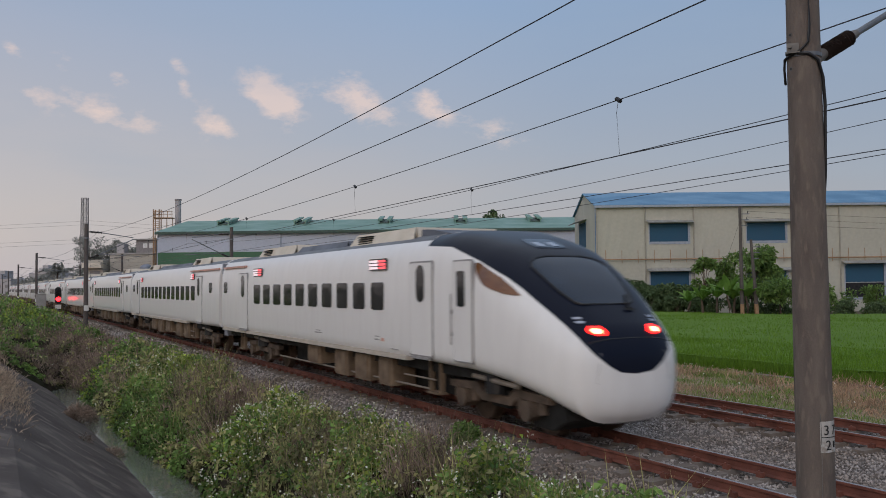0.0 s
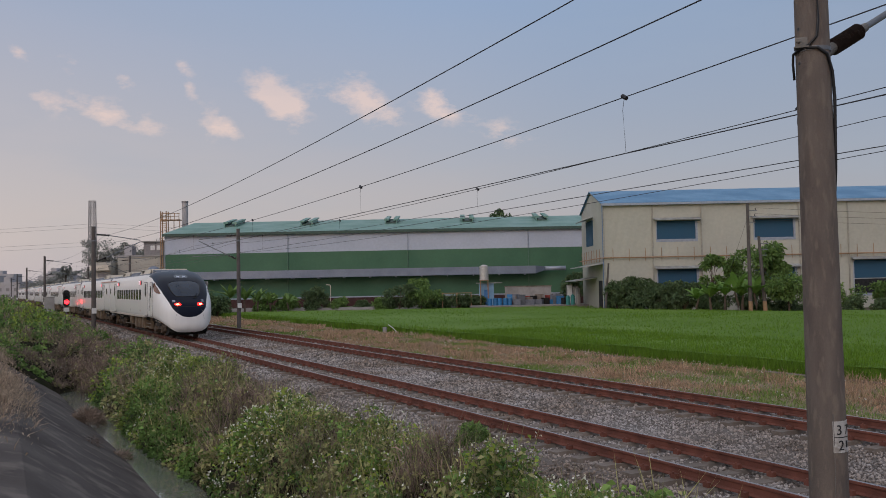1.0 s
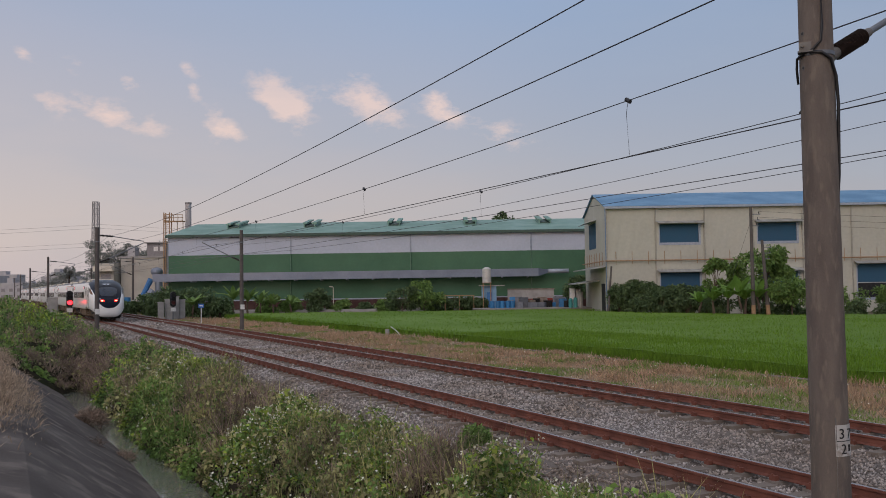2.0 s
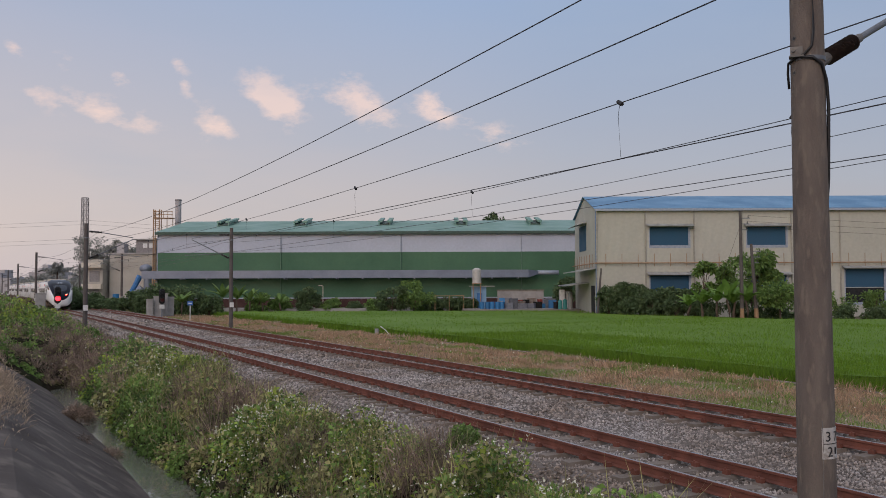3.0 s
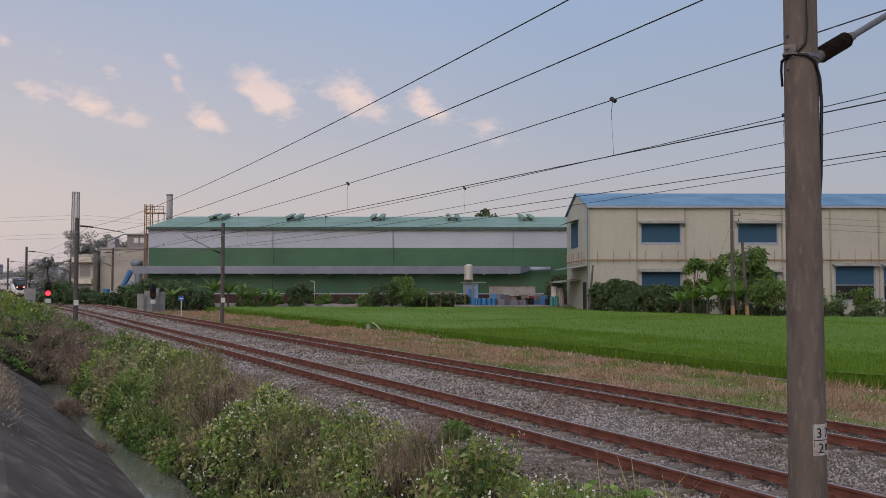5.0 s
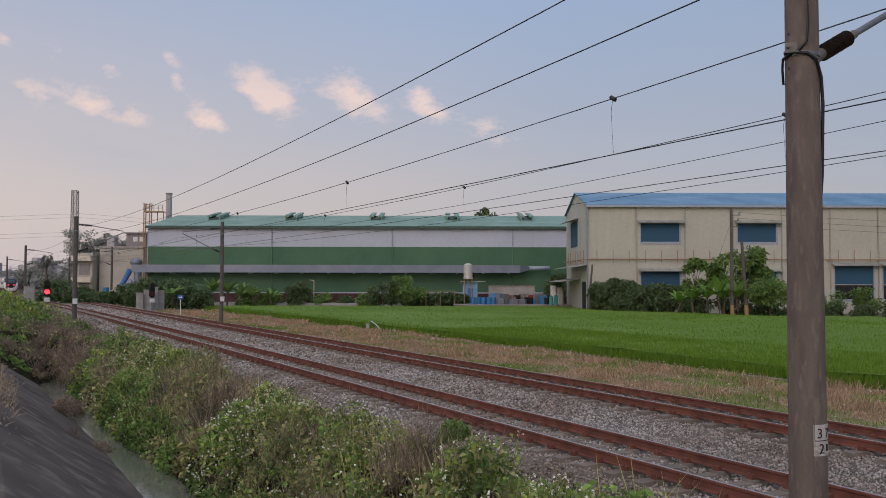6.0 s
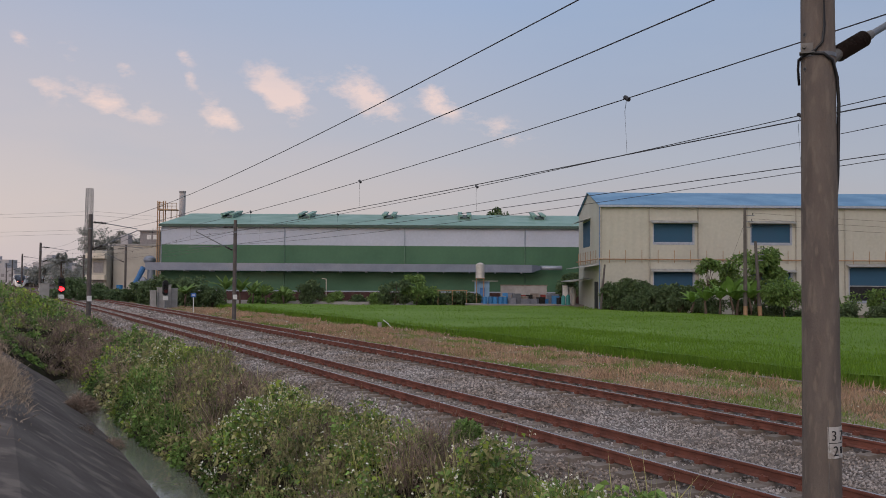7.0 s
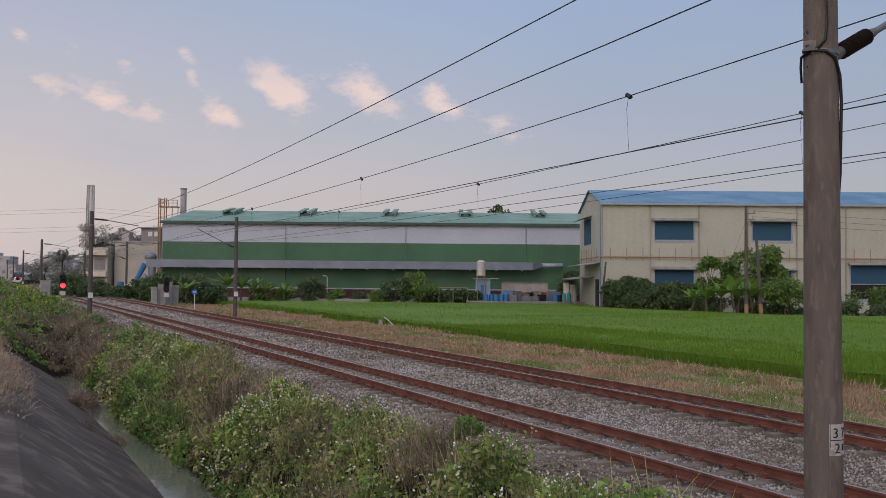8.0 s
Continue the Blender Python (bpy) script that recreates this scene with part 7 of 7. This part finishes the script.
# ---- yard between the factories ----
def build_yard():
    Z = -0.35
    s = Shape().prism([(-40, 116.5, -1.1), (-40, 117.5, Z), (-40, 124.88, Z), (-40, 124.88, -1.1)], (0, 0, 0), (42, 0, 0))
    s.box(2, 109.5, -1.1, 17.0, 124.88, Z)
    solid("yard", s, M["yard"], "dusty concrete yard before the factories", "yard", "structure")
    t = thing("water_tank", "ribbed stainless water tank on a stand", "water tank", (4.0, 115.5, Z))
    body = Shape()
    for k in range(7):
        z = 3.35 + 0.26 * k
        body.tube((0, 0, z), (0, 0, z + 0.2), 0.60, n=16).tube((0, 0, z + 0.2), (0, 0, z + 0.26), 0.55, n=16)
    body.tube((0, 0, 5.17), (0, 0, 5.4), 0.6, 0.2, n=16)
    part("tank", body, M["galvanised"], t)
    for a in (-0.5, 0.5):
        for b in (-0.5, 0.5):
            part("leg", Shape().box(a - 0.05, b - 0.05, 0, a + 0.05, b + 0.05, 3.3), M["orange_steel"], t)
    part("deck", Shape().box(-0.65, -0.65, 3.28, 0.65, 0.65, 3.348), M["orange_steel"], t)
    h = thing("tool_shed", "light blue sheet-metal shed beside the tank", "shed", (0, 0, 0))
    part("wall", Shape().box(3.35, 116.4, Z, 5.3, 118.4, 2.55), M["shed_blue"], h)
    part("roof", Shape().box(3.0, 116.0, 2.55, 6.4, 118.7, 2.65), M["awning"], h)
    part("doorway", Shape().box(4.0, 116.34, Z, 4.7, 116.39, 1.7), M["tarp_blue"], h)
    w = Shape().box(6.9, 118.0, Z, 13.2, 118.25, 2.0)
    solid("yard_wall", w, M["grey_paint"], "low pale concrete wall in the yard", "wall", "structure")
    solid("yard_wall_cap", Shape().box(6.8, 117.9, 2.004, 13.3, 118.35, 2.12), M["sleeper"], "flat coping of the yard wall", "wall", "structure")
    rng = random.Random(8)
    dm = Shape().tube((0, 0, 0), (0, 0, 0.9), 0.3, n=14).tube((0, 0, 0.28), (0, 0, 0.31), 0.315, n=14).tube((0, 0, 0.58), (0, 0, 0.61), 0.315, n=14).mesh("drum", M["drum_blue"])
    for i in range(9):
        o = tagged(new("drum", dm), "blue plastic drum standing in the yard", "drum", "drums")
        o.location = (4.6 + 0.66 * (i % 5) + rng.uniform(-0.05, 0.05), 112.6 + 0.8 * (i // 5), Z)
    for i in range(34):
        key = rng.choice(("crate_red", "crate_grey", "crate_grey", "drum_blue", "sleeper", "under_dark"))
        a, b, c = rng.uniform(0.3, 0.7), rng.uniform(0.3, 0.5), rng.uniform(0.5, 1.5)
        s = Shape().box(-a, -b, 0, a, b, c * 0.9, ch=0.04).box(-a * 1.05, -b * 1.05, c * 0.9, a * 1.05, b * 1.05, c, ch=0.04)
        x = rng.uniform(6.4, 14.8)
        lab = {"crate_red": "worn red crate in the yard clutter", "crate_grey": "grey metal bin in the yard clutter", "drum_blue": "blue bin in the yard clutter", "sleeper": "pale block in the yard clutter", "under_dark": "black box in the yard clutter"}[key]
        solid("crate", s, M[key], lab, "crate", at=pose(x, rng.uniform(112.5, 117.2), Z, 0, 0, rng.uniform(-25, 25)), group="yard clutter")
    for x, y, hh, key in ((14.9, 112, 2.5, "white_paint"), (15.7, 112.4, 2.3, "white_paint")):
        c = thing("metal_locker", "pale metal locker at the factory corner", "locker", (x, y, Z))
        part("body", Shape().box(-0.35, -0.3, 0, 0.35, 0.3, hh, ch=0.03), M["grey_paint"], c)
        part("door", Shape().box(-0.31, -0.33, 0.1, 0.31, -0.303, hh - 0.1), M[key], c)
    for x, z1, key, lab in ((15.0, 1.0, "teal", "teal gas cylinder in the yard"), (15.6, 1.1, "teal", "teal gas cylinder in the yard"), (16.3, 2.0, "grey_paint", "tall pale cylinder in the yard")):
        solid("gas_cylinder", Shape().tube((0, 0, 0), (0, 0, z1), 0.27, n=12).tube((0, 0, z1), (0, 0, z1 + 0.2), 0.27, 0.08, n=12), M[key], lab, "cylinder", at=(x - 0.6, 109.9, Z), group="cylinders")
    # trellis and lamp post before the green factory
    t = thing("trellis", "rusty low trellis frame in the garden", "trellis", (0, 0, 0))
    for x in (-1.6, 0.3, 2.2):
        part("post", Shape().box(x - 0.05, 114.5, -0.98, x + 0.05, 114.6, 1.3), M["orange_steel"], t)
    part("rail", Shape().box(-1.7, 114.5, 1.3, 2.3, 114.6, 1.38), M["orange_steel"], t)
    t = thing("wall_lamp", "yellowish bent lamp post at the factory wall", "lamp post", (-17.4, 121, Z))
    part("post", Shape().path([(0, 0, 0), (0, 0, 3.0), (-0.1, 0, 3.1), (-0.6, 0, 3.15)], 0.06, 6), M["ac_cream"], t)


build_yard()


# ---- fittings of the nearest pole ----
def build_pole_fittings():
    P = on(NEAR_MASTS[0], MAST_V, 0)
    c = Vector((-P.x, -P.y, 0)).normalized()
    r = Vector((-c.y, c.x, 0))
    Z0 = -0.75

    def out(phi, z, extra=0.0):
        """A point on the shaft: phi degrees round from the side towards the eye."""
        R = 0.149 - 0.0046 * (z - Z0) + extra
        d = c * math.cos(radians(phi)) + r * math.sin(radians(phi))
        return d * R + Vector((0, 0, z - Z0))

    def band(z0, z1, a, b, lift, n=16):
        s = Shape()
        for i in range(n + 1):
            f = a + (b - a) * i / n
            s.v += [tuple(out(f, z0, lift)), tuple(out(f, z1, lift)), tuple(out(f, z1, -0.002)), tuple(out(f, z0, -0.002))]
        for i in range(n):
            for k in range(4):
                s.f.append((i * 4 + k, i * 4 + (k + 1) % 4, (i + 1) * 4 + (k + 1) % 4, (i + 1) * 4 + k))
        s.f += [(0, 1, 2, 3), tuple(n * 4 + k for k in (3, 2, 1, 0))]
        s.mi = [0] * len(s.f)
        return s

    plate = part("number_plate", band(1.15, 1.385, 17, 95, 0.004), M["plate_white"], near_pole, "white painted plate with black figures")
    part("worn_figure", band(1.185, 1.235, 62, 74, 0.006), M["under_dark"], plate)
    part("plate_line", band(1.262, 1.268, 20, 92, 0.006), M["black_paint"], plate)
    for text, phi, z in (("3", 36, 1.285), ("7", 66, 1.285), ("2", 42, 1.17)):
        cu = bpy.data.curves.new("figure", "FONT")
        cu.body, cu.size, cu.align_x, cu.extrude = text, 0.105, "CENTER", 0.001
        cu.materials.append(M["black_paint"])
        d = c * math.cos(radians(phi)) + r * math.sin(radians(phi))
        x = Vector((-d.y, d.x, 0))
        o = new("figure", cu)
        o.parent = plate
        m = Matrix((x, Vector((0, 0, 1)), d)).transposed().to_4x4()
        o.matrix_basis = Matrix.Translation(out(phi, z, 0.007)) @ m
    # clamp with its bracket, cable, and bolt holes
    part("strap", band(4.22, 4.25, -110, 110, 0.006), M["steel"], near_pole)
    k = out(-38, 4.27, 0.0)
    b = Shape().box(-0.055, -0.03, -0.03, 0.055, 0.05, -0.018).box(-0.045, -0.02, -0.018, 0.045, 0.0, 0.05).tube((-0.02, -0.04, 0.02), (-0.02, 0.02, 0.02), 0.014, n=6)
    o = part("bracket", b, M["zinc"], near_pole, "small bolted clamp bracket")
    o.matrix_world = Matrix.Translation(P + Vector((0, 0, Z0)) + k + c * 0.02) @ Matrix((r, -c, Vector((0, 0, 1)))).transposed().to_4x4()
    cable = [out(18, 6.6, 0.012), out(17, 5.6, 0.012), out(18, 4.9, 0.012), out(20, 4.45, 0.012), out(14, 4.32, 0.013), out(-8, 4.26, 0.016), out(-40, 4.235, 0.02), out(-70, 4.215, 0.022), out(-82, 4.14, 0.02), out(-84, 4.02, 0.012)]
    part("cable", Shape().path(cable, 0.010, 7), M["black_paint"], near_pole, "thin black cable down the shaft", smooth=True)
    cable = [out(-20, 4.24, 0.016), out(15, 4.23, 0.016), out(45, 4.18, 0.017), out(68, 4.05, 0.018), out(80, 3.85, 0.018), out(86, 3.6, 0.010), out(100, 3.3, 0.004), out(125, 3.0, 0.004)]
    part("cable", Shape().path(cable, 0.013, 7), M["black_paint"], near_pole, "black cable looping round the shaft", smooth=True)
    for z in (4.40, 4.13):
        q = out(-48, z, 0.0005)
        d = Vector((q.x, q.y, 0)).normalized()
        part("bolt_hole", Shape().tube(q - d * 0.01, q + d * 0.002, 0.018, n=12), M["zinc"], near_pole)
        part("hole", Shape().tube(q, q + d * 0.004, 0.011, n=12), M["black_paint"], near_pole)
    crack = [out(19 + 1.5 * math.sin(7 * i), 1.44 - 0.11 * i, 0.002) for i in range(14)]
    part("seam", Shape().path(crack, 0.004, 4), M["zinc"], near_pole)
    # bracket arm to the track
    nv = Vector((math.cos(TURN), math.sin(TURN), 0))
    up = Vector((0, 0, 1))
    a = nv * 0.13 + up * (4.237 - Z0)
    s = nv + up * 0.53
    part("socket", Shape().tube(a, a + s * 0.10, 0.055, 0.045, n=14), M["zinc"], near_pole)
    part("insulator", insulator_rod(a + s * 0.095, a + s * 0.425, 0.068, 10, 20), M["insulator"], near_pole, "dark brown ribbed insulator")
    part("end_fitting", Shape().tube(a + s * 0.42, a + s * 0.50, 0.045, 0.036, n=14), M["zinc"], near_pole)
    part("cantilever", Shape().tube(a + s * 0.49, a + s * 2.9, 0.028, n=12), M["steel"], near_pole, "grey steel cantilever tube")


M["zinc"] = mat("dull_zinc", (0.17, 0.16, 0.15), 0.6, 0.3, scale=8, fine=60)
M["plate_white"] = mat("plate_white", (0.55, 0.54, 0.53), 0.7, color2=(0.40, 0.38, 0.36), color3=(0.28, 0.25, 0.22), scale=6, fine=60)
build_pole_fittings()


motions()
